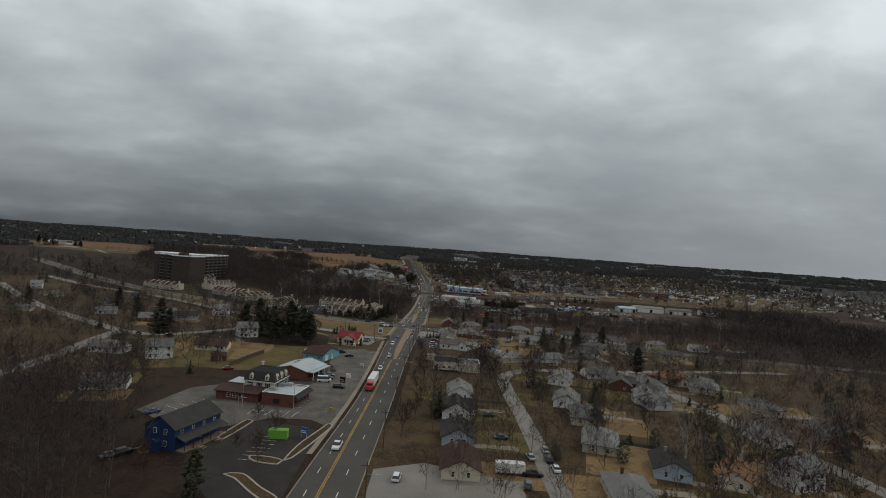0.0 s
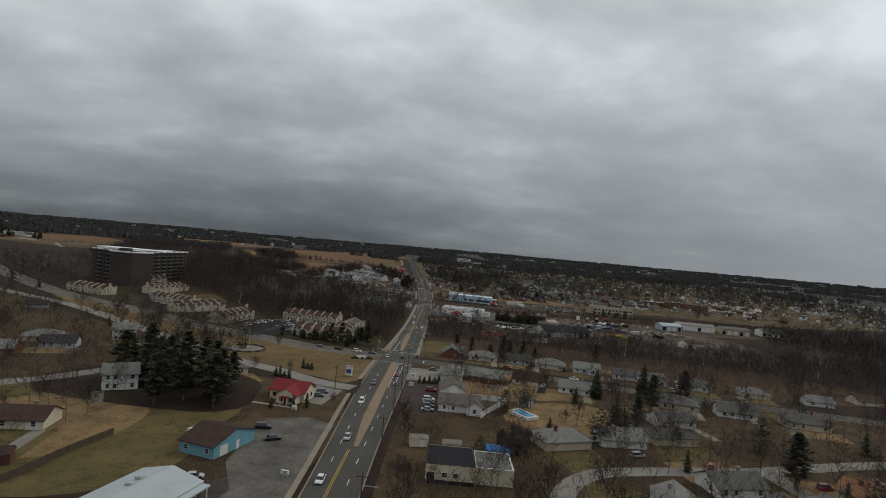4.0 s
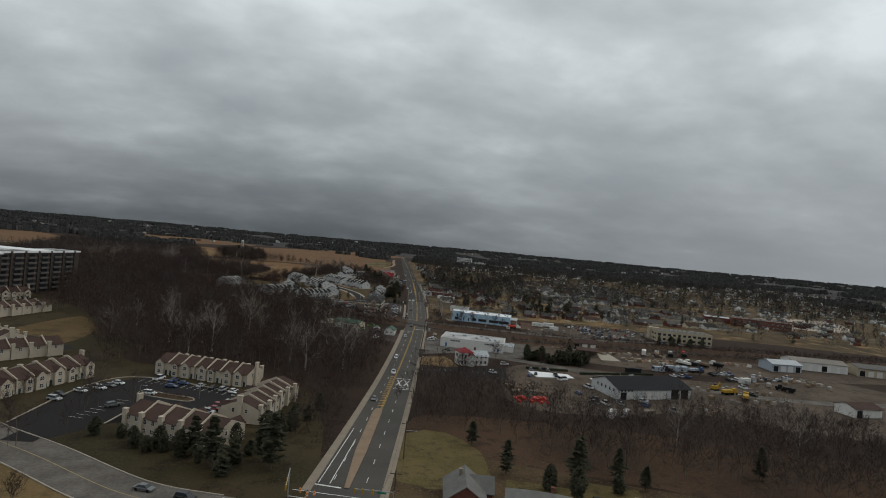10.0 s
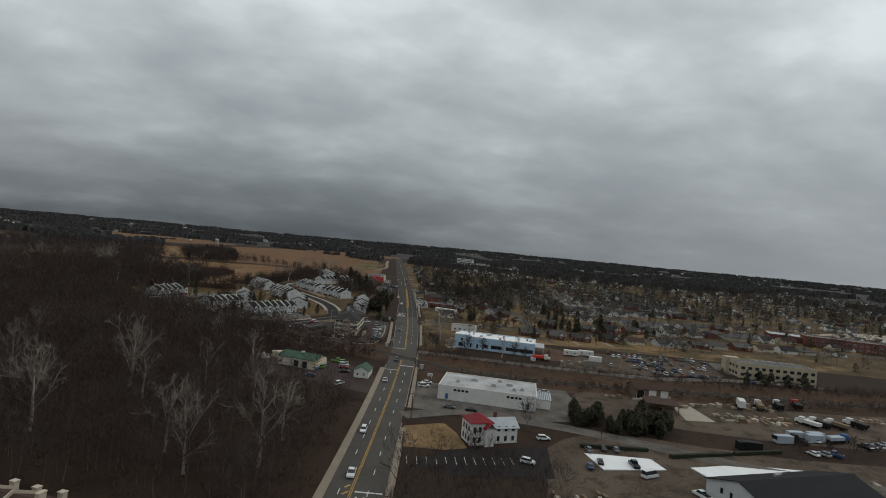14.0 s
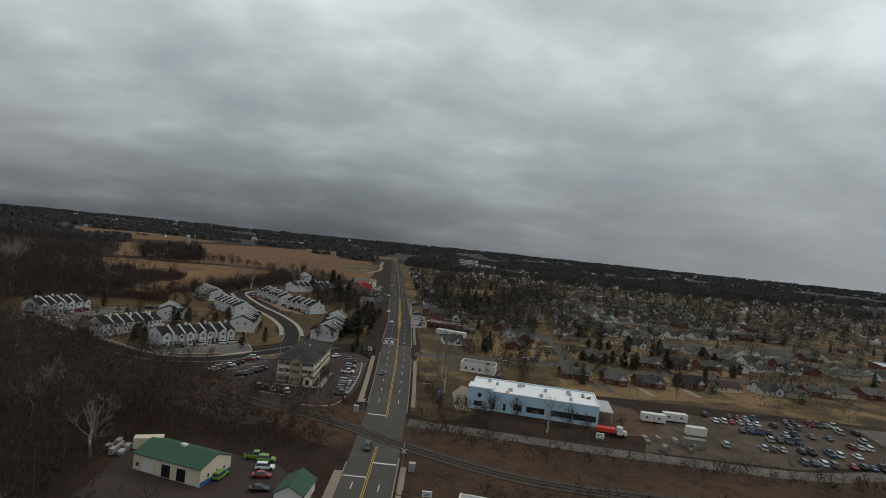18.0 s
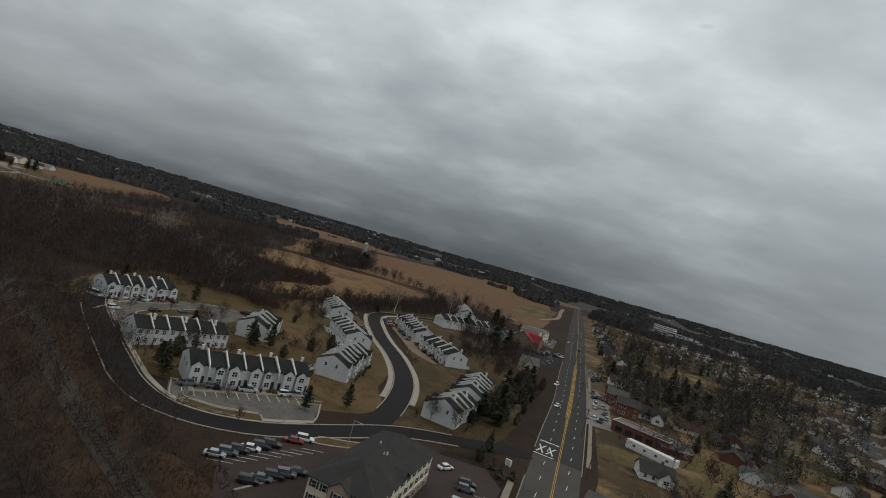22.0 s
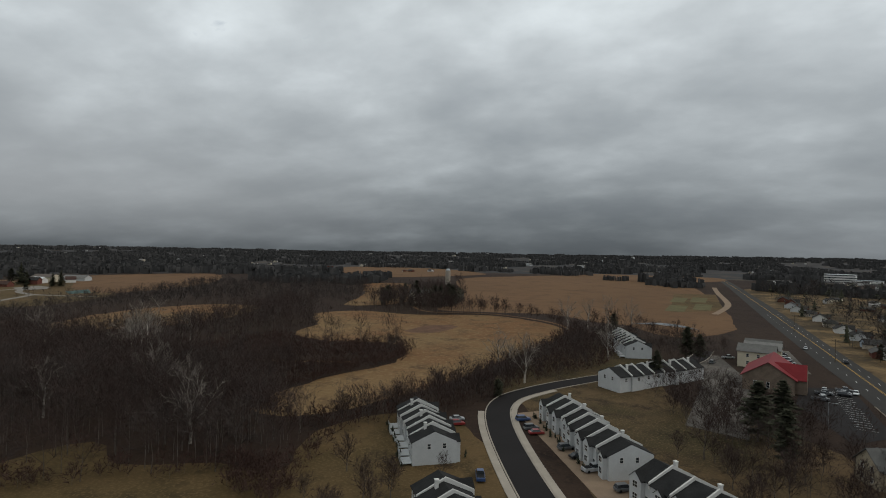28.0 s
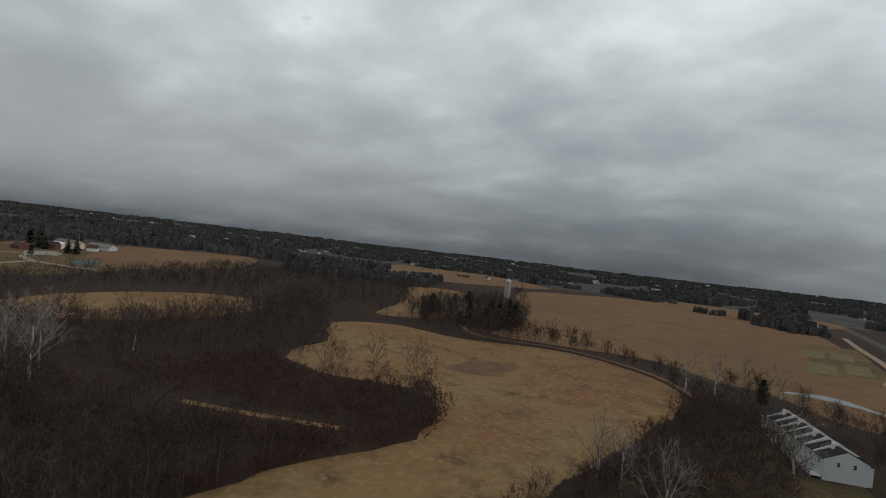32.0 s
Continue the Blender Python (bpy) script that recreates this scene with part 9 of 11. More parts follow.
for k, (x, y) in enumerate(((-82, 719), (-81, 721.6), (-80.2, 724.2), (-79.4, 726.8), (-78.6, 729.4), (-77.8, 732), (-76, 738), (-75, 740.8), (-71, 716), (-70, 718.6), (-69, 721.2), (-68, 723.8), (-67, 726.4), (-61, 705), (-58.5, 704.4), (-56, 703.8), (-53.5, 703.2), (-51, 702.6))):
    car(x, y, 30 if y > 715 else 110, (1, 2, 3, 0, 3, 3, 4, 0, 3, 2, 3, 2, 3, 2, 3, 0, 3, 0)[k], "suv" if k % 3 else "sedan")
for k, (x, y) in enumerate(((-45, 758), (-38, 754), (-37.5, 751), (-36.5, 743), (-36, 734), (-34.5, 721), (-34.3, 718), (-34.1, 715), (-33.9, 712), (-33.7, 709), (-33.5, 706))):
    car(x, y, (60, 20)[k > 0] if k < 3 else 5, (0, 3, 2, 1, 0, 1, 2, 3, 2, 3, 2)[k], ("sedan", "suv", "suv", "suv", "pickup", "suv")[k % 6])
for k, (x, y, r) in enumerate(((-41, 651, 10), (-40, 647, 10), (-39.5, 643, 10), (-38, 637, 10), (-48, 641, 80), (-50, 627, 10), (-37, 620, 60), (-44, 652, 10))):
    car(x, y, r, (7, 0, 4, 3, 7, 5, 0, 7)[k], ("suv", "suv", "sedan", "sedan", "suv", "sedan", "suv", "pickup")[k])
for k, (x, y, r) in enumerate(((72, 549, 110), (69, 528, 150), (80, 528, 20), (92, 532, 20), (46, 562, 80), (50, 566, 80), (62, 559, 30), (60, 566, 90), (49, 575, 90), (54, 577, 90), (58, 577, 90), (36, 581, 10), (28, 561, -20))):
    car(x, y, r, (0, 3, 3, 0, 5, 3, 0, 3, 2, 3, 2, 0, 0)[k], ("pickup", "suv", "sedan", "suv", "sedan", "sedan", "van", "pickup", "sedan", "sedan", "sedan", "suv", "suv")[k])
# the commuter car park, in rows
for r_, (y, x0, x1) in enumerate(((685, 96, 146), (694, 92, 140), (703, 112, 150), (710, 100, 152), (719, 98, 156), (725, 100, 158))):
    x = x0
    while x < x1:
        if rng.random() < 0.5:
            mixcar(x, y + (x - 90) * 0.03, 78)
        x += 3.1
for x in range(162, 196, 4):
    if rng.random() < 0.7:
        mixcar(x, 686, 80)
for x, y, r in ((-112.5, 742, 50), (-108, 746.5, 50), (-102, 753, 50), (-95, 760.5, 50), (-93, 762.6, 50), (-91, 765, 50)):
    mixcar(x, y, r)
for x, y, r in ((-138, 916, 40), (-131, 907, 40), (-133.5, 910, 40), (-121, 900, 45), (-117, 896, 45), (-112, 890, 45), (-104, 883, 45), (-96, 874, 45), (-92, 870, 45), (-153, 903, 40), (-155, 907, 40), (-133, 874, 120), (-104, 826, 60), (-102, 823, 60), (-100, 818, 60)):
    mixcar(x, y, r)
car(-192, 776, 10, 0, "van")
for x, y, r in ((-190, 781, 10), (-189, 785, 10), (-184.5, 790, 10), (-184, 797, 10), (-182.5, 802, 10), (-176, 771, 80), (-171, 784, 80), (-168, 795, 80), (-162, 824, 30), (-160, 827, 30)):
    mixcar(x, y, r)
for x, y, r in ((-49, 1002, 0), (-49.5, 998.5, 0), (-50, 995, 0), (-62, 1040, 0), (-62, 1046, 0), (-62.4, 1052, 0), (-63, 1058, 0), (-63.5, 1066, 0), (-92, 1030, 80), (-86, 1045, 30)):
    mixcar(x, y, r)
for x, y, r in ((27.4, 148, 95), (32.4, 154, 92), (32.2, 147, 92), (32.8, 141, 92), (19, 183, 10), (21, 162, 10), (44, 233, 40), (59, 274, 20), (78, 270, 60), (104, 262, 10), (24, 130, 85), (36, 394, -12), (66, 380, -14), (110, 372, -14), (12, 397, 170), (66, 402, 80), (30, 783, 5), (42, 789, 5), (47, 792, 5), (26, 752, 60), (62, 842, 100), (57, 812, 60)):
    mixcar(x, y, r)
for x, y, r in ((10, 636, 0), (-3, 632, 10), (-4, 627, 10), (46, 634, 5), (6, 604, -10), (14, 603, -10)):
    mixcar(x, y, r)


def truck(x, y, rot, cab_m, box_m, label, L=11.0, trailer=True):
    e = thing("truck", label, "truck", x, y, rot, "", gh(x, y) + 0.12)
    bm = bmesh.new()
    bx(bm, 0.6, -1.15, 0.7, 2.4, 1.15, 3.0)
    bx(bm, 2.4, -1.0, 0.7, 3.7, 1.0, 1.9)
    bmesh.ops.bevel(bm, geom=bm.edges[:], offset=0.12, segments=1, affect="EDGES")
    part("cab", bm, cab_m, e)
    part("windscreen", boxmesh(2.38, -0.95, 2.0, 2.44, 0.95, 2.75), M_GLASS, e)
    part("load_box", boxmesh(-L, -1.25, 1.1, 0.2, 1.25, 3.9 if trailer else 2.3), box_m, e)
    part("chassis", boxmesh(-L + 0.3, -0.5, 0.7, 3.4, 0.5, 1.08), M_BLACK, e)
    wheel = car_meshes("van")[3]
    for wx in (2.6, 0.2, -0.9, -L + 2.4, -L + 1.2):
        for s in (-1, 1):
            w = part("wheel", wheel, None, e)
            w.matrix_basis = pose(wx, s * 1.1, 0.5, 90, 0, 0) @ Matrix.Scale(1.5, 4)
    return e


truck(-23.4, 206, -91, M_REDP, M_TRIM, "red articulated lorry with a white box trailer", 13)
truck(56, 693, -10, M_TRIM, M_REDP, "white tipper lorry with a red body", 5.5, False)
for k, (x, y, r) in enumerate(((131, 640, 70), (140, 642, 72), (150, 645, 72), (160, 648, 72), (128, 601, 10), (150, 606, 20))):
    truck(x, y, r, (M_TRIM, M_TRIM, M_TRIM, M_REDP, M_BLACK, M_SIGNB)[k], (M_TRIM, M_WOOD, M_BLACK, M_BLACK, M_BLACK, M_BLUEG)[k], "works lorry parked in a gravel yard", 6.5, k == 0)
e = thing("box_trailer", "white box trailer parked beside a lane", "trailer", 20.5, 137, 2)
part("box", boxmesh(-3.6, -1.2, 0.7, 3.6, 1.2, 3.0), M_TRIM, e)
part("drawbar", boxmesh(3.6, -0.1, 0.55, 5.0, 0.1, 0.7), M_BLACK, e)
for s in (-1, 1):
    for wx in (-0.6, 0.5):
        w = part("wheel", car_meshes("van")[3], None, e)
        w.matrix_basis = pose(wx, s * 1.1, 0.35, 90, 0, 0)
car(26, 136.5, 0, 3, "pickup")
for x, y, r, m_, nm in ((-41, 150, 4, M_LIME, "lime green storage box on a car park"), (-70, 652, 20, M_CREAM, "cream storage container beside a shed"), (86, 702, -4, M_TRIM, "white site office cabin with windows"), (80, 690, -4, M_OLDTOP, "pale site container"), (125, 600, 10, M_BLUEG, "blue-grey storage container"), (139, 604, 10, M_BLUEG, "blue-grey storage container in yard"), (168, 590, 20, M_TRIM, "white storage trailer in a yard"), (108, 590, -6, M_BLACK, "dark green skip container in yard")):
    e = thing("storage_container", nm if len(nm.split()) > 3 else nm + " in yard", "container", x, y, r, "containers")
    bm = bmesh.new()
    bx(bm, -3.2, -1.25, 0.15, 3.2, 1.25, 2.75)
    if m_ is M_LIME:
        e.scale = (0.8, 0.9, 0.9)
    part("box", bm, m_, e)
    for k in range(5):
        part("rib", boxmesh(-3.0 + k * 1.44, -1.30, 0.3, -2.85 + k * 1.44, -1.25, 2.6), m_, e)
e = thing("excavator", "yellow excavator in a storage yard", "excavator", 141, 568, 30)
for ty in (-1.3, 0.75):
    part("track", boxmesh(-1.8, ty, 0, 1.8, ty + 0.55, 0.8), M_BLACK, e)
part("undercarriage", boxmesh(-1.0, -0.75, 0.3, 1.0, 0.75, 0.9), M_BLACK, e)
part("house_body", boxmesh(-1.9, -1.2, 0.9, 1.2, 1.2, 2.4), M_YELLOW, e)
part("operator_cab", boxmesh(0.2, 0.1, 2.4, 1.3, 1.1, 3.2), M_GLASS, e)
bm = bmesh.new()
prism(bm, [(1.0, 1.6), (3.6, 4.2), (3.9, 4.0), (1.3, 1.3)], "y", -0.25, 0.15)
prism(bm, [(3.6, 4.2), (5.2, 1.2), (4.9, 1.0), (3.4, 3.8)], "y", -0.2, 0.1)
part("boom", closed(bm), M_YELLOW, e)
# building materials in the yards
for x, y, n, m_, lab, sx, sy in ((40, 535, 42, M_WOOD, "rows of stacked timber and stone pallets", 16, 16), (41, 517, 26, M_REDP, "stacked bright red pipe frames", 15, 8), (118, 636, 40, M_CONC_L, "rows of pale stone pallets", 60, 5), (96, 640, 12, M_WOOD, "heaps of reclaimed stone", 10, 6), (190, 600, 34, M_STEEL, "heaps of scrap metal and gear", 60, 30), (-72, 650, 16, M_STEEL, "heap of scrap and blue barrels", 14, 6), (150, 560, 30, M_OLDTOP, "scattered yard equipment and pallets", 44, 30), (72, 690, 10, M_OLDTOP, "pallets on a building site", 16, 10)):
    r2 = random.Random(int(x))
    e = thing("material_stack", lab if len(lab.split()) > 3 else lab + " in a yard", "material stack", x, y, 8, "yard stacks")
    for k in range(n):
        a, b = r2.uniform(-sx / 2, sx / 2), (round(r2.uniform(-sy / 2, sy / 2) / 2.6) * 2.6)
        w, d, h = (r2.uniform(0.8, 1.3), r2.uniform(1.8, 2.4), r2.uniform(0.5, 1.5)) if sx < 30 else (r2.uniform(1, 2.4), r2.uniform(1, 2), r2.uniform(0.6, 1.8))
        o = part("pallet" if m_ is not M_REDP else "steel_frame", boxmesh(-w / 2, -d / 2, 0, w / 2, d / 2, h), (m_, M_CONC_L, m_, M_WOOD)[k % 4] if m_ is not M_REDP else m_, e)
        o.matrix_basis = pose(a, b, 0.05, 0, 0, r2.uniform(-12, 12))

# ---- poles, lights and signs ----
wire_bm = bmesh.new()


def utility_pole(x, y, h=10.5, rot=0, lamp=False):
    e = thing("utility_pole", "weathered timber utility pole with crossarm", "utility pole", x, y, rot, "utility poles")
    bm = bmesh.new()
    cyl(bm, 0, 0, -0.5, h, 0.17, 0.11, 8)
    part("pole", bm, M_POLE, e)
    bm = boxmesh(-1.2, -0.06, h - 0.9, 1.2, 0.06, h - 0.75)
    for k in (-1.05, 0, 1.05):
        bx(bm, k - 0.05, -0.05, h - 0.75, k + 0.05, 0.05, h - 0.55)
    part("crossarm", bm, M_POLE, e)
    if lamp:
        bm = bmesh.new()
        bx(bm, 0.1, -0.04, h - 2.6, 2.6, 0.04, h - 2.5)
        bx(bm, 2.4, -0.12, h - 2.66, 3.1, 0.12, h - 2.52)
        part("lamp_arm", bm, M_STEEL, e)


POLES = [(-12.2, y) for y in (112, 148, 186, 222, 258, 292, 326, 362)] + [(-7.5, y) for y in (405, 440, 476, 512, 548)] + [(-7.0, 585), (-7.0, 622), (-6.5, 702), (-8.5, 740), (-13, 790), (-18, 832), (-24, 880), (-30, 930), (-36, 985), (-44, 1060), (-52, 1150)]
for k, (x, y) in enumerate(POLES):
    utility_pole(x, y, 10.5, 0, k % 3 == 0)
for a, b in zip(POLES, POLES[1:]):
    for o in (-1.05, 0, 1.05):
        prev = None
        for j in range(7):
            t = j / 6
            x, y = a[0] + (b[0] - a[0]) * t + o, a[1] + (b[1] - a[1]) * t
            z = gh(a[0], a[1]) * (1 - t) + gh(b[0], b[1]) * t + 9.95 - 0.7 * 4 * t * (1 - t)
            ring = [wire_bm.verts.new((x + dx, y, z + dz)) for dx, dz in ((-0.02, 0), (0.02, 0), (0, 0.03))]
            if prev:
                for i in range(3):
                    wire_bm.faces.new((prev[i], prev[(i + 1) % 3], ring[(i + 1) % 3], ring[i]))
            prev = ring
tagged(part("power_cables", wire_bm, M_BLACK, None), "thin black power cables strung between poles", "cables", kind="stuff")
for x, y in ((-54, 325), (-36, 319), (-120, 385), (-31, 780), (40, 396), (90, 380), (140, 366), (66, 800), (60, 880)):
    utility_pole(x, y, 9, 50)


def signal_mast(x, y, rot, arm):
    e = thing("traffic_signal", "galvanised traffic signal mast with hanging lights", "traffic light", x, y, rot, "traffic signals")
    bm = bmesh.new()
    cyl(bm, 0, 0, -0.3, 6.5, 0.14, 0.10, 8)
    part("mast", bm, M_STEEL, e)
    part("arm", boxmesh(0, -0.06, 6.1, arm, 0.06, 6.25), M_STEEL, e)
    for k in (0.55, 0.8, 1.0):
        h = part("signal_head", boxmesh(arm * k - 0.2, -0.2, 5.2, arm * k + 0.2, 0.12, 6.3), M_YELLOW, e)
        part("lens", boxmesh(arm * k - 0.12, -0.24, 5.9, arm * k + 0.12, -0.2, 6.15), M_SIGNR, h)
    part("street_name_plate", boxmesh(arm * 0.2, -0.05, 5.6, arm * 0.2 + 1.8, 0.02, 6.0), M_SIGNG, e)


signal_mast(-30.5, 383, 0, 7)
signal_mast(-7.5, 404, 180, 8)
signal_mast(-31, 411, -80, 8)
signal_mast(-8, 382, 90, 7)
for x, y, r in ((-23.5, 690, 0), (-8.5, 655, 180)):
    e = thing("railway_signal", "railway crossing signal with striped gate arm", "crossing signal", x, y, r, "crossing signals")
    bm = bmesh.new()
    cyl(bm, 0, 0, -0.3, 4.6, 0.09, 0.08, 8)
    part("mast", bm, M_STEEL, e)
    for s in (-1, 1):
        bm = bmesh.new()
        bx(bm, -0.7, -0.03, -0.11, 0.7, 0.03, 0.11)
        o = part("cross_board", bm, M_SIGNW, e)
        o.matrix_basis = pose(0, -0.1 - 0.02 * s, 4.2, 0, 45 * s, 0)
        part("lamp", boxmesh(s * 0.4 - 0.15, -0.2, 2.9, s * 0.4 + 0.15, -0.05, 3.2), M_BLACK, e)
    for k in range(6):
        part("gate_arm_band", boxmesh(-0.05, -0.06, 1.2 + k, 0.06, 0.06, 2.2 + k), M_SIGNR if k % 2 else M_SIGNW, e)
    part("control_cabinet", boxmesh(-3.2, 0.5, -0.2, -1.6, 1.8, 2.0), M_STEEL, e)


def sign(x, y, rot, w, h, z, face, label, posts=2, cat="sign", bars=3, second=None):
    e = thing("road_sign" if h < 1.2 else "advertising_sign", label, cat, x, y, rot, "signs")
    for k in range(posts):
        px = 0 if posts == 1 else (-w * 0.35 + k * w * 0.7)
        bm = bmesh.new()
        cyl(bm, px, 0, -0.4, z + h * 0.5, 0.1, 0.1, 8)
        part("post", bm, M_STEEL, e)
    p = part("panel", boxmesh(-w / 2, -0.14, z, w / 2, 0.14, z + h), face, e)
    for k in range(bars):
        part("lettering_bar", boxmesh(-w * 0.38, -0.17, z + h * (0.2 + 0.25 * k), w * (0.38 - 0.1 * (k % 2)), -0.14, z + h * (0.2 + 0.25 * k) + h * 0.1), second or M_BLACK, p)


sign(-31, 201, -10, 1.8, 1.6, 5.0, M_SIGNW, "tall pole sign with a white face", 2, "sign", 2, M_SIGNR)
sign(-34, 207, -10, 2.0, 2.2, 1.6, M_BLACK, "dark sign board with an orange panel", 2, "sign", 2, M_ORANGE)
sign(-32, 176, -10, 1.2, 0.9, 0.5, M_YELLOW, "small yellow roadside sign board", 1, "sign", 1)
sign(-34.5, 152, -20, 2.4, 1.9, 0.9, M_SIGNB, "blue and white roadside sign board", 2, "sign", 2, M_SIGNW)
sign(-31.5, 240, -10, 1.8, 0.9, 1.0, M_SIGNW, "low white roadside sign", 2)
sign(-42.5, 288, -10, 1.6, 1.2, 0.6, M_SIGNW, "white sign board on a lawn", 2, "sign", 2, M_SIGNR)
sign(-9, 335, 10, 1.8, 1.4, 0.4, M_SIGNW, "white shop sign beside the road", 2)
sign(-9, 350, 10, 2.2, 2.0, 0.3, M_SIGNW, "white shop sign beside the road", 2)
sign(-33, 776, -20, 1.8, 1.6, 0.4, M_SIGNW, "white carved sign at an estate entrance", 2)
sign(-2, 640, 0, 2.2, 1.2, 1.0, M_SIGNW, "white roadside sign by a shop", 2)
sign(0, 712, -30, 1.4, 3.2, 0.6, M_SIGNB, "tall blue and white pylon sign", 2, "sign", 3, M_SIGNW)
sign(50, 688, -10, 2.4, 1.6, 0.6, M_SIGNW, "white site sign by an access road", 2)
sign(-56, 872, -20, 1.8, 1.4, 0.4, M_SIGNW, "white sign board on a lawn", 2)
e = thing("monument_sign", "tall pale masonry sign pylon with dark panel", "sign", -35, 342.5, -8)
part("base", boxmesh(-1.7, -0.8, -0.4, 1.7, 0.8, 0.7), M_MEDIAN, e)
part("pylon", boxmesh(-1.3, -0.4, 0.7, 1.3, 0.4, 4.4), M_TRIM, e)
part("panel", boxmesh(-1.0, -0.46, 1.6, 1.0, -0.4, 3.2), M_SIGNB, e)
part("cap", boxmesh(-1.5, -0.55, 4.4, 1.5, 0.55, 4.65), M_CONC_L, e)
e = thing("planted_sign_bed", "low white sign wall in a dark shrub bed", "sign", -36, 386, 15)
part("bed", boxmesh(-5.5, -1.6, -0.3, 5.5, 1.6, 0.25), M_BRUSH, e)
part("sign_wall", boxmesh(-2.4, -0.25, 0.2, 2.4, 0.25, 1.5), M_SIGNW, e)
for k in range(9):
    bm = bmesh.new()
    bmesh.ops.create_icosphere(bm, subdivisions=2, radius=0.6)
    for v in bm.verts:
        v.co *= 1 + 0.25 * noise.noise(v.co * 3 + Vector((k, 0, 0)))
    o = part("shrub", bm, M_HEDGE, e)
    o.matrix_basis = pose(-4.6 + k * 1.15, 0.9 if k % 2 else -1.0, 0.5)
# memorial circle with flagpoles
e = thing("memorial_circle", "round paved memorial plaza with a low dark wall", "memorial", -92, 384, 20)
bm = bmesh.new()
cyl(bm, 0, 0, -0.4, 0.22, 8.6, 8.6, 40)
part("paving", bm, M_OLDTOP, e)
for k in range(20):
    a0, a1 = radians(200 + k * 14 - 0.5), radians(200 + (k + 1) * 14)
    bm = bmesh.new()
    vs = []
    for z in (-0.4, 0.9):
        for a, r in ((a0, 8.6), (a1, 8.6), (a1, 9.2), (a0, 9.2)):
            vs.append(bm.verts.new((r * math.cos(a), r * math.sin(a), z)))
    for f in ((0, 1, 2, 3), (7, 6, 5, 4), (0, 4, 5, 1), (1, 5, 6, 2), (2, 6, 7, 3), (3, 7, 4, 0)):
        bm.faces.new([vs[i] for i in f])
    part("wall_segment", closed(bm), M_BRUSH if k % 2 else M_APT_B, e)
part("path", boxmesh(-1.2, -16, -0.4, 1.2, -8.4, 0.18), M_MEDIAN, e)
bm = bmesh.new()
cyl(bm, 0, 0, 0.2, 0.8, 1.0, 0.9, 16)
part("plinth", bm, M_CONC_L, e)
for k, (x, y) in enumerate(((-1, 3), (1.5, 4), (0, 6))):
    f = thing("flagpole", "slender white flagpole with a furled flag", "flagpole", *(e.matrix_basis @ Vector((x, y, 0))).xy, 0, "flagpoles")
    bm = bmesh.new()
    cyl(bm, 0, 0, -0.2, 8.5, 0.09, 0.05, 8)
    part("pole", bm, M_SIGNW, f)
    part("flag", boxmesh(0.05, -0.05, 6.9, 0.45, 0.05, 8.2), M_SIGNB if k else M_SIGNR, f)


def street_lamp(x, y, rot, h=7.5):
    e = thing("street_lamp", "slim metal street lamp with curved arm", "street lamp", x, y, rot, "street lamps")
    bm = bmesh.new()
    cyl(bm, 0, 0, -0.3, h, 0.10, 0.06, 8)
    part("post", bm, M_STEEL, e)
    part("arm", boxmesh(0, -0.04, h - 0.1, 1.9, 0.04, h), M_STEEL, e)
    part("lamp_head", boxmesh(1.6, -0.14, h - 0.14, 2.3, 0.14, h - 0.02), M_STEEL, e)


for x, y, r in ((-84, 745, 40), (-108, 736, 90), (-66, 745, 0), (-40, 700, 180), (-60, 952, 0), (-92, 462, 0), (-80, 478, 0), (-56, 160, 0), (-44, 176, 0), (-60, 175, 0), (-14, 298, 180), (-12.5, 342, 180), (-170, 784, 0), (-100, 860, 40), (-30.5, 720, 0), (96, 690, 0), (120, 700, 0), (140, 690, 0)):
    street_lamp(x, y, r)
for x, y in ((-30, 412), (-32, 414), (-28.6, 413)):
    e = thing("road_works_barrel", "orange and white road works barrel", "barrel", x + 3, y, 0, "road works barrels")
    bm = bmesh.new()
    cyl(bm, 0, 0, 0, 1.0, 0.3, 0.24, 12)
    part("drum", bm, M_ORANGE, e)
    bm = bmesh.new()
    cyl(bm, 0, 0, 0.45, 0.6, 0.30, 0.285, 12)
    part("band", bm, M_SIGNW, e)
# painted bays
bay = bmesh.new()
for x0, y0, dx, dy, n, l, r in ((-84, 167, 2.4, 3.2, 8, 5, -28), (-56, 168, 2.7, 0.1, 6, 5, 80), (-47, 178, 0.2, 2.7, 5, 5, 0), (-46, 134, 0.1, 2.7, 7, 5, 0), (-6, 553, 2.7, 0.5, 12, 5, 95), (-120, 479, 3.0, -1.0, 1, 5, 0), (-108, 497, 2.8, -0.55, 13, 5, -100), (-112, 739.5, 1.75, 2.05, 12, 5, -40), (-48, 955, 0, 2.7, 18, 5, 175), (-101, 449, 0.4, 2.8, 8, 4.5, 175), (-82, 717, 1.1, 2.5, 9, 5, 30), (-36, 705, 0.0, 2.7, 18, 5, 5)):
    for k in range(n):
        x, y = x0 + dx * k, y0 + dy * k
        ribbon_mesh([Vector((x, y)), Vector((x + l * math.cos(radians(r)), y + l * math.sin(radians(r))))], 0.07, -0.07, 0.125, 0, bay)
setting("parking_bay_lines", bay, M_WPAINT, "worn white parking bay lines", "road paint")

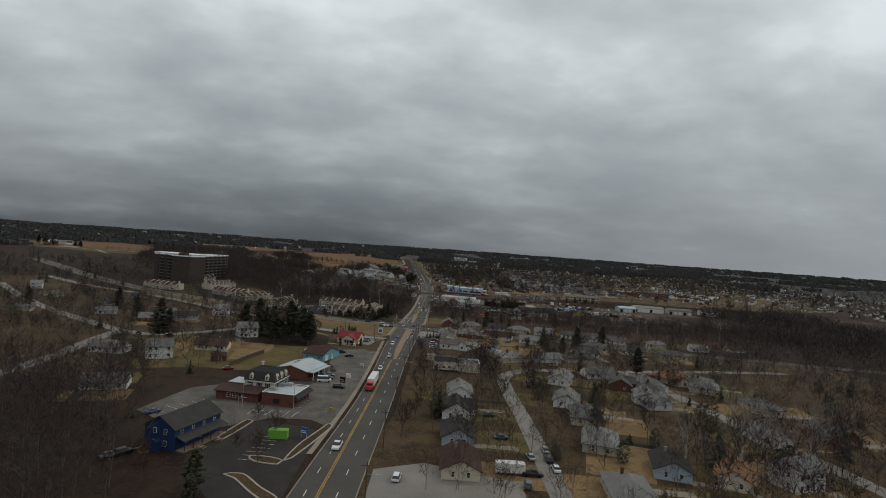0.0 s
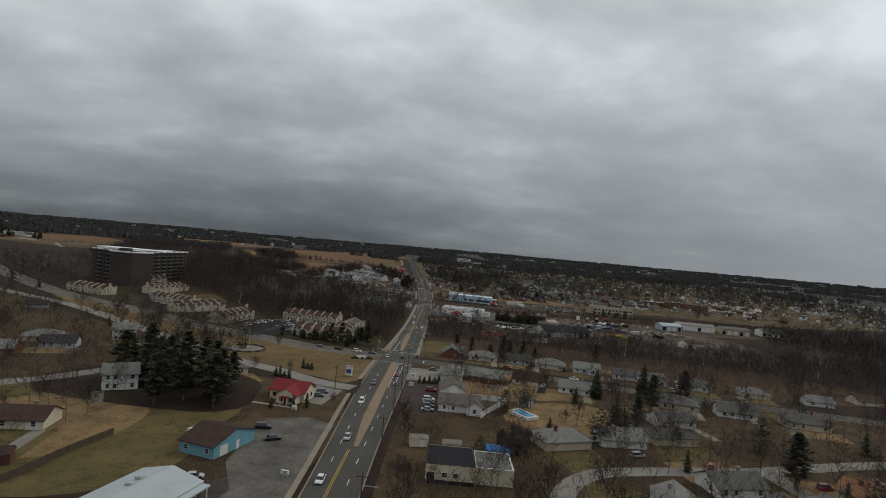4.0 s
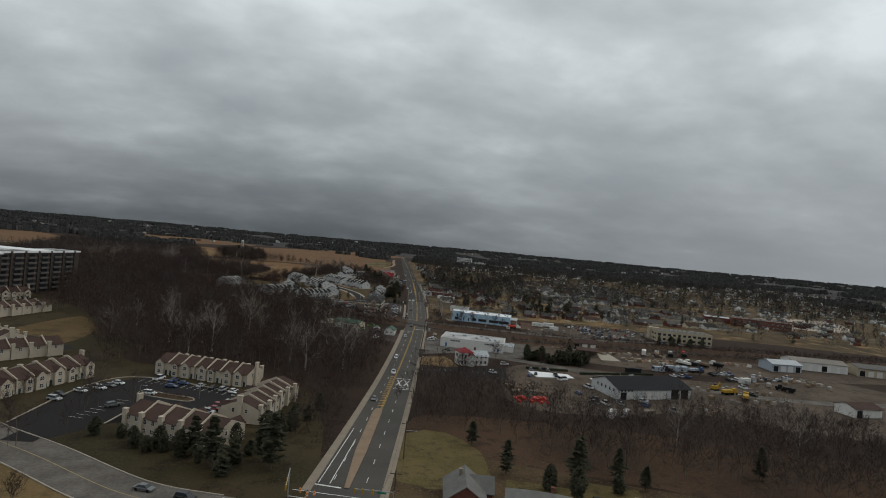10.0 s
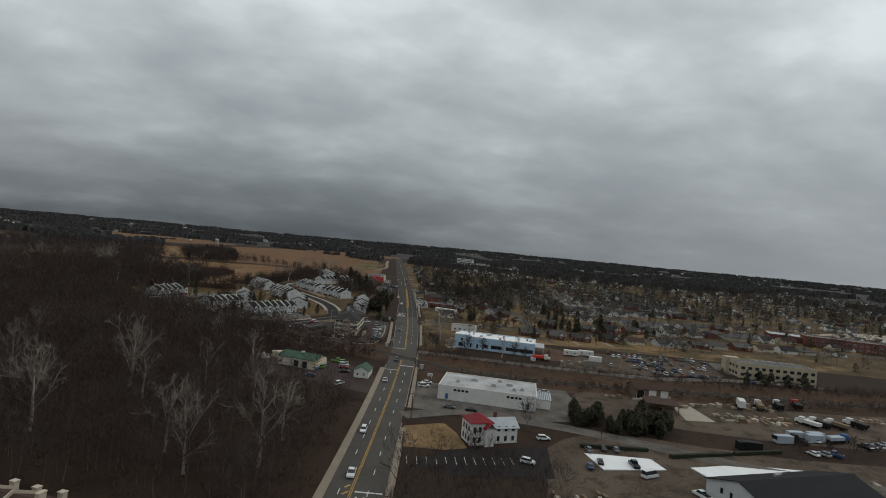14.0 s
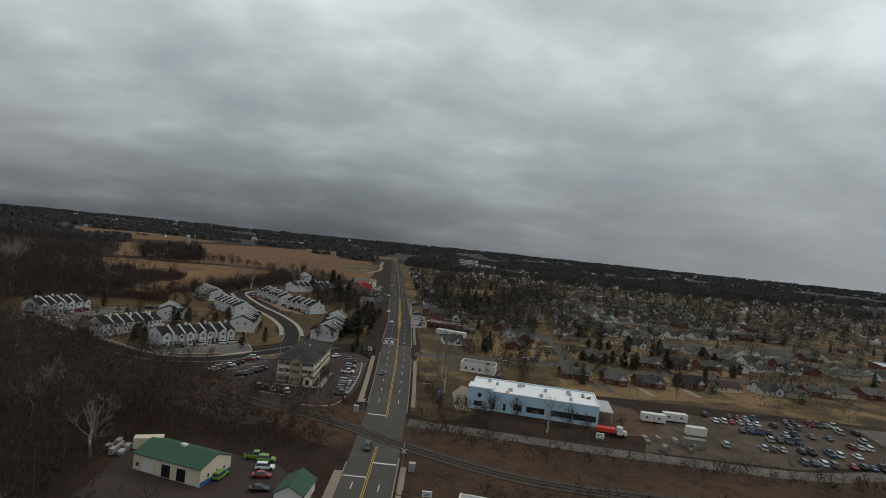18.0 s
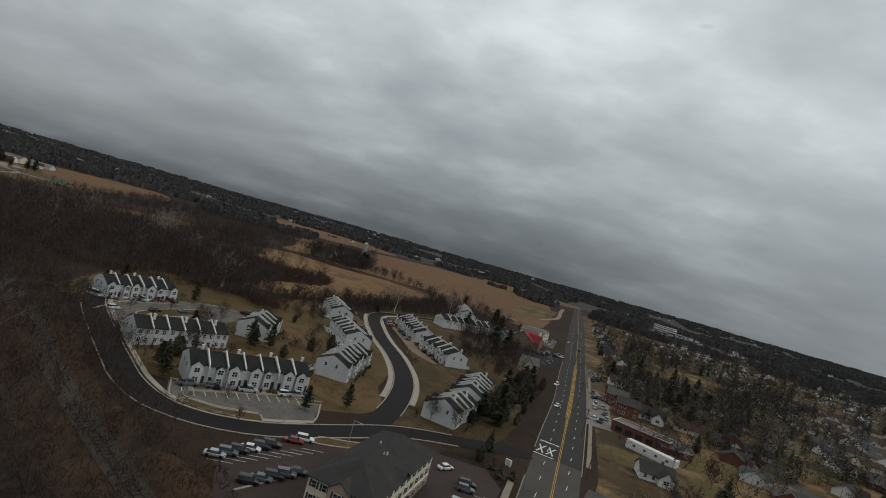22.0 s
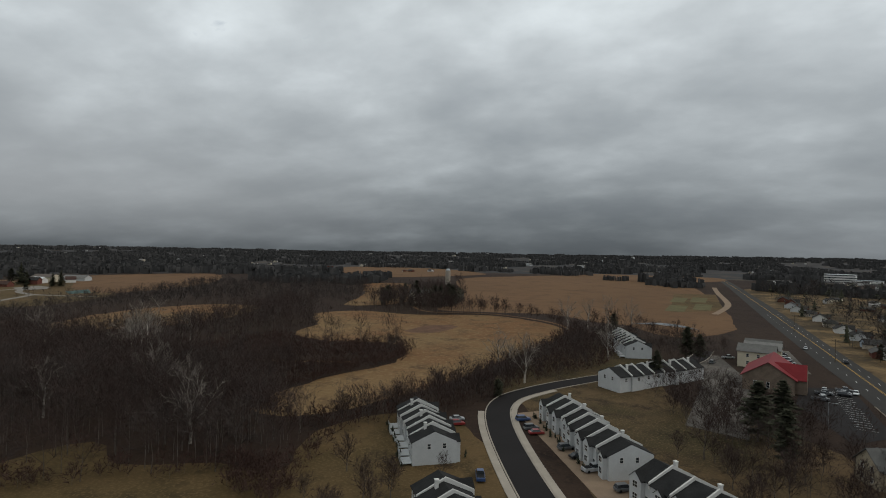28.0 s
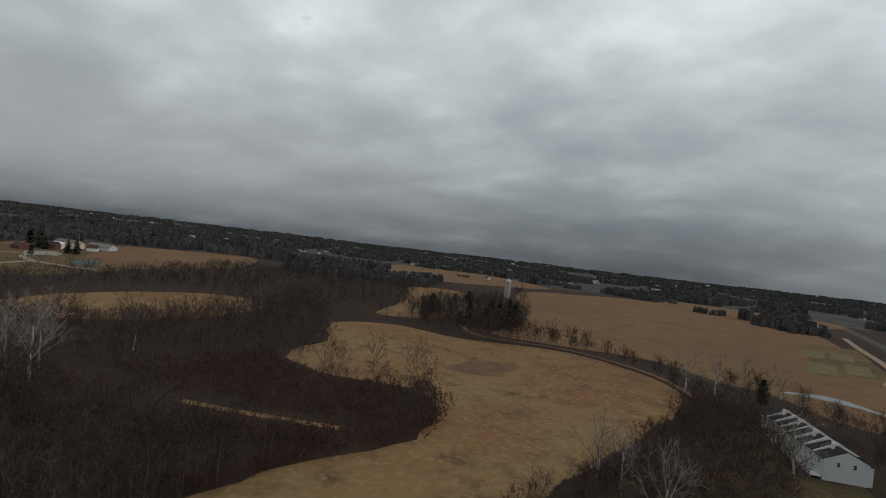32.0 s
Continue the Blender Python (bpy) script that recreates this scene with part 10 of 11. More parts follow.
# ---- single trees ----
B_L, S_L, P_L, A_L, R_L = "leafless grey-brown deciduous tree with fine twigs", "pale-barked leafless sycamore with spreading limbs", "dark green evergreen conifer", "clipped dark green evergreen shrub", "small leafless ornamental tree"
for x, y, s in ((-43, 543, .95), (-68, 546, .9), (-107, 552, 1.05), (-115, 545, .8), (-133, 563, .95), (-58, 535, .9), (-105, 595, 1.0), (-119, 569, .85), (-71, 563, .7), (-95, 585, .75), (-42, 561, .7), (-60, 590, .7), (-150, 600, .85), (-161, 562, .8), (-160, 583, .85), (-170, 640, .9), (-85, 610, .65), (-309, 908, 1.1), (-206, 857, 1.0), (-226, 872, .9), (-298, 902, 1.0), (-320, 920, .9), (-170, 976, .8), (-172, 1090, .9), (-304, 912, 1.1), (-329, 952, .8), (-164, 973, .75), (-152, 957, .9), (-133, 1014, .8), (-114, 614, .85), (-101, 655, .7), (-103, 667, .65), (-79, 644, .7), (-154, 719, .8), (-152, 1110, .9), (-162, 1100, .8), (-140, 1120, .8), (88, 156, .9), (92, 153, 1.0), (69, 149, .8), (104, 150, .8), (112, 160, .9), (1, 742, .8), (-260, 850, .9), (-250, 880, .9), (-340, 860, .9), (-360, 900, .9), (34, 690, .5), (120, 470, .7), (170, 470, .8), (230, 450, .8), (80, 470, .7)):
    tree(SYC, x, y, s, S_L, "sycamore")
for x, y, s in ((-86, 293, 1.0), (-77, 288, 1.1), (-71, 295, 1.0), (-71, 312, .9), (-83, 282, .9), (-66, 284, 1.0), (-67, 291, 1.1), (-74, 304, 1.1), (-90, 300, .9), (-80, 310, 1.0), (-136, 271, 1.0), (-130, 268, .8), (-48, 114, .7), (-46, 108, .6), (-145, 1090, .8), (-102, 1029, .9), (-73, 913, .9), (-72, 939, 1.0), (-78, 930, .9), (-97, 1032, .8), (-109, 980, .8), (-154, 936, .5), (-118, 790, .5), (-116, 818, .5), (-136, 768, .5), (-131, 756, .6), (-149, 841, .35), (-119, 809, .5), (-60, 440, .55), (-70, 432, .55), (-78, 434, .5), (-52, 436, .6), (-46, 444, .6), (-42, 455, .6), (-40, 466, .55), (-39, 478, .6), (-48, 450, .6), (-63, 428, .5), (-90, 437, .45), (52, 652 - 22, .6), (56, 628, .7), (60, 624, .7), (64, 627, .7), (70, 622, .7), (50, 624, .6), (68, 632, .6), (46, 632, .55), (26, 812, .7), (60, 298, .9), (96, 262, 1.1), (84, 330, .9), (70, 306, .8), (90, 356, 1.0), (104, 348, .9), (36, 424, .6), (30, 428, .6), (48, 430, .5), (-44, 850, .8), (-46, 836, .9), (-45, 820, .9), (-44, 806, .9), (-47, 862, .8), (-50, 812, .8), (-50, 842, .8), (-48, 878, .7), (-40, 772, .4), (170, 695 - 2, .5), (176, 693, .5), (184, 692, .5), (192, 691, .5), (118, 806, .7), (150, 820, .7), (88, 870, .8), (24, 870, .7), (36, 880, .8), (-300, 1160, 1.0), (-306, 1150, .9), (-290, 1150, 1.0), (-330, 1180, .9), (-284, 1160, .9), (-296, 1176, 1.0), (-310, 1190, 1.0), (20, 272, .5), (24, 268, .5), (-96, 310, .8), (-180, 330, .8), (-220, 380, .9), (-260, 350, .8)):
    if not (44 < x < 72 and 620 < y < 634):
        tree(BUSHY if s < 0.62 else PINE, x, y, s * (1.4 if s < 0.62 else 1.0), P_L, "conifer")
for x, y in ((-4, 343), (-2, 343.5), (0, 344), (2, 344.5), (-6, 342.5), (-62, 333), (-60, 332), (-58, 331), (-56, 330), (-56, 352), (-54, 351), (-52, 350), (-155, 755), (-152, 753), (-150, 751.5), (-148, 750), (-146, 749), (-88, 150), (-86, 158), (60, 166), (52, 290), (-30, 768), (-33, 766), (-36, 770), (100, 215), (-44, 292), (-40, 293), (-50, 289)):
    tree(ARBOR, x, y, 0.9, A_L, "evergreen_shrub", "evergreen shrubs")
for x, y, s in ((-182, 888, .75), (-174, 904, .6), (-168, 918, .8), (-160, 932, .7), (-155, 948, .7), (-175, 1084, .6), (-200, 1118, .7), (-214, 1122, .7), (-226, 1127, .8), (-236, 1132, .9), (-246, 1134, .8), (-256, 1132, .7), (-186, 1104, .7), (-268, 1126, .7), (-150, 845, .35), (-130, 830, .5), (-140, 870, .4), (-108, 752, .35), (-100, 742, .35), (-90, 735, .3), (-170, 790, .4), (-165, 800, .4), (-174, 776, .35), (-60, 786, .6), (-52, 786, .6), (-100, 372, .6), (-110, 380, .6), (-118, 368, .7), (-128, 400, .7), (-105, 396, .5), (-80, 396, .5), (-72, 338, .4), (-150, 440, .6), (-170, 455, .7), (-190, 470, .6), (-210, 486, .7), (-140, 452, .5), (-120, 446, .5), (-50, 160, .5), (-42, 150, .6), (-40, 130, .6), (-48, 138, .5), (20, 230, .8), (22, 222, .7), (26, 236, .8), (40, 240, .8), (38, 226, .7), (25, 200, .6), (40, 200, .6), (24, 256, .8), (22, 262, .7), (-4, 190, .6), (-5, 176, .7), (-6, 205, .7), (-4, 225, .8), (-6, 238, .7), (-8, 160, .7), (-7, 270, .7), (-8, 282, .7), (60, 200, .6), (68, 220, .7), (70, 180, .8), (62, 120, .8), (48, 110, .7), (-100, 240, .7), (-95, 270, .7), (-112, 275, .6), (-130, 230, .8), (-90, 228, .6), (-120, 205, .8), (46, 345, .6), (70, 335, .7), (100, 320, .7), (36, 340, .6), (20, 345, .5), (48, 300, .6), (110, 312, .8), (20, 398, .5), (34, 398, .5), (0, 690, .6), (8, 692, .6), (16, 690, .7), (24, 690, .6), (40, 688, .6), (46, 690, .6), (-2, 700, .6), (-4, 712, .5), (30, 764, .7), (36, 768, .7), (44, 800, .8), (50, 796, .7), (24, 834, .6), (70, 760, .8), (100, 750, .8), (14, 790, .6), (-14, 500, .4), (12, 560, .7), (32, 590, .7), (56, 586, .5), (120, 583, .5), (132, 588, .5), (144, 592, .5), (156, 596, .5), (-62, 960, .5), (-70, 962, .6), (-84, 960, .7), (-90, 910, .8), (-64, 890, .7), (-80, 900, .6), (-66, 935, .6), (-100, 945, .7), (-88, 1060, .6), (-110, 1075, .7), (-122, 1078, .8), (-132, 1066, .8), (-114, 1040, .6)):
    tree(BARE, x, y, s * 1.05, B_L)
for x, y, s in ((-57, 206, 1), (-62, 120, 1), (-66, 128, .9), (-84, 140, 1), (-33, 300, .5), (-60, 345, .6), (-40, 716, .7), (-60, 696, .6), (-30, 690, .7), (6, 700, .8), (14, 696, .8), (150, 694, .8), (60, 700, .7), (44, 300, .8), (54, 330, .9), (70, 290, .8), (-95, 790, .7), (-126, 800, .8), (-100, 780, .6), (-162, 840, .7), (-90, 845, .5), (-118, 850, .5)):
    tree(BARE_SMALL, x, y, s, R_L, "ornamental_tree")
# pine grove between the townhouses and the main road, and hedges in the courts
rng = random.Random(31)
GROVE = [(rng.uniform(-52, -39), rng.uniform(798, 884)) for _ in range(46)]
for x, y in GROVE:
    if x < road_l(y) - 6:
        tree(rng.choice((PINE, BUSHY, BUSHY, BARE)), x, y, rng.uniform(0.42, 0.68), P_L, "conifer")
for x, y, s in ((-40, 782, .5), (-86, 757, .35), (-80, 769, .4), (-120, 741, .5), (-126, 745, .55), (-129, 750, .5), (-151, 782, .45), (-132, 790, .55), (-128, 786, .6), (-126, 793, .5), (-180, 812, .5), (-205, 790, .5), (-207, 800, .55)):
    tree(PINE, x, y, s, P_L, "conifer")
for k in range(60):
    x, y = rng.choice(((-126, 758), (-142, 790), (-112, 800), (-150, 850), (-90, 900), (-70, 880), (-85, 940), (-66, 905), (-110, 1010), (-55, 905)))
    x, y = x + rng.uniform(-12, 12), y + rng.uniform(-14, 14)
    if any(abs((x - xa) * (yb - ya) - (y - ya) * (xb - xa)) / math.hypot(xb - xa, yb - ya) < 9 and min(xa, xb) - 9 < x < max(xa, xb) + 9 and min(ya, yb) - 9 < y < max(ya, yb) + 9 for xa, ya, xb, yb, *_ in RIDGES) or min((c - Vector((x, y))).length for c in side["street_ring_north"]) < 8 or x > road_l(y) - 10:
        continue
    tree(BARE, x, y, rng.uniform(0.4, 0.75), B_L)

for k in range(36):
    x = rng.uniform(49, 86)
    tree(BUSHY, x, 597 + rng.uniform(-4, 7) + (4 if x < 60 else 0), rng.uniform(0.7, 0.95), P_L, "conifer")
for x, y, s in ((23, 803, .75), (94, 800, .8), (98, 796, .7), (101, 803, .7), (84, 800, .6), (78, 801, .55), (74, 806, .6), (90, 806, .6), (120, 806, .6), (136, 800, .5), (64, 776, .4), (107, 768, .5), (128, 784, .5), (150, 800, .6), (160, 812, .5), (158, 850, .8), (162, 858, .7), (130, 846, .8), (124, 840, .7), (110, 842, .8), (100, 846, .7), (92, 838, .7), (88, 846, .6)):
    tree(BUSHY, x, y, s * 1.3, P_L, "conifer")
for x, y, s in ((53, 790, 1.35), (47, 786, 1.0), (24, 826, 1.2), (10, 800, .9), (34, 800, .8), (70, 846, 1.2), (75, 862, 1.2), (98, 862, 1.3), (16, 790, .8)):
    tree(BARE_SMALL, x, y, s, R_L, "ornamental_tree")
tree(SYC, 2, 721, 0.8, S_L, "sycamore")
for x, y, s in ((-780, 1085, 1.7), (-766, 1084, 1.4), (-717, 1093, 1.4), (-723, 1088, 1.2), (-683, 1044, .8), (-790, 1080, 1.3)):
    tree(PINE, x, y, s, P_L, "conifer")

# the builders' yard beside the railway and the works yard: stock, machines and vehicles
STACK_ME = []
for k, (w, d, h) in enumerate(((2.4, 1.2, 1.0), (1.2, 1.2, 1.3), (4.0, 1.1, 0.7), (2.0, 1.6, 1.6))):
    bm = bmesh.new()
    prism(bm, [(-d / 2, 0), (d / 2, 0), (d / 2, h * 0.5), (d / 2 - 0.06, h * 0.52), (d / 2 - 0.05, h), (-d / 2 + 0.08, h), (-d / 2 + 0.03, h * 0.55), (-d / 2, h * 0.53)], "x", -w / 2, w / 2)
    for mm in (M_CONC_L, M_WOOD, M_CONC, M_BRICK_T, M_TRIM):
        me = bpy.data.meshes.new("pallet_load")
        bm.to_mesh(me)
        me.materials.append(mm)
        STACK_ME.append(me)
    bm.free()


def stock_row(x0, y0, x1, y1, n, rows, seed):
    r = random.Random(seed)
    e = thing("stock_row", "row of stacked paving and timber on pallets", "building materials", x0, y0, math.degrees(math.atan2(y1 - y0, x1 - x0)), "yard stock rows")
    L = math.hypot(x1 - x0, y1 - y0)
    for i in range(n):
        for j in range(rows):
            if r.random() < 0.85:
                o = part("pallet_load", r.choice(STACK_ME), None, e)
                o.matrix_basis = pose(L * (i + 0.5) / n + r.uniform(-0.4, 0.4), j * 3.0 + r.uniform(-0.5, 0.5), 0, 0, 0, r.choice((0, 90)) + r.uniform(-8, 8))


stock_row(112, 619, 144, 620, 13, 3, 1)
stock_row(66, 636, 92, 637, 10, 1, 2)
stock_row(172, 630, 196, 634, 9, 2, 3)
stock_row(118, 523, 126, 532, 5, 3, 4)
stock_row(200, 600, 220, 604, 6, 2, 5)
for k, (x, y) in enumerate(((156, 602), (159, 603), (162, 604), (165, 605), (168, 606), (161, 593), (165, 594), (169, 595), (173, 596), (129, 590), (133, 590.5), (137, 591), (133, 602), (139, 604), (186, 602), (67, 521), (72, 522), (79, 524), (90, 525), (157, 563), (160, 577), (195, 604), (199, 606), (204, 610), (100, 520), (64, 536))):
    car(x, y, 100 + 7 * (k % 4), (3, 2, 0, 1, 5, 3, 0)[k % 7], ("pickup", "sedan", "suv", "pickup")[k % 4])
for k, (x, y, r) in enumerate(((148, 623, 120), (153, 624, 118), (160, 624, 116), (170, 627, 110), (183, 580, 140), (150, 556, 60), (146, 562, 20))):
    truck(x, y, r, (M_TRIM, M_TRIM, M_TRIM, M_TRIM, M_BLACK, M_YELLOW, M_YELLOW)[k], (M_TRIM, M_BLACK, M_WOOD, M_BLACK, M_BLACK, M_YELLOW, M_YELLOW)[k], ("white lorry parked beside stacked stone", "white flatbed lorry in a builders' yard", "white lorry with a timber bed", "white tipper lorry with black body", "black container lorry in a works yard", "yellow plant lorry in a works yard", "yellow loader lorry in a works yard")[k], 5.5, False)
e = thing("open_shed", "open timber shed with a dark shallow roof", "shed", 91, 625, -10)
bm = bmesh.new()
prism(bm, [(-4.2, 3.2), (4.2, 3.9), (4.2, 4.1), (-4.2, 3.4)], "x", -6.5, 6.5)
part("roof", bm, M_ROOF_BR, e)
for x in (-6, 0, 6):
    for y in (-3.8, 3.8):
        part("post", boxmesh(x - 0.15, y - 0.15, -0.3, x + 0.15, y + 0.15, 3.2), M_WOOD, e)
part("back_wall", boxmesh(-6.4, 3.9, -0.3, 6.4, 4.05, 3.5), M_WOOD, e)
patch("yard_slab", [(97, 615), (109, 616), (107, 634), (99, 634)], M_CONC_L, 0.12, "pale concrete loading slab", "slab", False)
for x, y, r, mm, nm in ((106, 590, 8, M_BLACK, "black steel skip container beside a drive"), (133, 606, 8, M_BLUEG, "grey-blue storage container in a yard"), (141, 607, 8, M_BLUEG, "grey-blue storage container in a yard"), (69, 504, 60, M_TRIM, "white storage box at the wood's edge"), (75, 506, 60, M_TRIM, "white storage box at the wood's edge"), (85, 509, 30, M_CONC, "grey crate row at the wood's edge")):
    e = thing("storage_container", nm, "container", x, y, r, "containers")
    bm = bmesh.new()
    bx(bm, -3, -1.2, 0.1, 3, 1.2, 2.6)
    part("box", bm, mm, e)
    for q in range(9):
        part("rib", boxmesh(-2.85 + q * 0.7, -1.26, 0.2, -2.75 + q * 0.7, -1.2, 2.5), mm, e)
for x, y in ((157, 682), (167, 683), (179, 683), (189, 684)):
    tree(ARBOR, x, y, 1.75, A_L, "evergreen_shrub", "evergreen shrubs")
for x, y in ((75, 711), (84, 714)):
    e = thing("site_trailer", "white site office trailer on bare soil", "trailer", x, y, -6, "site trailers")
    part("box", boxmesh(-4, -1.4, 0.6, 4, 1.4, 3.2), M_TRIM, e)
    wins(e, "f", 1.4, [-2.4, 1.8], 1.5, 1.0, 0.9)
    door(e, "f", 1.4, 0, 0.9, 2.0, M_GREYS, "door", 0.7)
    for q in (-1.2, 1.2):
        w = part("wheel", CT["sedan"][3], None, e)
        w.matrix_basis = pose(q, -1.2, 0.33, 90, 0, 0)

# along the main road north of the estate
for st, x, y, r, k in ((10, -4, 892, 8, 1.15), (10, -9, 908, 8, 1.1), (1, -8, 932, 8, 1.0), (4, -10, 953, 8, 1.0), (3, -14, 1014, 10, 1.0), (3, -3, 1026, 10, 1.0), (2, -18, 1080, 8, 1.0), (9, -20, 1112, 8, 1.0), (2, -8, 1060, 80, .9), (0, -22, 1145, 80, 1.0)):
    house(st, x, y, r, "", 1, k)
patch("parking_shops", [(-18.5, 852), (-8, 854), (-11, 900), (-18, 925), (-24, 924), (-21, 890)], M_OLDTOP, 0.08, "pale asphalt forecourts beside the main road", "car park", False)
patch("parking_shops_north", [(-25, 945), (-16, 947), (-20, 985), (-29, 986)], M_ASPH, 0.08, "grey asphalt forecourt beside the main road", "car park", False)
for k, (x, y) in enumerate(((-16, 862), (-13, 862.5), (-16.5, 884), (-14, 888), (-17, 891), (-19, 905), (-16, 907), (-20, 915), (-22, 950), (-21, 956), (-23, 962), (-22, 968), (-25, 975), (-11, 870), (-12, 878), (-58, 985), (-57, 988), (-56.5, 991), (-56, 994), (-55.5, 997))):
    mixcar(x, y, 85 if k % 3 else 5)
for x, y, s in ((-14, 976, .85), (-12, 981, .8), (30, 955, .8), (26, 960, .9), (36, 950, .8), (2, 1010, .9), (8, 1005, .8), (-26, 1070, .6), (20, 930, .9), (26, 922, .8), (16, 940, .8), (22, 1000, .9), (30, 1010, .9), (14, 1020, .9), (40, 1030, .8)):
    tree(PINE, x, y, s * 0.9, P_L, "conifer")
bm = bmesh.new()
for o in (-0.75, 0.75):
    band(kw(y_mid, o - 0.09), kw(y_mid, o + 0.09), 850, 985, 0.13, 0, 5.0, bm)
for k in range(42):
    y = 852 + 3.15 * k
    ribbon_mesh([Vector((y_mid(y) - 0.6, y)), Vector((y_mid(y + 0.8) + 0.6, y + 0.8))], 0.16, -0.16, 0.13, 0, bm)
setting("median_hatching", bm, M_YPAINT, "orange-yellow hatched median paint", "road paint", road)

# dark trees between the townhouses and the hall, and low shrubs along the townhouse fronts
def off_rows(x, y, d=9.0):
    return all(((x - (xa + xb) / 2) ** 2 + (y - (ya + yb) / 2) ** 2) ** 0.5 > d + math.hypot(xb - xa, yb - ya) / 2 or abs((x - xa) * (yb - ya) - (y - ya) * (xb - xa)) / math.hypot(xb - xa, yb - ya) > d for xa, ya, xb, yb, *_ in RIDGES)


spots = [p for p in scatter([(-98, 930), (-74, 900), (-62, 876), (-50, 890), (-52, 935), (-66, 955), (-84, 985), (-96, 1000), (-108, 960)], 5.0, 41) if off_rows(*p) and not (-66 < p[0] < -46 and 900 < p[1] < 925)]
forest("hall_woods", spots, WOODY, [M_TREE, M_TWIG, M_TWIG_GREY], "leafless trees between townhouses and a hall", 0.35, 0.8, 41)
spots = [p for p in scatter([(-150, 1075), (-112, 1010), (-92, 1012), (-84, 1050), (-100, 1090), (-130, 1100)], 6.0, 42) if off_rows(*p)]
forest("north_row_trees", spots, WOODY, [M_TREE, M_TWIG, M_TWIG_GREY], "leafless trees round townhouses", 0.4, 0.8, 42)
spots = []
for xa, ya, xb, yb, n_, look_, fc in RIDGES[:11]:
    L_ = math.hypot(xb - xa, yb - ya)
    for s_ in (-1, 1):
        for k in range(n_ * 2):
            f = rng.random()
            o = s_ * rng.uniform(7.2, 8.4)
            spots.append((xa + (xb - xa) * f + (yb - ya) / L_ * o, ya + (yb - ya) * f - (xb - xa) / L_ * o))
forest("foundation_shrubs", spots, [CONI[0]], [M_TREE, M_HEDGE], "low dark shrubs along townhouse walls", 0.1, 0.2, 43, "shrubs")

# more of the courtyard: a planted island, parked cars
patch("court_island", [(-101, 478), (-91, 475), (-82, 474), (-82, 478), (-92, 480), (-100, 482.5)], M_LITTER, 0.2, "planted island in a courtyard car park", "planting bed", True, 0.0, 2)
c = curve_pts([(-101, 478), (-91, 475), (-82, 474), (-82, 478), (-92, 480), (-100, 482.5)], 2.0, True)
setting("island_kerb", ribbon_mesh(c + c[:1], 0.2, -0.2, 0.24, 0.2), M_CONC_L, "pale concrete kerb round a planted island", "kerb")
forest("island_shrubs", [(rng.uniform(-99, -84), rng.uniform(475.8, 479.5)) for _ in range(26)], SHRUB, [M_TREE, M_TWIG_RED], "low dark leafless shrubs on an island", 0.3, 0.5, 44, "shrubs")
for x, y, r, ci, kd in ((-70, 471, -8, 4, "suv"), (-70.4, 467.6, -8, 4, "sedan"), (-71, 464, -8, 1, "suv"), (-114.6, 479, -12, 0, "suv"), (-113.8, 483, -12, 2, "sedan"), (-113, 487, -12, 0, "sedan")):
    car(x, y, r, ci, kd)
# dark evergreens on the knoll and beside the farm
for k in range(22):
    x, y = -322 + rng.gauss(0, 13), 1160 + rng.gauss(0, 16)
    if math.hypot(x + 320, y - 1168) > 9:
        tree(rng.choice((PINE, BUSHY)), x, y, rng.uniform(0.7, 1.0), P_L, "conifer")
for x, y, s in ((-244, 1124, .9), (-232, 1126, .7), (-204, 1116, .8), (-178, 1098, .9), (-166, 1086, .7), (-157, 1092, .9), (-150, 1084, .8), (-148, 1104, .9)):
    tree(BARE, x, y, s, B_L)

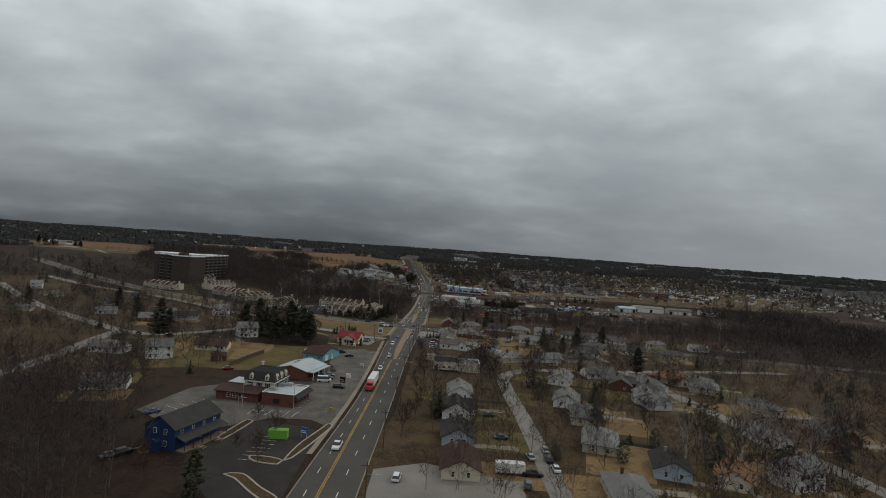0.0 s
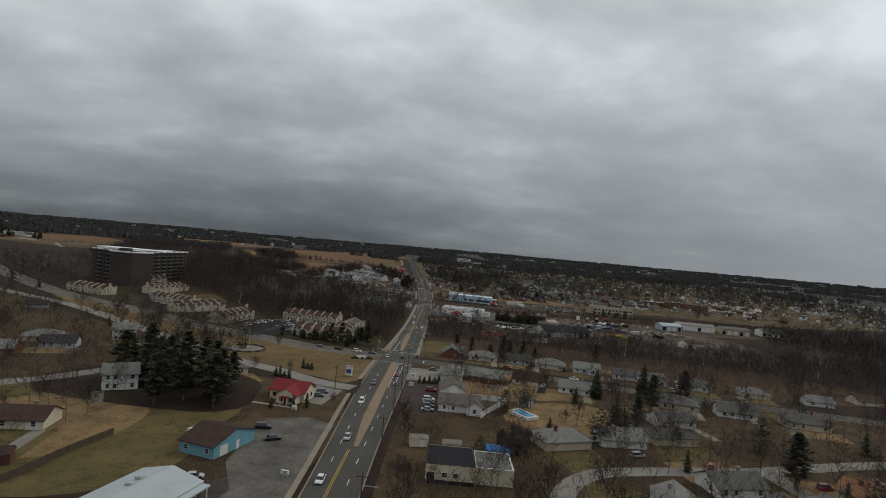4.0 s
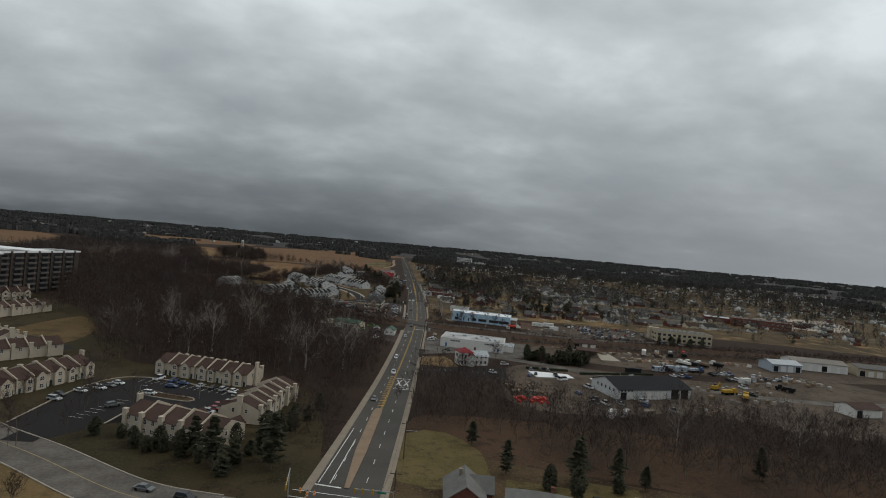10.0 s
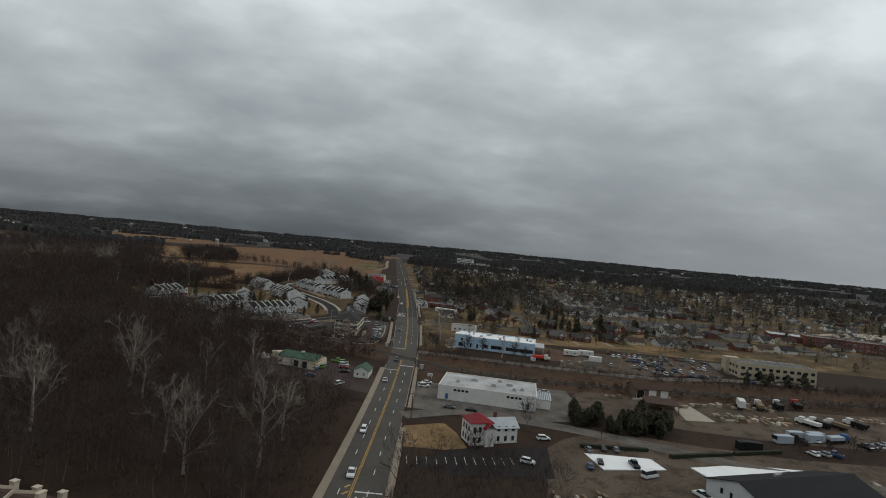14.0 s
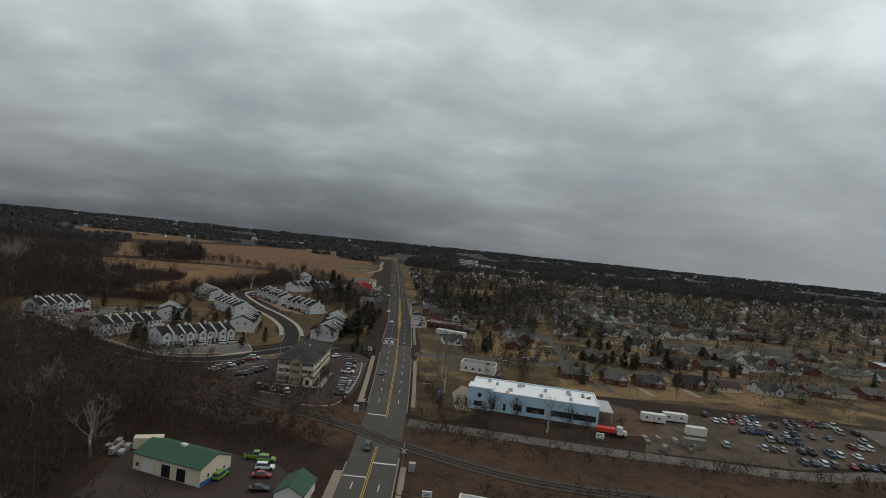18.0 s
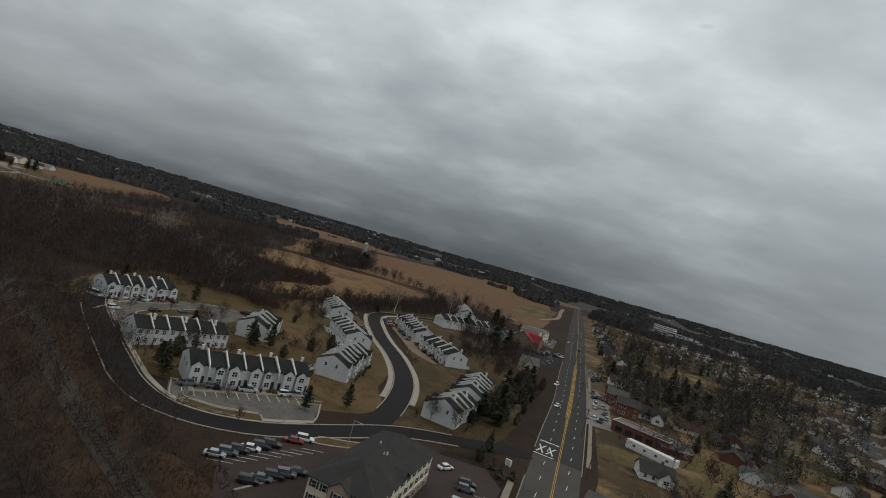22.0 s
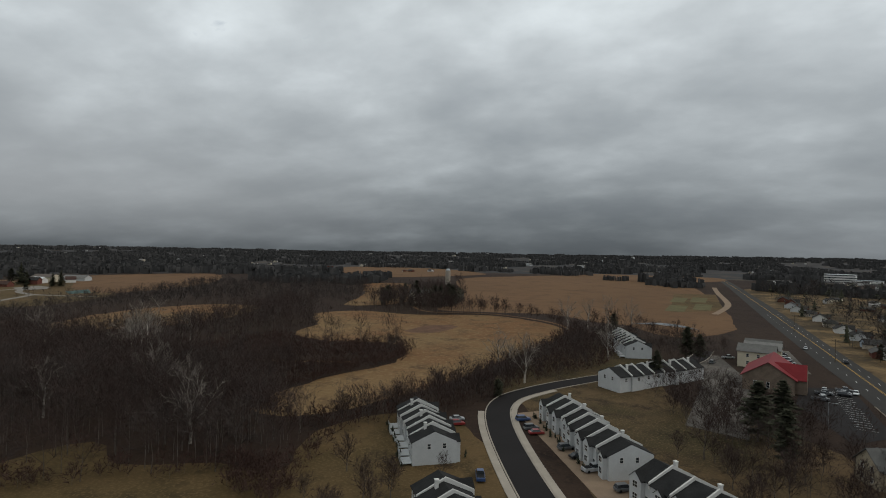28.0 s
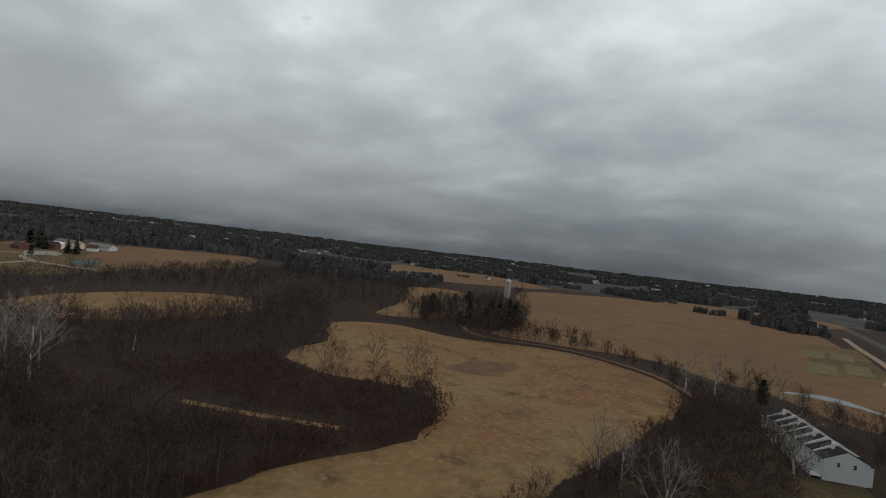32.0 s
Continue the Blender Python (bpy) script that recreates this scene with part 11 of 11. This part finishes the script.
# pines behind the red-roofed bungalow, evergreens round the brown townhouses
for x, y, k in ((-101, 313, .95), (-91, 307, 1.0), (-85, 304, .9), (-82, 318, .95), (-112, 320, 1.0), (-97, 302, .85), (-106, 306, .9)):
    tree(PINE[:3], x, y, k, P_L, "conifer")
for x, y, k in ((-68, 430, .5), (-66, 433, .45), (-60, 429, .55), (-53, 423, .6), (-49, 419, .6), (-49, 427, .55), (-47, 433, .5), (-46, 442, .5), (-46, 457, .45), (-46, 473, .45), (-83, 437, .4), (-76, 431, .45), (-72, 429, .5), (-39, 425, .6), (-57, 425, .5), (-43, 430, .6), (-43, 449, .5)):
    tree(PINE if k > 0.52 else BUSHY, x, y, k * 1.15, P_L, "conifer")
for x, y, k in ((20, 436, .55), (38, 433, .7), (44, 452, .6), (12, 456, .5), (50, 437, .5), (56, 433, .5), (95, 449, .5), (66.5, 344, 1.1)):
    tree(PINE, x, y, k, P_L, "conifer")
for x, y, k in ((-181, 428, 1.0), (-140, 392, 1.0), (-100, 358, .9), (-101, 350, .7), (-96, 372, .4)):
    tree(BARE, x, y, k, B_L)
# brown board fence behind the open lawn
e = thing("long_board_fence", "weathered brown board fence along a lawn", "fence", 0, 0, 0, "", 0)
pts = [Vector(p) for p in curve_pts([(-84, 226), (-83, 232), (-81.8, 243), (-79.3, 256)], 2.4)]
for a, b in zip(pts, pts[1:]):
    o = part("fence_panel", boxmesh(0, -0.03, 0.05, (b - a).length, 0.03, 1.8), M_POLE, e)
    o.matrix_basis = pose(a.x, a.y, gh(a.x, a.y), 0, 0, math.degrees(math.atan2(b.y - a.y, b.x - a.x)))
    o = part("fence_post", boxmesh(-0.07, -0.07, -0.2, 0.07, 0.07, 1.95), M_POLE, e)
    o.matrix_basis = pose(a.x, a.y, gh(a.x, a.y))
e = thing("garden_shed", "small brown timber shed under bare trees", "shed", -92, 235, 25, "sheds")
bm = bmesh.new()
gable_solid(bm, 6, 4, 2.3, 1.2, "x")
part("wall", bm, M_BRICK, e)
bm = bmesh.new()
gable_roof(bm, 6, 4, 2.3, 1.2, "x", over=0.25, th=0.1)
part("roof", bm, M_ROOF_BR, e)
door(e, "f", 2, 0.5, 1.2, 2.0, M_POLE)
car(-82.5, 221, 40, 4, "sedan")
car(-75, 130, 60, 2, "sedan")
car(-73, 132.5, 60, 3, "suv")
